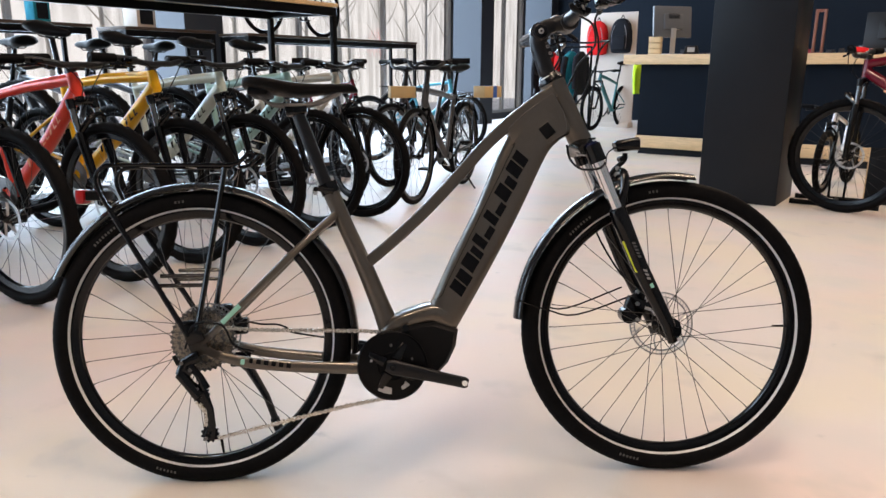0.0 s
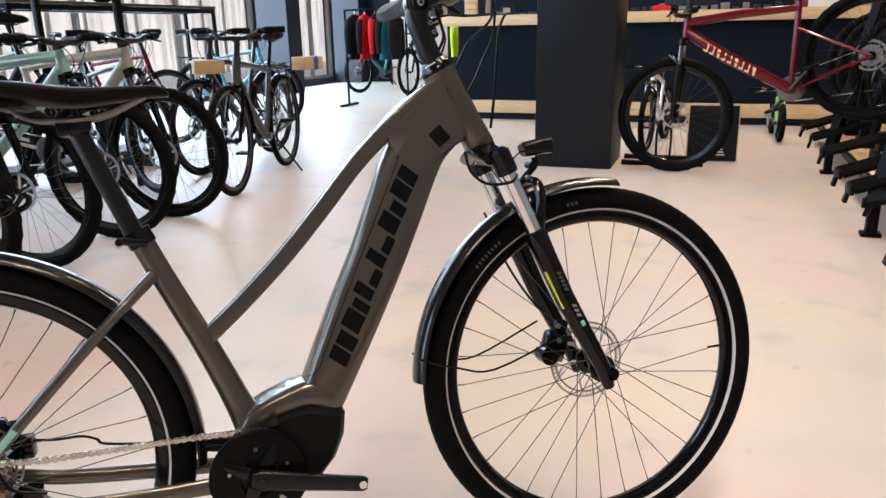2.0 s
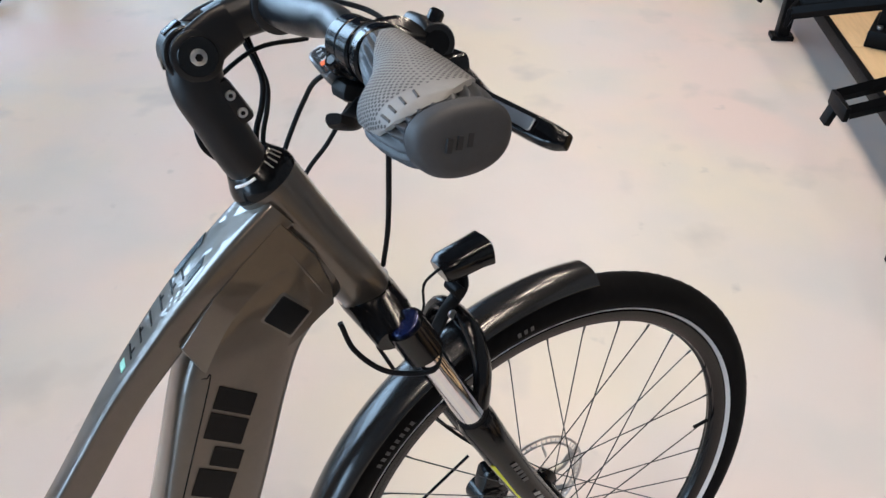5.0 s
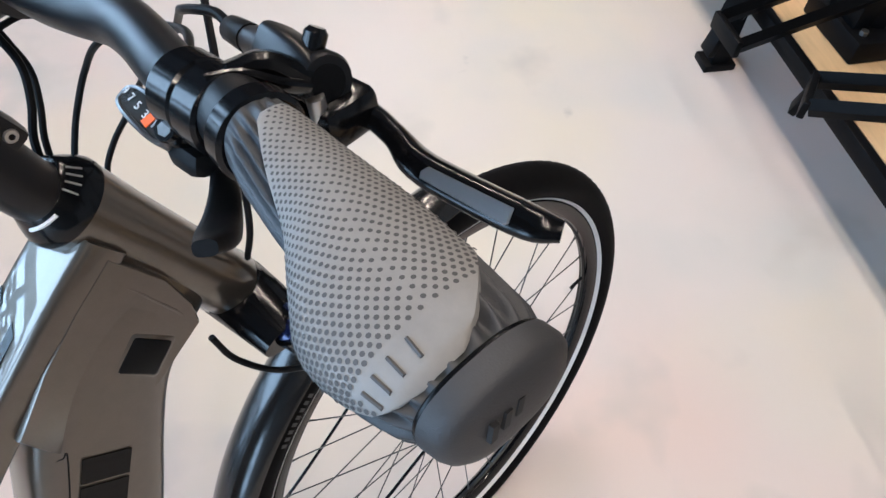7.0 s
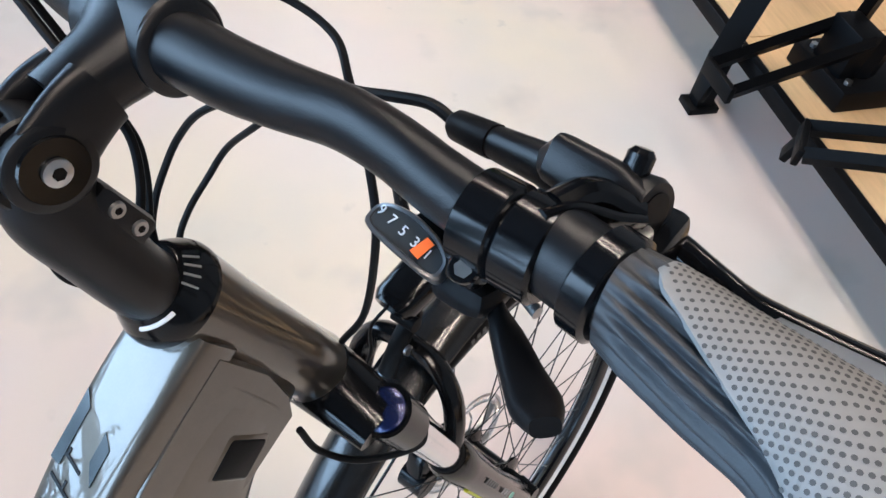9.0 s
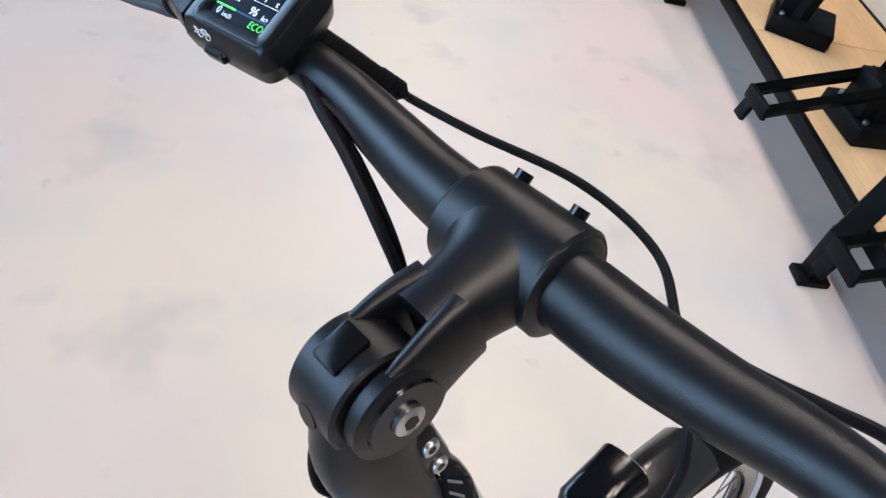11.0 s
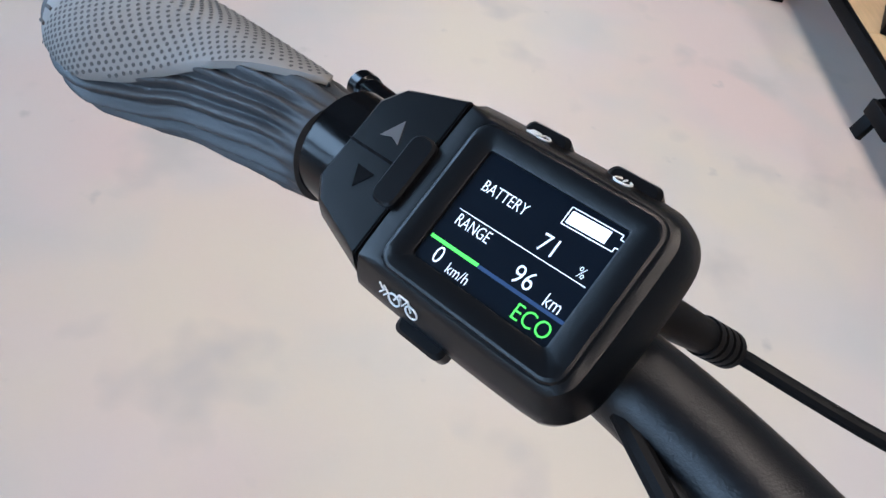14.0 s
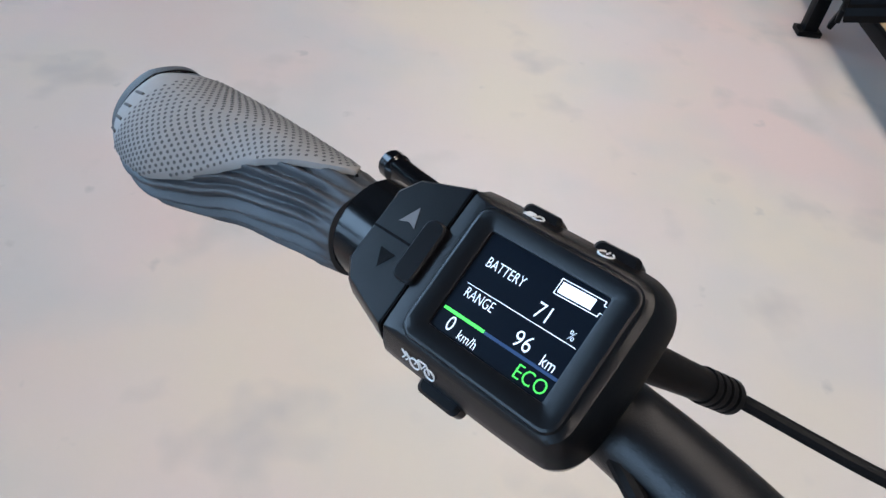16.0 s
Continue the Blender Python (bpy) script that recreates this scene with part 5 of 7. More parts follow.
g.tube([(-0.006, -0.046, 0.244), (0.010, -0.046, 0.20), (0.016, -0.046, 0.138)], [0.010, 0.007, 0.012], 10, flat=0.0015, up=Y)
bpart("cage", g, BLACK_PAINT, der)
for x, z in ((0.0, 0.236), (0.018, 0.142)):
    g = G()
    gear(g, 0.019, -0.055, 11, x, z, 0.006)
    g.tube([(x, -0.073, z), (x, -0.043, z)], 0.006, 12)
    bpart("pulley", g, BLACK_PLASTIC, der)
for x, z in ((-0.030, 0.318), (-0.012, 0.302), (0.018, 0.142), (0.002, 0.258)):
    bpart("bolt", G().tube([(x, -0.089, z), (x, -0.094, z)], 0.0042, 12), DARK_STEEL, der)

# side stand on the far side
g = G().tube([(0.072, 0.055, 0.285), (0.085, 0.075, 0.262), (0.118, 0.11, 0.18), (0.150, 0.17, 0.035)], [0.014, 0.012, 0.009, 0.0085], 14)
g.box((0.07, 0.05, 0.292), (0.05, 0.02, 0.035), bevel=0.005)
stand = bpart("side_stand", g, BLACK_PAINT, bike, "black aluminium side stand")
g = G().tube([(0.132, 0.138, 0.112), (0.151, 0.172, 0.031)], [0.0115, 0.014], 14)
bpart("stand_foot", g, BLACK_PLASTIC, stand)

# rear light and rear brake caliper at the far dropout
g = G().box((0.035, 0.058, 0.405), (0.04, 0.03, 0.05), bevel=0.008)
g.tube([(0.06, 0.055, 0.42), (0.062, 0.055, 0.36)], [0.012, 0.014], 12)
g.box((0.075, 0.052, 0.375), (0.035, 0.03, 0.04), bevel=0.006)
bpart("rear_caliper", g, BLACK_PAINT, bike, "black hydraulic brake caliper")
g = G().tube(smooth_path([(0.07, 0.05, 0.39), (0.12, 0.06, 0.375), (0.16, 0.06, 0.372), (0.185, 0.058, 0.362), (0.20, 0.058, 0.35), (0.30, 0.05, 0.33), (0.40, 0.03, 0.31)], 5), 0.0024, 8)
g.tube(smooth_path([(-0.03, -0.06, 0.345), (0.0, -0.085, 0.405), (0.06, -0.08, 0.40), (0.085, -0.075, 0.352), (0.13, -0.072, 0.335)], 5), 0.0024, 8)
bpart("rear_cable", g, BLACK_PLASTIC, bike)


# mudguards
def mudguard(name, cx, r, a0, a1, cz=RAD):
    rings = []
    n = 48
    for i in range(n + 1):
        t = i / n
        a = radians(a0 + (a1 - a0) * t)
        row = []
        for b in range(-6, 7):
            s = b / 6
            h = 0.014 * (1 - abs(s) ** 2.6) - 0.002
            row.append((s * 0.0295, h))
        row += [(x, h - 0.0016) for x, h in row[::-1]]
        rings.append([(cx + (r + h) * math.cos(a), y, cz + (r + h) * math.sin(a)) for y, h in row])
    return bpart(name, G().rings(rings), BRONZE_SATIN, bike, "satin bronze aluminium mudguard", 45, False)


mudguard("front_mudguard", WB, 0.366, 176, 80)
mudguard("rear_mudguard", -0.005, 0.3585, 156, -6, RAD - 0.014)
g = G()
for s in (-1, 1):
    g.tube(smooth_path([(WB - 0.368, s * 0.026, 0.43), (WB - 0.30, s * 0.04, 0.408), (WB - 0.232, s * 0.052, 0.398), (WB - 0.09, s * 0.062, 0.448)], 4), 0.0021, 8)
bpart("mudguard_stay", g, BLACK_PAINT, bike, "black wire mudguard stays")

# suspension fork
fork = new("suspension_fork")
fork.parent = bike
tagged(fork, "black suspension fork with chrome stanchions")
AX = Vector((0.376, 0, -0.927)).normalized()
CR = Vector((0.916, 0, 0.790))
g = G()
g.tube([HB - AX * 0.002, HB + AX * 0.012], [0.027, 0.0265], 24)
for s in (-1, 1):
    c = CR + Vector((0.006, s * 0.061, -0.004))
    g.tube([HB + AX * 0.016, (HB + AX * 0.018).lerp(c, 0.5), c], [0.021, 0.018, 0.019], 16, flat=[0.018, 0.016, 0.019])
    g.tube([c - AX * 0.012, c + AX * 0.03], 0.0205, 20)
g.tube([(0.911, -0.064, 0.787), (0.911, -0.03, 0.795), (0.909, 0, 0.802), (0.911, 0.03, 0.795), (0.911, 0.064, 0.787)], [0.024, 0.028, 0.03, 0.028, 0.024], 18, flat=[0.014, 0.018, 0.02, 0.018, 0.014], up=(0, 0, 1))
bpart("crown", g, BLACK_PAINT, fork, "glossy black fork crown")
for s in (-1, 1):
    c = CR + Vector((0.006, s * 0.061, -0.004))
    cap = G().lathe([(0.0, -0.018), (0.012, -0.018), (0.0165, -0.015), (0.0165, -0.010)], Matrix.Translation(c) @ AX.to_track_quat("Z", "Y").to_matrix().to_4x4(), 24)
    bpart("top_cap", cap, BLUE_CAP if s < 0 else BLACK_PAINT, fork, "dark blue anodised adjuster" if s < 0 else "black cap")
    bpart("stanchion", G().tube([c + AX * 0.02, c + AX * 0.165], 0.015, 24), CHROME, fork, "chrome stanchion")
    top, bot = c + AX * 0.152, Vector((WB - 0.008, s * 0.064, 0.343))
    mid = top.lerp(bot, 0.42) + Vector((-0.004, 0, 0))
    leg = bpart("lower_leg", G().tube([top - AX * 0.003, top + AX * 0.006, top.lerp(mid, 0.35), mid, bot + Vector((-0.008, 0, 0.03)), bot + Vector((0.004, 0, -0.012))], [0.0185, 0.0215, 0.021, 0.020, 0.0165, 0.013], 20, flat=[0.0185, 0.0215, 0.0205, 0.0195, 0.016, 0.011]), BLACK_PAINT, fork, "black magnesium fork leg")
    bpart("wiper", G().tube([top - AX * 0.006, top + AX * 0.003], [0.0165, 0.0205], 20), BLACK_PLASTIC, leg)
    bpart("dropout", G().tube([(WB, s * 0.052, RAD), (WB, s * 0.078, RAD)], [0.015, 0.012], 18), BLACK_PAINT, leg)
    if s < 0:
        d = (bot - top).normalized()
        side = Vector((0, -1, 0))
        ax2 = d.cross(side)
        mm = Matrix((d, -ax2, side)).transposed().to_4x4()

        def decal(name, along, across, ln, wd, material, label, n=1, gap=0.0, shear=0.0):
            g = G()
            for i in range(n):
                x0 = along + i * (ln + gap)
                y = across
                g.plate([(x0 + shear * wd, y + wd / 2), (x0 + ln + shear * wd, y + wd / 2), (x0 + ln - shear * wd, y - wd / 2), (x0 - shear * wd, y - wd / 2)], 0.0006, Matrix.Translation(top + side * 0.0212) @ mm)
            bpart(name, g, material, leg, label)

        decal("decal_bar", 0.080, 0.0, 0.0055, 0.007, DECAL_FAINT, "small grey printed bars", 5, 0.003, 0.2)
        decal("decal_glyph", 0.150, 0.0, 0.0060, 0.0075, DECAL_GREY, "pale printed bars", 3, 0.004, 0.3)
        decal("decal_badge", 0.186, 0.0, 0.011, 0.008, DECAL_MINT, "mint green printed block")
        # the yellow stripe sits on the back of the leg
        p0, p1 = top.lerp(bot, 0.22), top.lerp(bot, 0.46)
        off = Vector((-0.0175, -0.0105, -0.006))
        g = G().tube([p0 + off, p1 + off + Vector((0.001, 0, 0))], 0.0032, 6, flat=0.0032)
        bpart("decal_line", g, DECAL_YELLOW, leg, "yellow printed stripe")
g = G()
arch = smooth_path([CR + Vector((0.066, -0.061, -0.158)), CR + Vector((0.082, -0.056, -0.10)), CR + Vector((0.088, -0.035, -0.062)), CR + Vector((0.09, 0, -0.055)), CR + Vector((0.088, 0.035, -0.062)), CR + Vector((0.082, 0.056, -0.10)), CR + Vector((0.066, 0.061, -0.158))], 4)
g.tube(arch, 0.014, 12, flat=0.010)
bpart("arch", g, BLACK_PAINT, fork, "black fork arch")
g = G().box((WB - 0.064, 0.048, 0.395), (0.05, 0.03, 0.06), Matrix.Rotation(radians(20), 4, "Y"), 0.008)
g.box((WB - 0.050, 0.05, 0.43), (0.03, 0.026, 0.04), Matrix.Rotation(radians(20), 4, "Y"), 0.006)
g.tube([(WB - 0.080, 0.03, 0.38), (WB - 0.080, 0.065, 0.38)], 0.02, 18)
caliper = bpart("brake_caliper", g, BLACK_PAINT, fork, "black hydraulic disc caliper")
for z in (0.37, 0.41, 0.44):
    bpart("bolt", G().tube([(WB - 0.060, 0.03, z), (WB - 0.060, 0.026, z)], 0.005, 12), STEEL, caliper)
g = G().tube(smooth_path([(WB - 0.066, 0.05, 0.45), (WB - 0.105, 0.062, 0.50), (WB - 0.15, 0.066, 0.58), (WB - 0.185, 0.07, 0.68)], 5), 0.0025, 8)
bpart("brake_hose", g, BLACK_PLASTIC, fork)

# headlamp on its bracket
lamp = new("headlamp")
lamp.parent = bike
tagged(lamp, "small black LED headlamp")
LC = Vector((1.020, 0.0, 0.800))
g = G().tube([LC + Vector((-0.030, 0, -0.004)), LC + Vector((-0.024, 0, -0.002)), LC + Vector((0.012, 0, 0.003)), LC + Vector((0.026, 0, 0.004))], [0.011, 0.0142, 0.0152, 0.0165], 24, flat=[0.015, 0.019, 0.0205, 0.022], up=Y, power=3)
bpart("housing", g, BLACK_PAINT, lamp)
bpart("reflector", G().tube([LC + Vector((0.0262, 0, 0.004)), LC + Vector((0.028, 0, 0.004))], [0.0142, 0.0134], 20, flat=[0.0195, 0.0187], up=Y, power=3), CHROME, lamp)
g = G().tube(smooth_path([LC + Vector((-0.004, 0, -0.018)), LC + Vector((-0.006, 0, -0.035)), LC + Vector((-0.028, 0, -0.055)), LC + Vector((-0.045, 0, -0.078))], 4), 0.006, 10, flat=0.009, up=Y)
g.tube([LC + Vector((-0.014, -0.012, -0.032)), LC + Vector((-0.014, 0.012, -0.032))], 0.007, 12)
bpart("bracket", g, BLACK_PLASTIC, lamp)
bpart("screw", G().tube([LC + Vector((-0.026, -0.012, -0.055)), LC + Vector((-0.026, -0.009, -0.055))], 0.005, 12), STEEL, lamp)
bpart("lamp_cable", G().tube(smooth_path([LC + Vector((-0.028, 0.004, -0.004)), LC + Vector((-0.045, 0.01, -0.02)), LC + Vector((-0.05, 0.01, -0.05)), LC + Vector((-0.07, 0.01, -0.06)), LC + Vector((-0.10, 0.01, -0.02))], 4), 0.0016, 6), BLACK_PLASTIC, lamp)

# saddle and post
PT = Vector((0.236, 0, 0.872))
g = G().tube([(0.303, 0, 0.69), PT], 0.0155, 20)
post = bpart("seat_post", g, BLACK_SATIN, bike, "matt black seat post")
g = G().tube([(0.308, 0, 0.688), (0.298, 0, 0.712)], 0.0225, 22)
g.tube([(0.315, -0.02, 0.692), (0.28, -0.03, 0.70)], 0.007, 10)
g.tube([(0.275, -0.03, 0.698), (0.268, 0.02, 0.69)], 0.006, 10)
bpart("seat_clamp", g, BLACK_PAINT, bike, "black seat clamp with a lever")
g = G().box(PT + Vector((-0.005, 0, 0.012)), (0.05, 0.036, 0.028), Matrix.Rotation(radians(-8), 4, "Y"), 0.006)
bpart("clamp_head", g, BLACK_PAINT, post)
sad = new("saddle")
sad.parent = bike
tagged(sad, "black padded comfort saddle")
st = [(0.112, 0.940, 0.030, 0.008), (0.125, 0.945, 0.064, 0.014), (0.16, 0.942, 0.074, 0.019), (0.20, 0.936, 0.066, 0.020), (0.24, 0.932, 0.045, 0.019), (0.28, 0.933, 0.030, 0.017), (0.33, 0.936, 0.023, 0.014), (0.362, 0.936, 0.019, 0.013), (0.376, 0.931, 0.009, 0.007)]
rings = []
xs, zs, ws, hs = (spline_vals([q[i] for q in st], 3) for i in range(4))
for x, z, w_, h in zip(xs, zs, ws, hs):
    ring = []
    for k in range(24):
        a = 2 * math.pi * k / 24
        c, s = math.cos(a), math.sin(a)
        yy = w_ * math.copysign(abs(c) ** 0.75, c)
        zz = (h * 0.62 * abs(s) ** 0.8) if s > 0 else -h * abs(s) ** 0.6
        ring.append((x, yy, z + zz - 0.004 * math.exp(-((yy / 0.014) ** 2)) * (s > 0)))
    rings.append(ring)
bpart("cover", G().rings(rings), mat("saddle_skin", (0.007, 0.0066, 0.007), 0.42, var=0.2, scale=200, bump=0.25, bscale=900, spec=0.06), sad, "black synthetic leather cover", 60)
for s in (-1, 1):
    bpart("rail", G().tube(smooth_path([(0.14, s * 0.03, 0.925), (0.165, s * 0.024, 0.90), (0.20, s * 0.022, 0.893), (0.27, s * 0.02, 0.896), (0.34, s * 0.008, 0.925)], 4), 0.0036, 8), DARK_STEEL, sad)
g = G().box((0.15, 0, 0.922), (0.05, 0.09, 0.02), bevel=0.008)
bpart("base", g, BLACK_PLASTIC, sad)

# luggage rack
rk = new("luggage_rack")
rk.parent = bike
tagged(rk, "black tubular luggage rack")
for s in (-1, 1):
    y = s * 0.06
    g = G().tube(smooth_path([(0.04, y, 0.752), (-0.04, y, 0.752), (-0.16, y, 0.752), (-0.20, y, 0.745), (-0.214, y, 0.72), (-0.205, y, 0.69), (-0.185, y, 0.655)], 4), 0.005, 10)
    g.tube(smooth_path([(0.04, y, 0.752), (0.08, y, 0.752), (0.104, y, 0.756), (0.118, y, 0.768), (0.130, y, 0.781), (0.1385, y, 0.777), (0.135, y, 0.766), (0.12, y, 0.757)], 4), 0.005, 10)
    bpart("side_rail", g, BLACK_PAINT, rk)
    yl = s * 0.073
    for a, b in (((-0.185, y, 0.655), (-0.018, yl, 0.375)), ((0.075, y, 0.745), (0.003, yl, 0.39))):
        bpart("leg", G().tube([a, b], 0.0066, 10), BLACK_PAINT, rk)
    for a, b in (((-0.088, s * 0.067, 0.492), (0.022, s * 0.068, 0.492)), ((-0.076, s * 0.067, 0.513), (0.026, s * 0.068, 0.513))):
        bpart("brace", G().tube([a, b], 0.0046, 8), BLACK_PAINT, rk)
    bpart("foot_plate", G().box((-0.008, yl, 0.385), (0.040, 0.006, 0.05), Matrix.Rotation(radians(-20), 4, "Y"), 0.002).box((-0.006, yl, 0.405), (0.046, 0.006, 0.014), None, 0.002), BLACK_PAINT, rk)
for x, z in ((-0.12, 0.752), (-0.02, 0.752), (0.08, 0.752)):
    bpart("cross_bar", G().tube([(x, -0.06, z), (x, 0.06, z)], 0.0042, 8), BLACK_PAINT, rk)
bpart("mount_bracket", G().tube(smooth_path([(0.08, 0, 0.752), (0.085, 0, 0.735), (0.075, 0, 0.722)], 3), 0.005, 8, flat=0.012, up=Y), BLACK_PAINT, rk)

# tail lamp on the rack's end
tail = new("tail_lamp")
tail.parent = bike
tagged(tail, "small red tail lamp on a black bracket")
RED_LENS = mat("red_lens", (0.30, 0.006, 0.008), 0.12, var=0.15, scale=300, coat=0.6)
bpart("bracket", G().box((-0.232, 0, 0.687), (0.045, 0.05, 0.022), bevel=0.004), BLACK_PLASTIC, tail)
bpart("lens", G().box((-0.264, 0, 0.684), (0.022, 0.064, 0.034), bevel=0.007), RED_LENS, tail, "red reflector lens")

# scaly weld beads round the head of the down tube
wp = smooth_path([(0.8290, -0.0278, 0.9050), (0.8375, -0.0284, 0.8900), (0.8465, -0.0286, 0.8690), (0.8555, -0.0286, 0.8475), (0.8610, -0.0276, 0.8280)], 9)
g = G()
for p in wp:
    g.box(p, (0.0036, 0.002, 0.0026), Matrix.Rotation(radians(30), 4, "Y"), 0.0009)
tagged(bpart("weld", g, BRONZE, bike), "fine scaly weld bead", kind="stuff")

# brand marks: plain black bars along the down tube
DT0, DT1 = Vector((0.602, 0, 0.455)), Vector((0.805, 0, 0.792))
dd = (DT1 - DT0).normalized()
mm = Matrix((dd, Vector((0, 1, 0)).cross(dd) * -1, Vector((0, -1, 0)))).transposed().to_4x4()


def mark(x0, x1, y0, y1, sh=0.16):
    h = (y0 + y1) / 2
    return [(x0 + sh * (y0 - h), y0), (x1 + sh * (y0 - h), y0), (x1 + sh * (y1 - h), y1), (x0 + sh * (y1 - h), y1)]




def side_y(along, across):
    """How far out the side of the down tube stands."""
    u = min(0.97, abs(across + 0.001 - 0.0675 * along) / (0.0445 + 0.022 * along))
    rows = ((-0.06, 0.0380), (0.082, 0.0377), (0.189, 0.0362), (0.273, 0.0338), (0.357, 0.0314), (0.40, 0.0306))
    h = next((a[1] + (b[1] - a[1]) * (along - a[0]) / (b[0] - a[0]) for a, b in zip(rows, rows[1:]) if along <= b[0]), 0.0306)
    return h * (1 - u ** 4.2) ** (1 / 4.2)


for i in range(6):
    g = G()
    a = -0.004 + 0.0616 * i
    w_ = 0.054
    mid = 0.003 + 0.085 * a
    lo, hi = mid - 0.0180, mid + 0.0190
    # two solid slanted blocks with a slit: plain shapes, not letters
    k = (0.46, 0.62, 0.38, 0.38, 0.55, 0.50)[i]
    g.plate(mark(a, a + w_ * k, lo, hi), 0.0008)
    g.plate(mark(a + w_ * (k + 0.07), a + w_, lo, hi - (0.0, 0.004, 0.020, 0.020, 0.008, 0.0)[i]), 0.0008)
    tilt = math.atan2(side_y(a + w_, mid) - side_y(a, mid), w_)
    g.moved(Matrix.Translation(DT0 - Vector((0, side_y(a, mid) + 0.0004, 0))) @ mm @ Matrix.Translation((a, 0, 0)) @ Matrix.Rotation(-tilt, 4, "Y") @ Matrix.Translation((-a, 0, 0)))
    bpart("brand_mark", g, DECAL_BLACK, frame_ob, "plain black printed shape")
# decals on the top of the top tube


def on_top(x, poly, name, material, lb):
    """Lays a printed shape on the flat top of the top tube, round the place at x."""
    k = min(range(1, len(TT) - 1), key=lambda q: abs(TT[q].x - TR[q] * 0.6 - x))
    td = (TT[k + 1] - TT[k - 1]).normalized()
    tn = Vector((-td.z, 0, td.x))
    p = TT[k] + tn * (TR[k] + 0.0001)
    p = p + td * ((x - p.x) / td.x)
    bpart(name, G().plate(poly, 0.0008, Matrix.Translation(p) @ Matrix((td, Vector((0, 1, 0)), tn)).transposed().to_4x4()), material, frame_ob, lb)


on_top(0.7605, [(-0.0145, -0.0125), (0.008, -0.0125), (0.0145, -0.0040), (-0.004, -0.0040)], "top_decal", DECAL_TEAL, "dark teal printed patch")
on_top(0.7640, [(-0.022, 0.0150), (0.014, 0.0150), (0.022, 0.0235), (-0.022, 0.0235)], "top_decal", DECAL_TEAL, "dark teal printed patch")
for i in range(6):
    x = 0.689 + 0.0122 * i
    lo, hi = -0.0075 + 0.0012 * i, 0.0115 + 0.0016 * i
    on_top(x, [(-0.0010, lo), (0.0010, lo), (0.0050, hi), (0.0030, hi)], "top_mark", DECAL_BLACK, "thin dark printed bar")
    if i != 2:
        c = (lo + hi) / 2 + (0.004 if i % 2 else -0.003)
        on_top(x + 0.0035, [(-0.0026, c - 0.0010), (0.0028, c - 0.0010), (0.0030, c + 0.0010), (-0.0022, c + 0.0010)], "top_mark", DECAL_BLACK, "thin dark printed bar")
on_top(0.6805, [(-0.0036, -0.0065), (0.0030, -0.0065), (0.0044, 0.0065), (-0.0022, 0.0065)], "mint_mark", DECAL_MINT, "mint green printed block")
# battery lid seam
sm = smooth_path([(0.3650, 0.0, 0.0650), (0.3660, 0.0, 0.0605), (0.3600, 0.0, 0.0568), (0.2295, 0.0, 0.0473), (0.0214, 0.0, 0.0316), (-0.0200, 0.0, 0.0272), (-0.0340, 0.0, 0.0285), (-0.0440, 0.0, 0.0340), (-0.0460, 0.0, 0.0380)], 4)
g = G().tube([DT0 + mm.to_3x3() @ Vector((p.x, p.z, side_y(p.x, p.z))) for p in sm], 0.0007, 6)
bpart("lid_seam", g, DECAL_BLACK, frame_ob, "dark gap round the battery lid")
bpart("port_rim", G().box((0.8205, -0.0248, 0.8325), (0.040, 0.012, 0.037), Matrix.Rotation(radians(52), 4, "Y"), 0.004), BRONZE, frame_ob)
g = G().box((0.8205, -0.0254, 0.8325), (0.033, 0.014, 0.030), Matrix.Rotation(radians(52), 4, "Y"), 0.003)
bpart("charge_port", g, BLACK_PLASTIC, frame_ob, "black rubber charging port cover")
g = G()
for i in range(6):
    p = Vector((0.105, -0.0755, 0.3165)).lerp(Vector((0.215, -0.069, 0.294)), (i + 1) / 6.5)
    g.box(p, (0.0105 if i else 0.008, 0.0012, 0.011), Matrix.Rotation(radians(11), 4, "Y"))
bpart("model_mark", g, DECAL_BLACK, frame_ob, "small dark printed bars")
g = G().box((0.103, -0.0762, 0.312), (0.009, 0.0012, 0.012), Matrix.Rotation(radians(11), 4, "Y"))
bpart("mint_mark", G().tube([(0.06, -0.0755, 0.404), (0.10, -0.073, 0.442)], 0.0055, 8, flat=0.0012, up=Y), DECAL_MINT, frame_ob, "mint green printed accent")
bpart("mint_mark", g, DECAL_MINT, frame_ob, "mint green printed accent")
# bars printed on the tyre walls
for wob in (front_wheel, rear_wheel):
    for a0, n in ((126, 8), (96, 3), (250, 6)):
        g = G()
        for i in range(n):
            a = radians(a0 + i * 1.5)
            g.plate([(0.3305, -0.0022), (0.3365, -0.0022), (0.3365, 0.0022), (0.3305, 0.0022)], 0.0005, Matrix.Rotation(-a, 4, "Y") @ Matrix.Translation((0, -0.0236, 0)) @ Matrix.Rotation(radians(90), 4, "X"))
        bpart("tyre_print", g, DECAL_FAINT, wob, "faint printed bars on the tyre wall")

# ---- cockpit ----
bpart = part
HT, HB = RAKE @ HT, RAKE @ HB


def ck(x, y, z):
    q = 0.0
    if y < 0:
        q = 0.0035 * min(1.0, max(0.0, (-y - 0.05) / 0.07)) * min(1.0, max(0.0, (0.33 + y) / 0.06))
    return Vector((x - 0.012 - q, y, z + 0.034 * y - q))


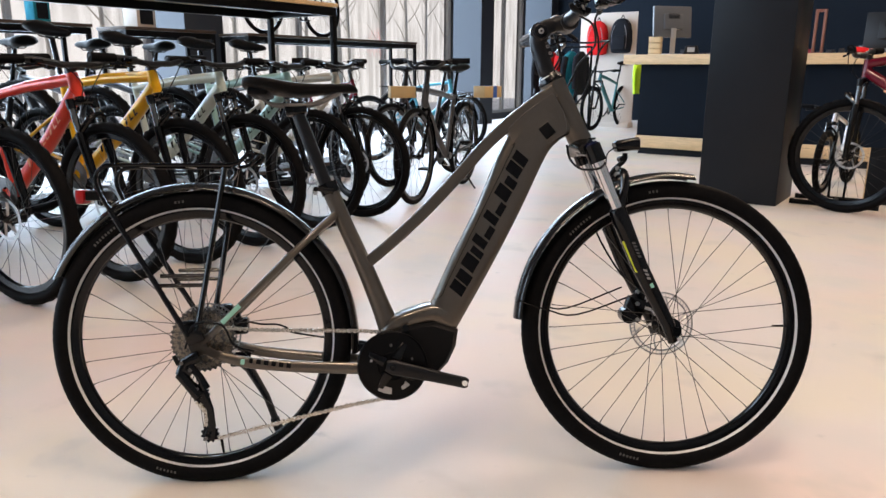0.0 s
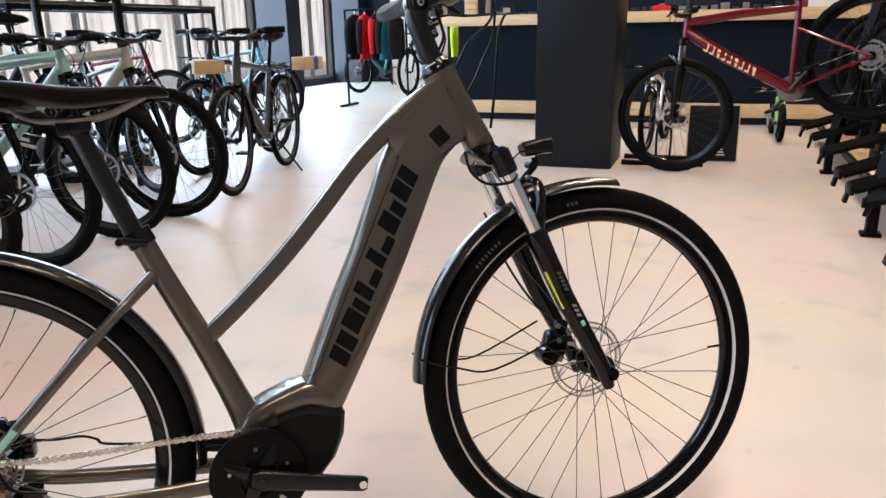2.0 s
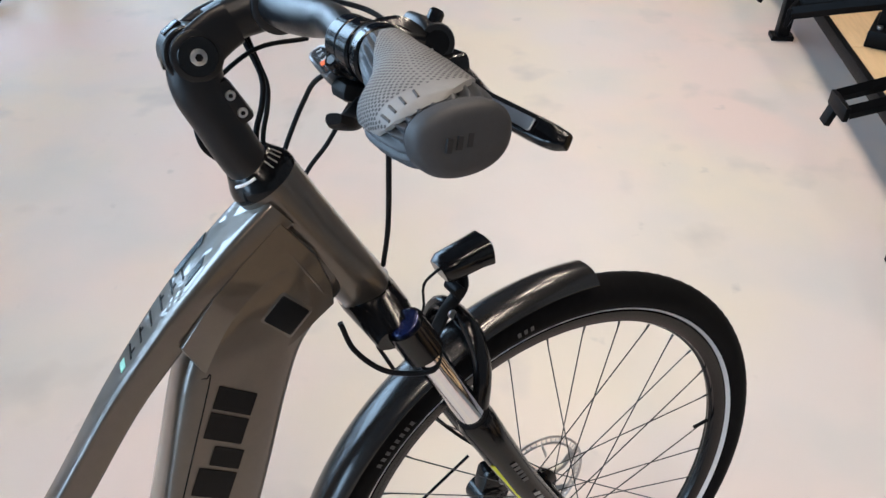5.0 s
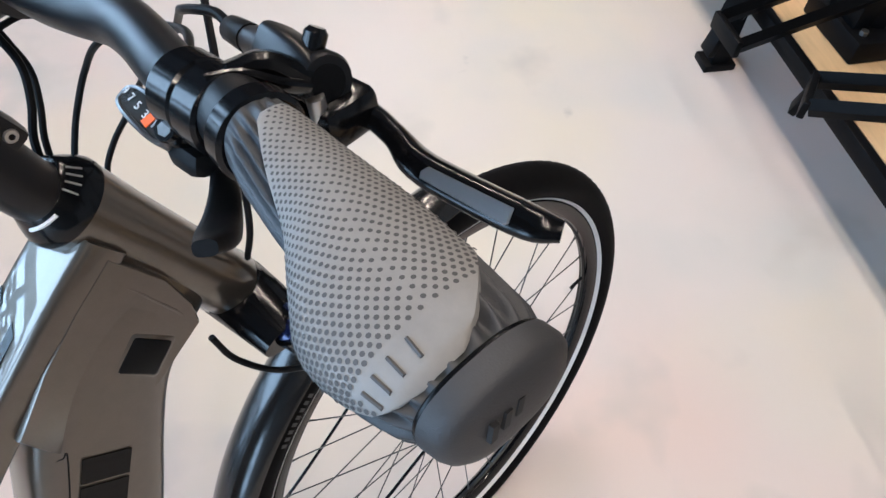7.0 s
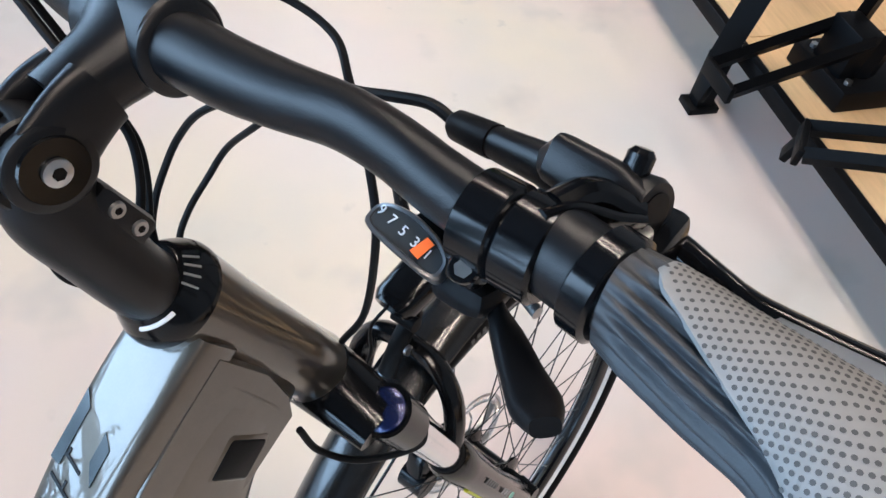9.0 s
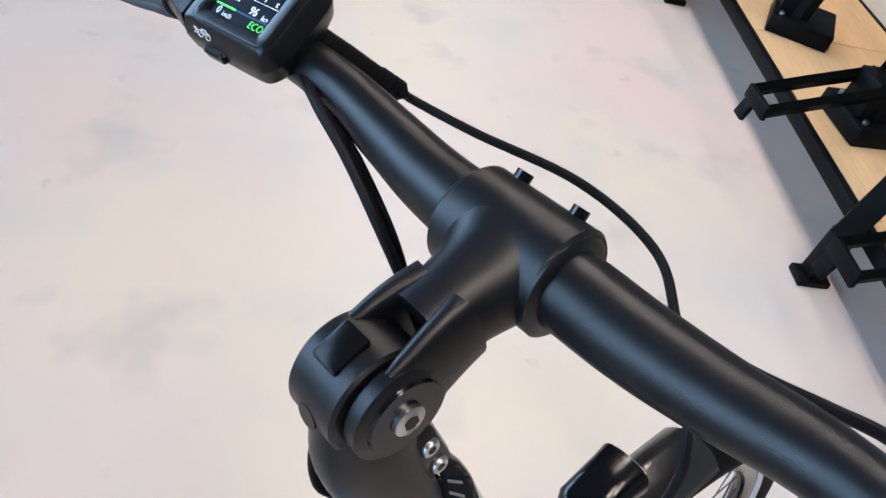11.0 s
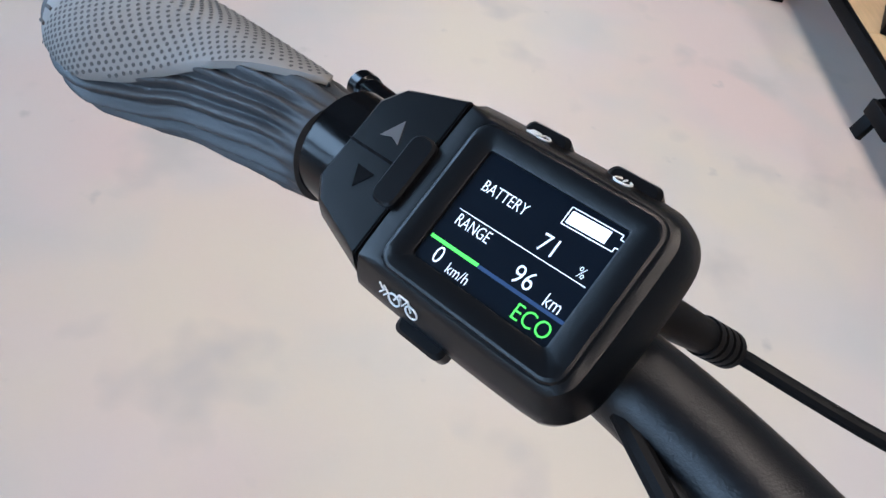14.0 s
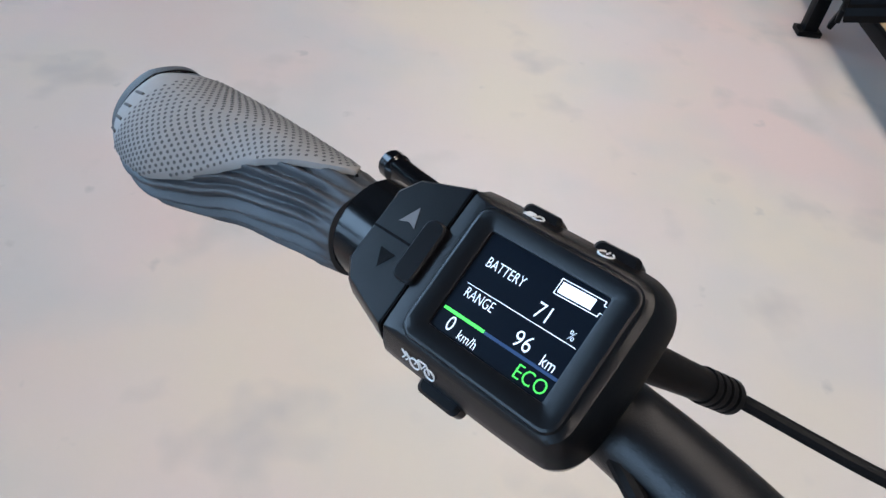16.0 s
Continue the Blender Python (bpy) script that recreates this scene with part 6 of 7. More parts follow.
cock = new("cockpit")
cock.parent = bike
tagged(cock, "matt black handlebar and adjustable stem")
SA = (HT - HB).normalized()
g = G().tube([HT, HT + SA * 0.004, HT + SA * 0.008, HT + SA * 0.013, HT + SA * 0.019, HT + SA * 0.0235, HT + SA * 0.0245], [0.0314, 0.0314, 0.0302, 0.0276, 0.0240, 0.0216, 0.0200], 48)
headset = bpart("headset_cover", g, BLACK_PAINT, cock, "glossy black headset cone")
for a in (252, 265, 278, 291):
    d = Matrix.Rotation(radians(a), 3, SA) @ SA.orthogonal().normalized()
    bpart("scale_mark", G().tube([HT + SA * 0.013 + d * 0.0276, HT + SA * 0.021 + d * 0.0230], 0.0007, 6), DECAL_GREY, headset)
bpart("white_mark", G().tube([HT + SA * 0.0165 + Matrix.Rotation(radians(a), 3, SA) @ SA.orthogonal().normalized() * 0.0254 for a in range(168, 217, 6)], 0.0014, 8), DECAL_WHITE, headset, "short white printed arc")
PV = Vector((0.799, 0.0, 1.066))
C0 = HT + SA * 0.014
g = G().tube(smooth_path([C0, (0.8150, 0, 0.976), (0.8040, 0, 1.010), (0.7960, 0, 1.040), PV], 5), spline_vals([0.0196, 0.0192, 0.0196, 0.0208, 0.0214], 5), 32, flat=spline_vals([0.0196, 0.0192, 0.0188, 0.0172, 0.0150], 5), up=Y)
g.tube([PV + Vector((-0.002, -0.0095, 0)), PV + Vector((-0.002, -0.0082, 0)), PV + Vector((-0.002, 0.0150, 0)), PV + Vector((-0.002, 0.0172, 0))], [0.0205, 0.0218, 0.0218, 0.0195], 40)
g.box((0.8165, -0.0015, 1.0240), (0.018, 0.025, 0.040), Matrix.Rotation(radians(-24), 4, "Y"), 0.005)
column = bpart("stem_column", g, BLACK_SATIN, cock, "matt black stem column")
bpart("slot", G().box(PV + Vector((-0.010, 0.004, 0.0196)), (0.016, 0.013, 0.004), Matrix.Rotation(radians(-28), 4, "Y"), 0.0015), DECAL_BLACK, column)
bpart("side_hole", G().tube([PV + Vector((-0.024, 0.004, -0.004)), PV + Vector((-0.0215, 0.004, -0.004))], 0.005, 16), DECAL_BLACK, column)
for p in (Vector((0.8155, -0.0145, 1.0315)), Vector((0.8215, -0.0145, 1.0160))):
    bpart("clamp_bolt", G().tube([p + Vector((0, 0.006, 0)), p, p + Vector((0, -0.0012, 0))], [0.0042, 0.0042, 0.0036], 16), STEEL, column)
    bpart("bolt_socket", G().tube([p, p + Vector((0, -0.0014, 0))], 0.0020, 6), DECAL_BLACK, column)
BC = Vector((0.866, 0.004, 1.090))
g = G()
for s in (-1, 1):
    g.tube([PV + Vector((0, s * 0.0100, 0)), PV + Vector((0, s * 0.0108, 0)), PV + Vector((0, s * 0.0160, 0)), PV + Vector((0, s * 0.0172, 0))], [0.0186, 0.0196, 0.0196, 0.0180], 40)
    g.tube(smooth_path([PV + Vector((0.004, s * 0.0130, 0.004)), PV + Vector((0.018, s * 0.0118, 0.012)), PV + Vector((0.032, s * 0.0095, 0.017))], 5), spline_vals([0.0182, 0.0176, 0.0166], 5), 22, flat=spline_vals([0.0040, 0.0056, 0.0078], 5), up=Y, power=2.6)
g.tube(smooth_path([PV + Vector((0.020, 0, 0.013)), PV + Vector((0.034, 0, 0.018)), PV + Vector((0.050, 0.001, 0.0215)), BC + Vector((-0.004, 0, 0.0))], 5), spline_vals([0.0168, 0.0164, 0.0182, 0.0212], 5), 30, flat=spline_vals([0.0168, 0.0165, 0.0205, 0.0262], 5), up=Y, power=2.4)
g.tube([BC + Vector((0, -0.0275, 0)), BC + Vector((0, -0.0255, 0)), BC + Vector((0, 0.0255, 0)), BC + Vector((0, 0.0275, 0))], [0.0190, 0.0212, 0.0212, 0.0190], 36)
stem = bpart("stem", g, BLACK_SATIN, cock, "matt black adjustable stem", 45)
g = G().tube([BC + Vector((0.0015, -0.0255, 0.001)), BC + Vector((0.0015, -0.024, 0.001)), BC + Vector((0.0015, 0.024, 0.001)), BC + Vector((0.0015, 0.0255, 0.001))], [0.0205, 0.0218, 0.0218, 0.0205], 36)
bpart("face_plate", g, BLACK_SATIN, stem)
for y in (-0.014, 0.014):
    p = BC + Vector((0.013, y, 0.0175))
    bpart("plate_bolt", G().tube([p, p + Vector((0.003, 0, 0.004))], 0.0036, 12), BLACK_PAINT, stem)
for s in (-1, 1):
    p = PV + Vector((0, s * 0.0174, 0))
    bpart("pivot_cover", G().tube([p, p + Vector((0, s * 0.0012, 0))], [0.0152, 0.0145], 36), BLACK_PAINT, stem)
    bpart("pivot_bolt", G().tube([p, p + Vector((0, s * 0.003, 0)), p + Vector((0, s * 0.0036, 0))], [0.0062, 0.0062, 0.0052], 20), STEEL, stem)
    bpart("socket", G().tube([p + Vector((0, s * 0.003, 0)), p + Vector((0, s * 0.0039, 0))], 0.0031, 6), DECAL_BLACK, stem)
# handlebar
half = [(0.877, 0.0, 1.092, 0.0159), (0.877, 0.03, 1.092, 0.0158), (0.876, 0.055, 1.0925, 0.0151), (0.8745, 0.085, 1.096, 0.0136), (0.8745, 0.115, 1.101, 0.0121), (0.8735, 0.145, 1.105, 0.0113), (0.870, 0.18, 1.107, 0.0111), (0.866, 0.235, 1.107, 0.0111), (0.857, 0.275, 1.107, 0.0105)]
pts = [ck(x + 0.0085 * math.exp(-((y - 0.112) / 0.045) ** 2), -y, z) for x, y, z, r in half[::-1]] + [ck(x + 0.006 * math.exp(-((y - 0.10) / 0.05) ** 2), y, z) for x, y, z, r in half[1:]]
rad = [r for *_, r in half[::-1]] + [r for *_, r in half[1:]]
bar = bpart("handlebar", G().tube(smooth_path(pts, 5), spline_vals(rad, 5), 24), BLACK_SATIN, cock, "matt black swept handlebar")

# grips
# stations: distance out, front edge, rear edge, half height
GS = [(0.236, 0.8660, 0.8360, 0.0168), (0.25, 0.8632, 0.8325, 0.0172), (0.265, 0.8607, 0.8283, 0.0172), (0.284, 0.8580, 0.8230, 0.0166), (0.296, 0.8568, 0.8155, 0.0160), (0.3065, 0.8556, 0.8085, 0.0153), (0.315, 0.8542, 0.8035, 0.0147), (0.328, 0.8515, 0.8010, 0.0138), (0.340, 0.8490, 0.8013, 0.0131), (0.349, 0.8468, 0.8028, 0.0126), (0.3545, 0.8450, 0.8045, 0.0121)]
gy, gf, gr, gh = (spline_vals([q[i] for q in GS], 4) for i in range(4))
GRIP_LIGHT = mat("grip_light", (0.215, 0.205, 0.196), 0.7, var=0.08, scale=300, bump=0.1, bscale=1500)
HOLE = mat("grip_hole", (0.062, 0.060, 0.059), 0.8, var=0.1, scale=300)
n = len(gy)


def grip_point(f, a, s, extra=0.0):
    """Surface point of the grip at the (fractional) station f and angle a (0 to the rear, 90 up); s: side."""
    i = min(n - 2, max(0, int(f)))
    w = f - i
    y, fx, rx, h = (q[i] * (1 - w) + q[i + 1] * w for q in (gy, gf, gr, gh))
    c, d = math.cos(a), math.sin(a)
    sag = 0.0075 * min(1.0, max(0.0, (y - 0.25) / 0.045)) * max(0.0, c) if s > 0 else 0.0
    cc, sd = math.copysign(abs(c) ** 0.85, c), math.copysign(abs(d) ** 0.9, d)
    out = min(1.0, max(0.0, (y - 0.25) / 0.09))
    yy = 0.236 + (y - 0.236) * (1 - 0.042 * (0.5 + 0.5 * c) * out)
    back = 0.0035 * min(1.0, max(0.0, (0.33 - yy) / 0.06)) * (s < 0)
    x = (fx + rx) / 2 + 0.012 + back - ((fx - rx) / 2 + extra) * cc + 0.0004 * (s > 0) * out
    if sd < 0:
        h *= 1 + 0.4 * out
    return ck(x, s * yy, 1.107 + (h + extra) * sd + 0.003 * out - sag)


def station(y):
    """The fractional station at the distance y out along the grip."""
    i = max(k for k in range(n - 1) if gy[k] <= y)
    return i + (y - gy[i]) / (gy[i + 1] - gy[i])


def ramp(y, rows):
    """Straight lines through rows of (y, value)."""
    for (y0, v0), (y1, v1) in zip(rows, rows[1:]):
        if y <= y1:
            return v0 + (v1 - v0) * max(0.0, (y - y0) / (y1 - y0))
    return rows[-1][1]


def pad_rear(y):
    return radians(ramp(y, [(0.2445, 98), (0.248, 82), (0.262, 60), (0.284, 26), (0.300, 4), (0.315, -8), (0.338, -6), (0.3455, 6), (0.3495, 22), (0.3522, 50)]))


def pad_front(y):
    return radians(ramp(y, [(0.2445, 100), (0.248, 122), (0.262, 140), (0.30, 152), (0.331, 154), (0.340, 128), (0.3475, 106), (0.3522, 86)]))


for s in (-1, 1):
    grip = new("grip")
    grip.parent = cock
    tagged(grip, "grey ergonomic grip with a perforated pad")
    rings = []
    for i in range(n):
        row = []
        for k in range(200):
            a = 2 * math.pi * k / 200
            rib = 0.0014 * min(1.0, i / 3, (n - 1 - i) / 5 + 0.15) * math.sin(20 * a + i * 0.34)
            row.append(grip_point(i, a, s, rib - 0.0014))
        rings.append(row)
    bpart("body", G().rings(rings), GRIP_DARK, grip, "ribbed dark grey rubber", 40)
    # light pad: narrow at the inner end, wide over the palm rest, cut square before the cap
    rows = []
    for k in range(49):
        y = 0.2445 + (0.3522 - 0.2445) * k / 48
        a0, a1 = pad_rear(y) + (0.22 if s > 0 else 0.0), pad_front(y)
        rows.append([grip_point(station(y), a0 + (a1 - a0) * j / 24, s, 0.0010 if 0 < j < 24 and 0 < k < 48 else -0.0010) for j in range(25)])
    bpart("pad", G().rings(rows, closed=False), GRIP_LIGHT, grip, "light grey rubber pad", 60)
    g = G()
    for r in range(1, 56):
        y = 0.2445 + r * 0.00195
        f = station(y)
        i0 = int(f)
        if y > 0.3475:
            continue
        a0, a1 = pad_rear(y) + (0.22 if s > 0 else 0.0), pad_front(y)
        step = 0.00225 / (((gf[i0] - gr[i0]) / 2 + gh[i0]) / 2)
        for j in range(-40, 41):
            a = radians(95) + (j + (0.5 if r % 2 else 0)) * step
            if not a0 + 0.10 < a < a1 - 0.10 or (y > 0.3385 and a > radians(20)):
                continue
            p = grip_point(f, a, s, 0.00105)
            e1 = (grip_point(f + 0.3, a, s, 0.001) - grip_point(f - 0.3, a, s, 0.001)).normalized()
            e2 = (grip_point(f, a + 0.05, s, 0.001) - grip_point(f, a - 0.05, s, 0.001)).normalized()
            e2 = (e2 - e1 * e1.dot(e2)).normalized()
            nr = e1.cross(e2)
            nr = nr if nr.dot(grip_point(f, a, s, 0.002) - p) > 0 else -nr
            rad = 0.00060 + 0.00018 * f / n
            g.add([p + nr * 0.00015 + (e1 * math.cos(k * math.pi / 4) + e2 * math.sin(k * math.pi / 4)) * rad for k in range(8)], [tuple(range(8))])
    tagged(bpart("perforation", g, HOLE, grip, "rows of small round holes"), kind="stuff")
    # domed end cap behind a fine seam, with moulded bars
    ring = [grip_point(n - 1, 2 * math.pi * k / 48, s) for k in range(48)]
    c = sum(ring, Vector()) / 48
    bpart("cap_seam", G().rings([[c + (p - c) * sc + Vector((0, s * q, 0)) for p in ring] for q, sc in ((-0.0008, 0.97), (-0.0002, 0.985), (0.0006, 0.985))]), DECAL_BLACK, grip)
    e = [[c + (p - c) * sc + Vector((0, s * q, 0)) for p in ring] for q, sc in ((0.0004, 0.96), (0.0006, 0.995), (0.0052, 0.985), (0.0072, 0.945), (0.0086, 0.86), (0.0094, 0.68), (0.0098, 0.4), (0.0100, 0.12))]
    bpart("end_cap", G().rings(e), GRIP_END, grip, "black rubber end cap", 60)
    g = G()
    for i in range(4):
        p = c + Vector((-0.0080 + i * 0.0044, s * 0.0096, 0.0005))
        g.box(p, (0.0022, 0.0014, 0.0052), Matrix.Rotation(radians(15), 4, "Y"))
    bpart("cap_print", g, mat("cap_print", (0.012, 0.012, 0.013), 0.7), grip, "dark moulded bars")
    g = G()
    for i in range(4):
        a = radians(28 + 15 * i)
        g.tube([grip_point(station(0.3415), a, s, 0.0011), grip_point(station(0.3475), a - 0.06, s, 0.0011)], 0.0006, 6)
    bpart("pad_print", g, HOLE, grip, "dark moulded bars")
    rg = [ck(0.8672, s * (0.2365 - 0.0225 * q), 1.107) + Vector((0.0034 * q, 0, 0)) for q in ((0.42, 0.38, 0.045, 0.0) if s < 0 else (0.62, 0.57, -0.05, -0.1))]
    bpart("lock_ring", G().tube(rg, [0.0150, 0.0168, 0.0168, 0.0150], 36), BLACK_PAINT, grip, "glossy black clamp ring", 22)
    sl = [ck(0.8672, s * (0.2365 - 0.0225 * q), 1.107) + Vector((0.0034 * q, 0, 0)) for q in (1.05, 1.0, 0.45, 0.40)]
    bpart("sleeve", G().tube(sl, [0.0125, 0.0140, 0.0140, 0.0125], 32), BLACK_SATIN, grip)

# right brake
brake = new("brake_lever")
brake.parent = cock
tagged(brake, "black hydraulic brake lever")


def rel(y, dx=0.0, dz=0.0):
    """A point beside the right half of the bar."""
    return ck(0.8695 + dx, y, 1.105 + dz)


g = G().tube([rel(-0.2005), rel(-0.2018), rel(-0.2138), rel(-0.215)], [0.0145, 0.0160, 0.0160, 0.0145], 36)
g.tube(smooth_path([rel(-0.207, 0.008, 0.008), rel(-0.212, 0.020, 0.008), rel(-0.222, 0.028, 0.0)], 4), 0.006, 12, flat=0.009)
g.box((0.890, -0.219, 1.079), (0.026, 0.034, 0.018), bevel=0.004)
g.tube(smooth_path([rel(-0.209, -0.002, 0.0135), rel(-0.214, 0.009, 0.0115), rel(-0.222, 0.018, 0.006), rel(-0.226, 0.026, 0.002)], 4), 0.0026, 12, flat=0.0045)
bpart("clamp", g, BLACK_PAINT, brake, "glossy black clamp", 28)
M0, M1 = rel(-0.160, 0.046, -0.013), rel(-0.228, 0.033, 0.001)
g = G().tube([M0, M0.lerp(M1, 0.05), M0.lerp(M1, 0.35), M0.lerp(M1, 0.45), M0.lerp(M1, 0.97), M1], [0.006, 0.0066, 0.0075, 0.0088, 0.0108, 0.0098], 24)
g.tube([rel(-0.186, 0.039, -0.004), rel(-0.193, 0.037, 0.001), rel(-0.216, 0.032, 0.003), rel(-0.224, 0.031, 0.002)], [0.004, 0.0085, 0.0092, 0.007], 24, power=4)
bpart("master_cylinder", g, BLACK_SATIN, brake, "satin black master cylinder")
bpart("bore", G().tube([M1, M1 + (M1 - M0).normalized() * 0.0006], 0.0068, 20), DECAL_BLACK, brake)
p = rel(-0.218, 0.036, 0.008)
bpart("bleed_screw", G().tube([p, p + Vector((0.004, 0, 0.006)), p + Vector((0.005, 0, 0.0075))], [0.0045, 0.0045, 0.003], 14), BLACK_PAINT, brake)
bpart("hose_nut", G().tube([M0 + (M0 - M1) * 0.34, M0 + (M0 - M1) * 0.3, M0 + (M0 - M1) * 0.06, M0], [0.0045, 0.0062, 0.0068, 0.0068], 14), BLACK_PLASTIC, brake)
lv = smooth_path([(0.893, -0.222, 1.079), (0.8985, -0.232, 1.076), (0.8985, -0.246, 1.071), (0.8945, -0.262, 1.068), (0.896, -0.285, 1.065), (0.900, -0.308, 1.0615), (0.904, -0.318, 1.060)], 5)
bpart("lever_blade", G().tube(lv, spline_vals([0.0055, 0.0048, 0.0045, 0.0058, 0.0064, 0.0062, 0.004], 5), 20, flat=spline_vals([0.005, 0.004, 0.004, 0.0066, 0.0068, 0.0066, 0.004], 5), up=(-0.74, 0, 0.67), power=4), BLACK_PAINT, brake, "glossy black lever blade")
# window reflection on the lever put into the colour: pale bluish metal
FACE = mat("face_sheen", (0.42, 0.44, 0.47), 0.40, metal=1.0, var=0.05, scale=60)
fd = Vector((0.0055, -0.040, -0.0062)).normalized()
fn = Vector((-0.74, 0.0, 0.67))
fn = (fn - fd * fn.dot(fd)).normalized()
fm = Matrix((fd, fn.cross(fd), fn)).transposed().to_4x4()
FC = Vector((0.8965, -0.2875, 1.0652)) + fn * 0.0076
bpart("blade_face", G().plate([(-0.0200, -0.0024), (0.0150, -0.0034), (0.0162, -0.0024), (0.0158, 0.0032), (-0.0185, 0.0026), (-0.0205, 0.0)], 0.0016, Matrix.Translation(FC) @ fm, 0.0006), FACE, brake, "flat lever face, pale bluish to stand for the window's reflection")
bpart("pivot_screw", G().tube([rel(-0.228, 0.026, -0.012), rel(-0.228, 0.026, -0.001)], 0.0036, 12), STEEL, brake)
# shifter
shf = new("shifter")
shf.parent = cock
tagged(shf, "black gear shifter with a numbered window")
g = G().tube([rel(-0.1850), rel(-0.1862), rel(-0.1985), rel(-0.200)], [0.0140, 0.0156, 0.0156, 0.0140], 36)
g.box((0.8455, -0.192, 1.0855), (0.014, 0.012, 0.014), Matrix.Rotation(radians(30), 4, "Y"), 0.003)
bpart("clamp", g, BLACK_PAINT, shf, "", 22)
g = G().box((0.862, -0.175, 1.072), (0.026, 0.036, 0.014), Matrix.Rotation(radians(8), 4, "Y"), 0.006)
g.box((0.850, -0.188, 1.068), (0.022, 0.022, 0.012), Matrix.Rotation(radians(20), 4, "Y"), 0.005)
bpart("housing", g, BLACK_PLASTIC, shf)
p = Vector((0.8385, -0.1935, 1.0895))
q = Vector((-0.66, -0.3, 0.69)).normalized()
bpart("clamp_screw", G().tube([p - q * 0.006, p, p + q * 0.001], [0.0050, 0.0050, 0.0043], 18), BLACK_PAINT, shf)
bpart("screw_socket", G().tube([p, p + q * 0.0013], 0.0029, 6), DARK_STEEL, shf)
wx = Vector((-0.09, -0.97, -0.20)).normalized()
wn = Vector((-0.50, -0.135, 0.85))
wn = (wn - wx * wn.dot(wx)).normalized()
wy = wn.cross(wx)
WM = Matrix.Translation((0.8430, -0.1685, 1.0868)) @ Matrix((wx, wy, wn)).transposed().to_4x4()
outl = [(0.0168 * math.cos(radians(a)) * (1 - 0.04 * math.sin(radians(a))), -0.0016 + 0.0069 * math.copysign(abs(math.sin(radians(a))) ** 0.6, math.sin(radians(a))) - 0.0016 * math.cos(radians(a)) ** 2) for a in range(0, 360, 12)]


def bowed(poly, z, k):
    """The window's outline, bowed outwards along its length."""
    return [WM @ Vector((x * k, (y + 0.0014) * (1 - (1 - k) * 2.2) - 0.0014, z - 9.0 * x * x)) for x, y in poly]


bpart("window_frame", G().rings([bowed(outl, z, k) for z, k in ((-0.011, 0.94), (-0.009, 1.0), (-0.0008, 1.0), (0.0003, 0.965), (0.0003, 0.90), (-0.0006, 0.885))]), mat("window_rim", (0.20, 0.20, 0.205), 0.32, metal=0.9, var=0.1, scale=200), shf, "silver rimmed window", 30)
bpart("window_pane", G().rings([bowed(outl, z, 0.90) for z in (-0.0030, -0.0004)]), mat("window_dark", (0.03, 0.032, 0.033), 0.15, var=0.1, scale=100, coat=0.6), shf, "dark clear window", 30)
DIGIT = mat("digit_print", (0.50, 0.52, 0.55), 0.45, var=0.05, scale=60)
for i, ch in enumerate("97531"):
    o = part("digit", text_mesh(ch, 0.0050, DIGIT, 0.0002), DIGIT, shf)
    o.matrix_local = WM @ Matrix.Translation((-0.0124 + 0.0055 * i, -0.0008 - 0.0003 * i, 0.0004 - 9.0 * (-0.011 + 0.0055 * i) ** 2)) @ Matrix.Rotation(18.0 * (-0.011 + 0.0055 * i), 4, "Y")
bpart("marker", G().plate([(0.0046, -0.0046), (0.0084, -0.0050), (0.0094, 0.0018), (0.0062, 0.0022)], 0.0006, WM @ Matrix.Translation((0, 0, 0.0004)) @ Matrix.Rotation(0.06, 4, "Y")), ORANGE_MARK, shf, "orange gear marker")
tl = smooth_path([(0.855, -0.186, 1.066), (0.848, -0.201, 1.062), (0.836, -0.217, 1.062), (0.826, -0.229, 1.066), (0.8185, -0.2365, 1.0725)], 4)
bpart("thumb_lever", G().tube(tl, spline_vals([0.005, 0.0055, 0.0070, 0.0080, 0.0045], 4), 18, flat=spline_vals([0.004, 0.0035, 0.0035, 0.004, 0.003], 4), up=(-0.5, -0.5, -0.2), power=3), BLACK_PLASTIC, shf, "black thumb lever")
bpart("release_lever", G().tube(smooth_path([(0.86, -0.19, 1.071), (0.853, -0.205, 1.073), (0.848, -0.214, 1.075)], 4), 0.0022, 10, flat=0.0014), STEEL, shf, "bright steel release lever")
# left brake, mostly behind the display
lb = new("left_brake_lever")
lb.parent = cock
tagged(lb, "black hydraulic brake lever")


def rel_l(y, dx=0.0, dz=0.0):
    return ck(0.8695 + dx, y, 1.107 + dz)


g = G().tube([rel_l(0.150, 0.032, -0.030), rel_l(0.155, 0.032, -0.030), rel_l(0.212, 0.032, -0.020), rel_l(0.217, 0.032, -0.020)], [0.006, 0.0085, 0.0105, 0.009], 20)
g.tube(smooth_path([rel_l(0.18, 0.0, -0.012), rel_l(0.19, 0.02, -0.014), rel_l(0.20, 0.034, -0.012)], 3), 0.007, 12)
bpart("master_cylinder", g, BLACK_SATIN, lb)
tl = smooth_path([rel_l(0.20, 0.036, -0.016), (0.9085, 0.225, 1.0895), (0.9065, 0.262, 1.0860), (0.9075, 0.293, 1.0835), (0.9090, 0.312, 1.0820)], 4)
bpart("lever_blade", G().tube(tl, 0.0050, 14, flat=0.0065, up=(0, 0, 1), power=3.2), BLACK_PAINT, lb)
bpart("blade_tip", G().tube([(0.9085, 0.308, 1.0830), (0.9088, 0.311, 1.0830), (0.9094, 0.317, 1.0825), (0.9096, 0.3195, 1.0825)], [0.0045, 0.0068, 0.0068, 0.0040], 16), BLACK_PAINT, lb)

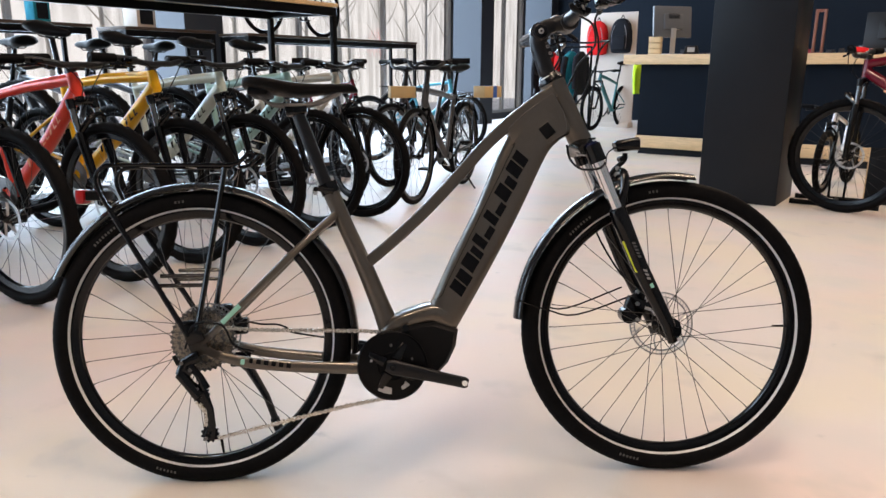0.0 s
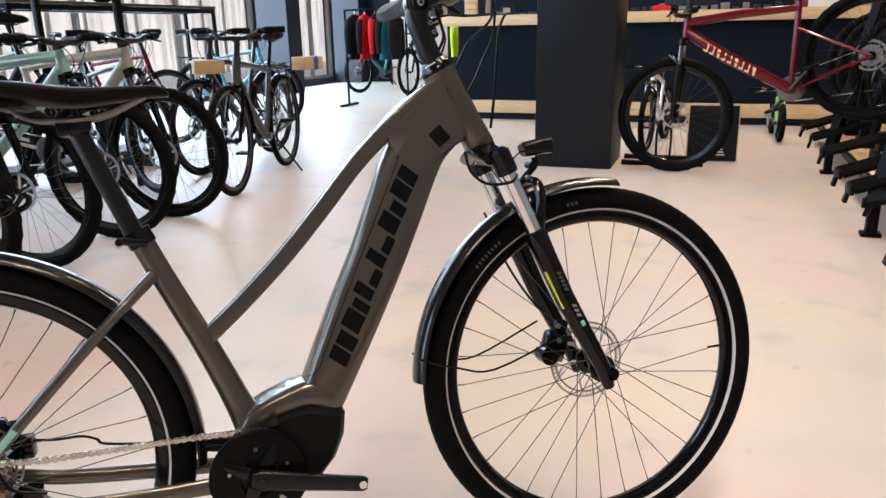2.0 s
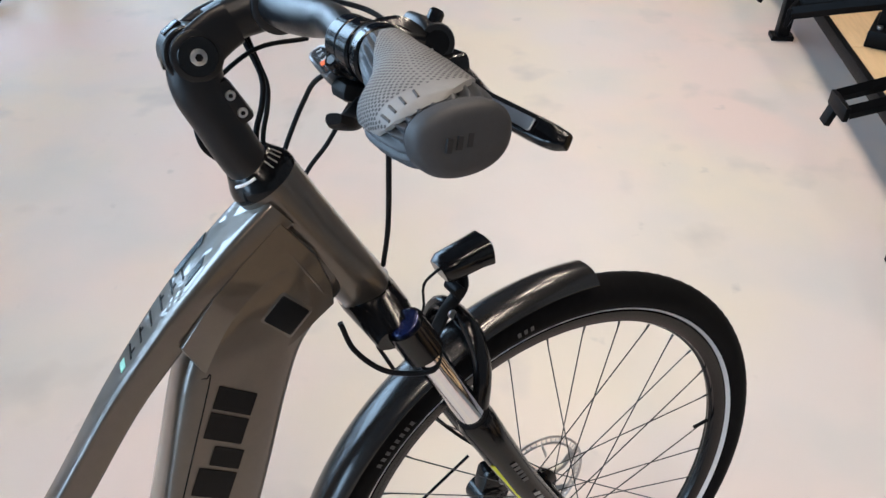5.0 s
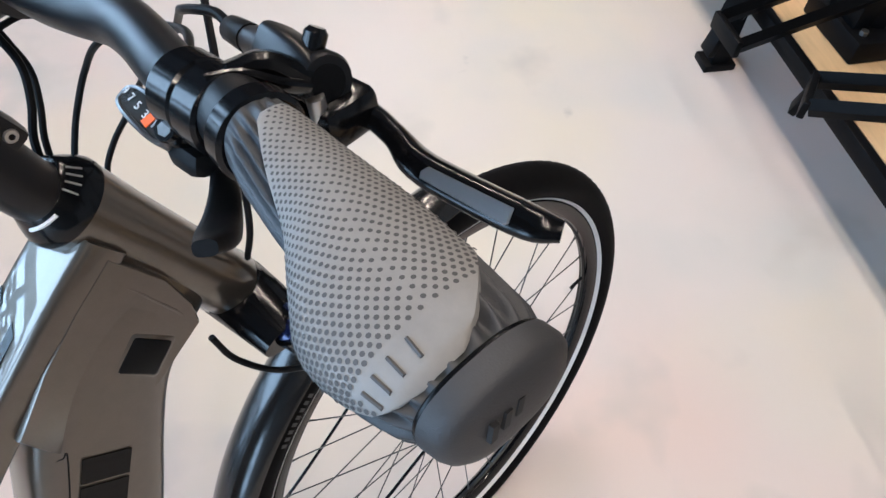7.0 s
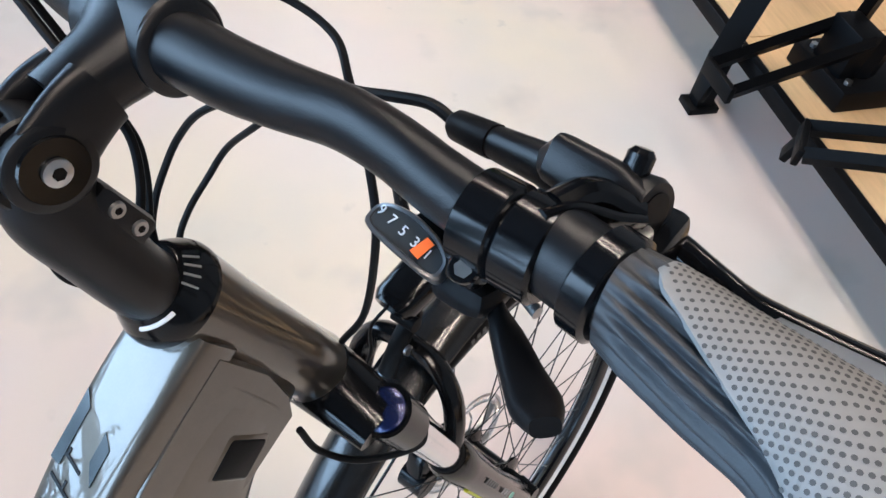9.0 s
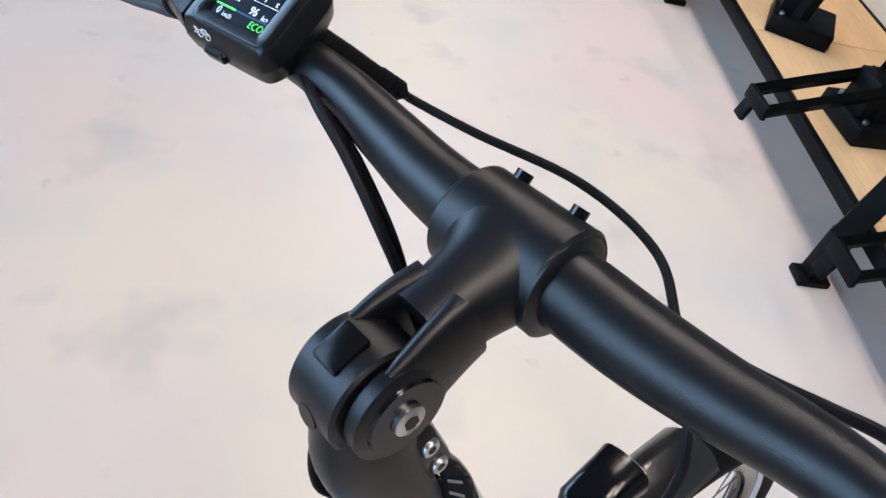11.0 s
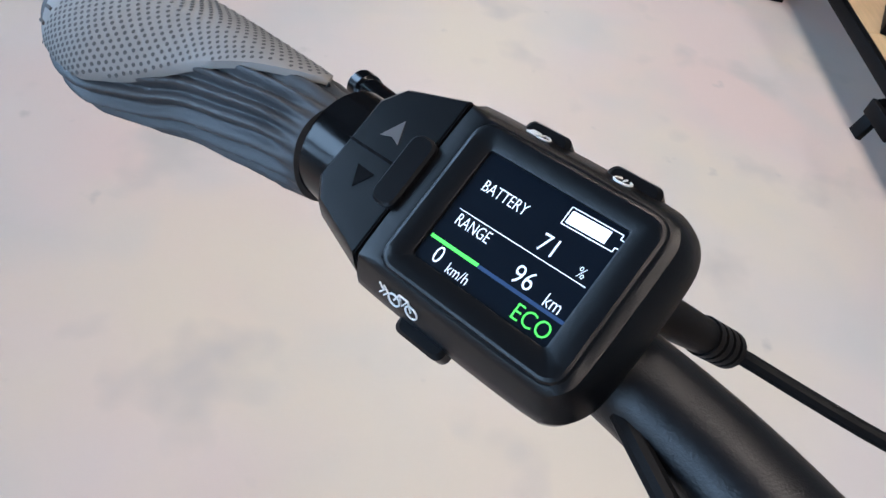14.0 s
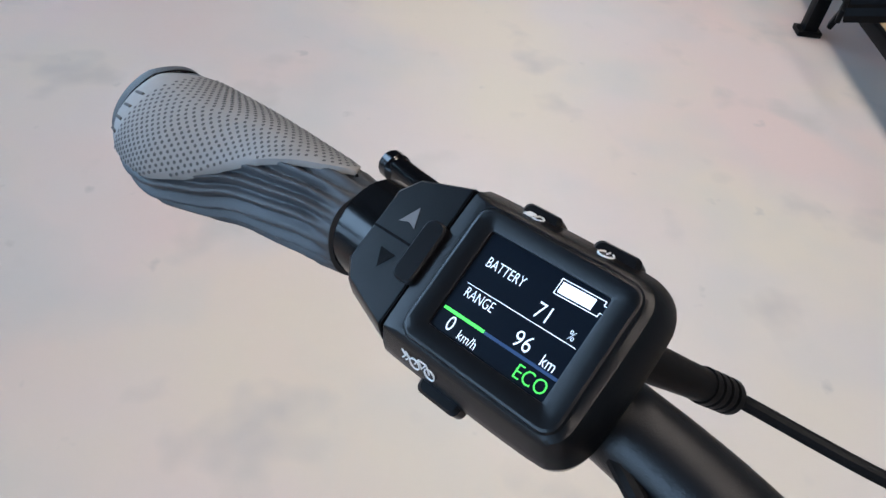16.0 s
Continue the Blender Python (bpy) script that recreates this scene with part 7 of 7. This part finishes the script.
# display on the left half of the bar
DC, DX, DY = Vector((0.8511, 0.1644, 1.1338)), Vector((0.177, -0.9839, -0.0234)).normalized(), Vector((0.7973, 0.1294, 0.5895))
DY = (DY - DX * DY.dot(DX)).normalized()
DZ = DX.cross(DY)
DM = Matrix.Translation(DC) @ Matrix((DX, DY, DZ)).transposed().to_4x4()
disp = new("display")
disp.parent = cock
tagged(disp, "black handlebar display showing battery and range")
DISP = mat("display_shell", (0.0018, 0.002, 0.0026), 0.29, var=0.1, scale=60, bump=0.12, bscale=3500, spec=0.32)


def rpoly(x0, x1, y0, y1, r, k=5):
    out = []
    for cx, cy, a in ((x1 - r, y1 - r, 0), (x0 + r, y1 - r, 90), (x0 + r, y0 + r, 180), (x1 - r, y0 + r, 270)):
        out += [(cx + r * math.cos(radians(a + 90 * i / k)), cy + r * math.sin(radians(a + 90 * i / k))) for i in range(k + 1)]
    return [(x / 1000, y / 1000) for x, y in out]


def cpoly(x0, x1, y0, y1, c):
    """The case's outline: square against the buttons, its free corners cut and softened."""
    p = [(x1, y1 - c * 1.25), (x1 - c * 0.16, y1 - c * 0.62), (x1 - c * 0.55, y1 - c * 0.2), (x1 - c * 1.2, y1), (x0 + 1, y1 - 0.2), (x0, y1 - 1.2), (x0, y0 + 1.2), (x0 + 1, y0 + 0.2), (x1 - c * 1.1, y0), (x1 - c * 0.55, y0 + c * 0.2), (x1 - c * 0.2, y0 + c * 0.62), (x1 - 0.3, y0 + c * 1.2)]
    for _ in range(2):
        p = [q for (a, b), (u, v) in zip(p, p[1:] + p[:1]) for q in ((a * 0.75 + u * 0.25, b * 0.75 + v * 0.25), (a * 0.25 + u * 0.75, b * 0.25 + v * 0.75))]
    return [(x / 1000, y / 1000) for x, y in p]


def levels(rows):
    return G().rings([[DM @ Vector((x, y, z / 1000)) for x, y in poly] for poly, z in rows])


body = levels([(cpoly(-28, 23, -21.5, 18, 7), -24), (cpoly(-30, 28.5, -26.8, 22.5, 9), -17), (cpoly(-30.5, 31.2, -26.4, 25.6, 10), -8.5), (cpoly(-30.5, 30.6, -25.2, 25.2, 9.5), -6), (cpoly(-29.8, 27.8, -22.0, 22.2, 6), -0.9), (cpoly(-29.4, 27.0, -21.3, 21.5, 5.6), 0.1), (cpoly(-25.2, 25.2, -20.2, 20.4, 5), 0.9), (cpoly(-23.8, 24.0, -19.0, 19.2, 4.4), 0.9), (cpoly(-23.4, 23.6, -18.6, 18.8, 4.2), -1.2)])
bpart("case", body, DISP, disp, "matt black plastic case", 24)
rim = G()
m_ = [[DM @ Vector((x, y, z / 1000)) for x, y in poly] for poly, z in ((rpoly(-24.6, 24.8, -19.8, 20.0, 4.5), 0.5), (rpoly(-23.9, 24.1, -19.2, 19.4, 4.2), 1.5), (rpoly(-23.2, 23.4, -18.6, 18.8, 3.8), 1.75), (rpoly(-21.6, 21.8, -17.2, 17.4, 3.0), 1.7), (rpoly(-18.6, 18.1, -14.3, 14.8, 1.2), 1.15), (rpoly(-18.1, 17.6, -13.8, 14.3, 0.9), 0.9), (rpoly(-18.0, 17.5, -13.7, 14.2, 0.8), -0.5))]
bpart("bezel", rim.rings(m_, caps=False), DISP, disp, "raised black screen surround", 20)
scr = mat("screen_glass", (0.0025, 0.005, 0.010), 0.28, spec=0.22)
bpart("screen", levels([(rpoly(-18.05, 17.55, -13.75, 14.25, 0.8), -0.6), (rpoly(-18.05, 17.55, -13.75, 14.25, 0.8), 0.05)]), scr, disp, "dark colour screen", 30)
# button head
kb = levels([([(-0.0300, -0.0230), (-0.0300, 0.0195), (-0.044, 0.016), (-0.047, 0.011), (-0.047, -0.013), (-0.044, -0.019)], -22), ([(-0.0302, -0.0258), (-0.0302, 0.022), (-0.046, 0.0178), (-0.0505, 0.012), (-0.0505, -0.0145), (-0.047, -0.0205)], -14), ([(-0.0302, -0.0240), (-0.0302, 0.0225), (-0.046, 0.018), (-0.0515, 0.012), (-0.0515, -0.013), (-0.047, -0.0188)], -5), ([(-0.0302, -0.0218), (-0.0302, 0.0218), (-0.0462, 0.0170), (-0.0506, 0.0115), (-0.0510, -0.0115), (-0.047, -0.0165)], -0.2), ([(-0.0304, -0.0211), (-0.0304, 0.0211), (-0.0456, 0.0164), (-0.0498, 0.011), (-0.0502, -0.011), (-0.0463, -0.0158)], 0.6)])
bpart("button_head", kb, DISP, disp, "matt black button block", 30)
DKEY = mat("display_key", (0.004, 0.0042, 0.005), 0.3, var=0.1, scale=50, spec=0.2)
bpart("key_gap", levels([(rpoly(-50.5, -36, -0.4, 0.3, 0.2), 0.2), (rpoly(-50.5, -36, -0.4, 0.3, 0.2), 0.68)]), DECAL_BLACK, disp)
bpart("select_key", levels([(rpoly(-35.6, -28.6, -9.2, 9.2, 2.6), -1.0), (rpoly(-35.6, -28.6, -9.2, 9.2, 2.6), 1.6), (rpoly(-35.0, -29.2, -8.6, 8.6, 2.2), 2.2)]), DKEY, disp, "black oblong key")
bpart("side_key", levels([(rpoly(-16, -2, -29.2, -22, 2), -13), (rpoly(-16, -2, -29.2, -22, 2), -9), (rpoly(-15, -3, -28.4, -22, 2), -8)]), DKEY, disp)
bpart("side_key", levels([(rpoly(-18, -6, 22, 26.8, 2), -10), (rpoly(-18, -6, 22, 26.8, 2), -5), (rpoly(-17, -7, 22, 26.2, 2), -4)]), DKEY, disp)
bpart("side_key", levels([(rpoly(4, 17, 22, 26.8, 2), -10), (rpoly(4, 17, 22, 26.8, 2), -5), (rpoly(5, 16, 22, 26.2, 2), -4)]), DKEY, disp)
ICON = mat("icon_print", (0.72, 0.72, 0.70), 0.5)
ARROW = mat("arrow_foil", (0.45, 0.38, 0.35), 0.28, metal=1.0)
SEAM = DECAL_BLACK
bpart("seam", levels([(rpoly(-30.3, -29.8, -24, 24, 0.2), -6), (rpoly(-30.3, -29.8, -21, 21, 0.2), 0.4)]), SEAM, disp)


def dplate(polys, z, name, material, label="", thick=0.15):
    g = G()
    for poly in polys:
        g.plate([(x / 1000, y / 1000) for x, y in poly], thick / 1000, DM @ Matrix.Translation((0, 0, z / 1000)))
    return bpart(name, g, material, disp, label)


dplate([[(-44, 4.2), (-40.6, 10.0), (-38.3, 4.2), (-41.0, 5.2)]], 0.72, "up_arrow", ARROW, "shiny pale up arrow")
dplate([[(-43.8, -4.2), (-38.2, -4.4), (-41.2, -9.4)]], 0.72, "down_arrow", DECAL_BLACK, "dark down arrow")


def tilted(cx, cy, z, tilt_sign):
    return DM @ Matrix.Translation((cx / 1000, cy / 1000, z / 1000)) @ Matrix.Rotation(radians(tilt_sign * -57), 4, "X")


def strokes(m, lines, r, name, material, label):
    g = G()
    for ln_ in lines:
        g.tube([m @ Vector((x * 1.3 / 1000, y * 1.3 / 1000, 0)) for x, y in ln_], r * 1.25 / 1000, 5)
    return bpart(name, g, material, disp, label)


circ = [(1.55 * math.cos(radians(a)), 1.55 * math.sin(radians(a))) for a in range(-240, 61, 25)]
strokes(tilted(9, 23.3, -2.3, 1), [circ, [(0, 0.2), (0, 2.0)]], 0.22, "power_icon", ICON, "pale power symbol")
strokes(tilted(-12, 23.3, -2.3, 1), [[(0.3 + 1.5 * math.cos(radians(a)), 1.3 * math.sin(radians(a))) for a in range(-100, 101, 25)] + [(0.0, -1.3)], [(-0.6, 1.0), (-2.4, 1.0)], [(-0.6, 0.35), (-2.4, 0.35)], [(-0.6, -0.35), (-2.4, -0.35)], [(-0.6, -1.0), (-2.4, -1.0)]], 0.2, "lamp_icon", ICON, "pale lamp symbol")
w1 = [(1.3 * math.cos(radians(a)), 1.3 * math.sin(radians(a))) for a in range(0, 361, 30)]
strokes(tilted(-17, -23.6, -2.9, -1), [[(x + 0.0, y - 0.6) for x, y in w1], [(x + 4.0, y - 0.6) for x, y in w1], [(0, -0.6), (1.2, 1.5), (3.2, 1.5), (4, -0.6)], [(1.2, 1.5), (1.9, -0.6), (3.2, 1.5)], [(-3.4, 1.2), (-2.4, 0), (-3.4, -1.2)], [(-2.4, 1.2), (-1.4, 0), (-2.4, -1.2)]], 0.2, "walk_icon", ICON, "pale bicycle symbol")
# what the screen shows
LCD_WHITE = mat("lcd_white", (0.80, 0.90, 1.0), 0.5, emit=0.66)
LCD_GREEN = mat("lcd_green", (0.10, 0.85, 0.09), 0.5, emit=0.75)
LCD_DIM = mat("lcd_dim", (0.01, 0.035, 0.10), 0.5, emit=0.5)


def lcd(s, x, y, size, material, squeeze=1.0):
    o = part("screen_text", text_mesh(s, size / 1000, material, 0.00003, "screen_text", squeeze=squeeze, thin=0.010), material, disp, "lit screen text")
    o.matrix_local = DM @ Matrix.Translation((x / 1000, y / 1000, 0.00012))


lcd("BATTERY", -8.8, 7.0, 3.9, LCD_WHITE, 0.74)
lcd("71", 5.6, 3.3, 6.0, LCD_WHITE, 0.85)
lcd("%", 14.3, 2.3, 3.4, LCD_WHITE, 0.8)
lcd("RANGE", -10.4, -2.15, 3.9, LCD_WHITE, 0.72)
lcd("96", 5.3, -4.9, 6.0, LCD_WHITE, 0.88)
lcd("km", 13.4, -5.9, 4.2, LCD_WHITE, 0.80)
lcd("0", -13.1, -10.9, 5.6, LCD_WHITE, 0.85)
lcd("km/h", -6.9, -11.9, 3.6, LCD_WHITE, 0.82)
lcd("ECO", 12.0, -11.2, 5.2, LCD_GREEN, 0.88)
dplate([[(-15.9, 0.10), (16.6, 0.45), (16.6, 0.27), (-15.9, -0.08)][::-1]], 0.12, "screen_line", LCD_WHITE, "", 0.05)
dplate([[(-17.4, -8.4), (-4.4, -8.3), (-4.4, -7.5), (-17.4, -7.6)]], 0.12, "screen_bar", LCD_GREEN, "lit green bar", 0.05)
dplate([[(-4.3, -8.4), (17.4, -8.2), (17.4, -7.4), (-4.3, -7.6)]], 0.1, "screen_dim_bar", LCD_DIM, "", 0.05)
dplate([[(5.2, 9.3), (14.4, 9.6), (14.4, 12.5), (5.2, 12.2)]], 0.12, "battery_fill", LCD_WHITE, "lit battery symbol", 0.05)
frm = [(4.6, 8.7), (16.6, 9.1), (16.6, 10.1), (17.5, 10.1), (17.5, 12.0), (16.6, 12.0), (16.6, 13.1), (4.6, 12.8)]
edge = []
for (a, b), (c, d) in zip(frm, frm[1:] + frm[:1]):
    ex, ey = (0.1, 0.0) if abs(c - a) < abs(d - b) else (0.0, 0.1)
    edge.append([(a - ex, b - ey), (c - ex, d - ey), (c + ex, d + ey), (a + ex, b + ey)])
dplate(edge, 0.12, "battery_outline", LCD_WHITE, "", 0.05)
# plug and cables
PL = Vector((0.9215, 0.1415, 1.080))
P0 = Vector((0.8925, 0.1500, 1.1035))
dp = (PL - P0).normalized()
g = G().tube([P0 - dp * 0.026, P0, P0.lerp(PL, 0.6), PL], [0.0056, 0.0056, 0.0050, 0.0040], 18)
for i in range(4):
    q = P0.lerp(PL, 0.58 + 0.11 * i)
    bpart("plug_rib", G().tube([q - dp * 0.0013, q + dp * 0.0013], [0.0057, 0.0057], 18), BLACK_PLASTIC, disp)
bpart("plug", g, BLACK_PLASTIC, disp, "ribbed black cable plug")


def cable(pts, r=0.0024, label="thin black cable"):
    return bpart("cable", G().tube(smooth_path(pts, 8), r, 10), BLACK_PLASTIC, cock, label)


cable([PL, PL + dp * 0.010, (0.944, 0.106, 1.066), (0.966, 0.05, 1.058), (0.966, 0.0, 1.048), (0.948, -0.03, 1.035), (0.925, -0.062, 1.008), (0.916, -0.070, 0.97), (0.912, -0.055, 0.90), (0.914, -0.022, 0.842)], 0.0025)
cable([M0 + (M0 - M1) * 0.3, (0.9065, -0.124, 1.0815), (0.906, -0.105, 1.078), (0.911, -0.08, 1.068), (0.932, -0.03, 1.042), (0.944, 0.02, 1.005), (0.938, 0.057, 0.975), (0.934, 0.090, 0.946), (0.921, 0.104, 0.922), (0.901, 0.108, 0.903), (0.885, 0.106, 0.884), (0.872, 0.082, 0.866), (0.870, 0.035, 0.862)], 0.0025)
cable([rel(-0.150, 0.006, -0.028), (0.900, -0.10, 1.062), (0.925, -0.03, 1.036), (0.922, 0.02, 1.022), (0.908, 0.056, 1.005), (0.900, 0.080, 0.981), (0.889, 0.092, 0.957), (0.877, 0.099, 0.932), (0.864, 0.094, 0.908), (0.860, 0.070, 0.890), (0.866, 0.030, 0.882)], 0.0025)
cable([DM @ Vector((0.028, -0.012, -0.020)), (0.851, 0.112, 1.104), (0.849, 0.088, 1.092), (0.849, 0.064, 1.070), (0.855, 0.050, 1.040), (0.857, 0.044, 1.020), (0.849, 0.034, 1.002), (0.838, 0.027, 0.985), (0.832, 0.022, 0.964)], 0.0026)
cable([DM @ Vector((0.029, -0.008, -0.022)), (0.857, 0.110, 1.099), (0.855, 0.086, 1.087), (0.855, 0.062, 1.064), (0.859, 0.052, 1.034), (0.861, 0.047, 1.014), (0.854, 0.038, 0.997), (0.844, 0.030, 0.980), (0.838, 0.024, 0.962)], 0.0022)
cable([(0.86, -0.026, 0.80), (0.868, -0.03, 0.765), (0.89, -0.05, 0.742), (0.925, -0.075, 0.742), (0.94, -0.07, 0.755)], 0.0028)
cable([(0.815, 0.02, 0.955), (0.79, 0.024, 0.985), (0.80, 0.03, 1.02), (0.85, 0.03, 1.05), (0.90, 0.03, 1.05)], 0.002)
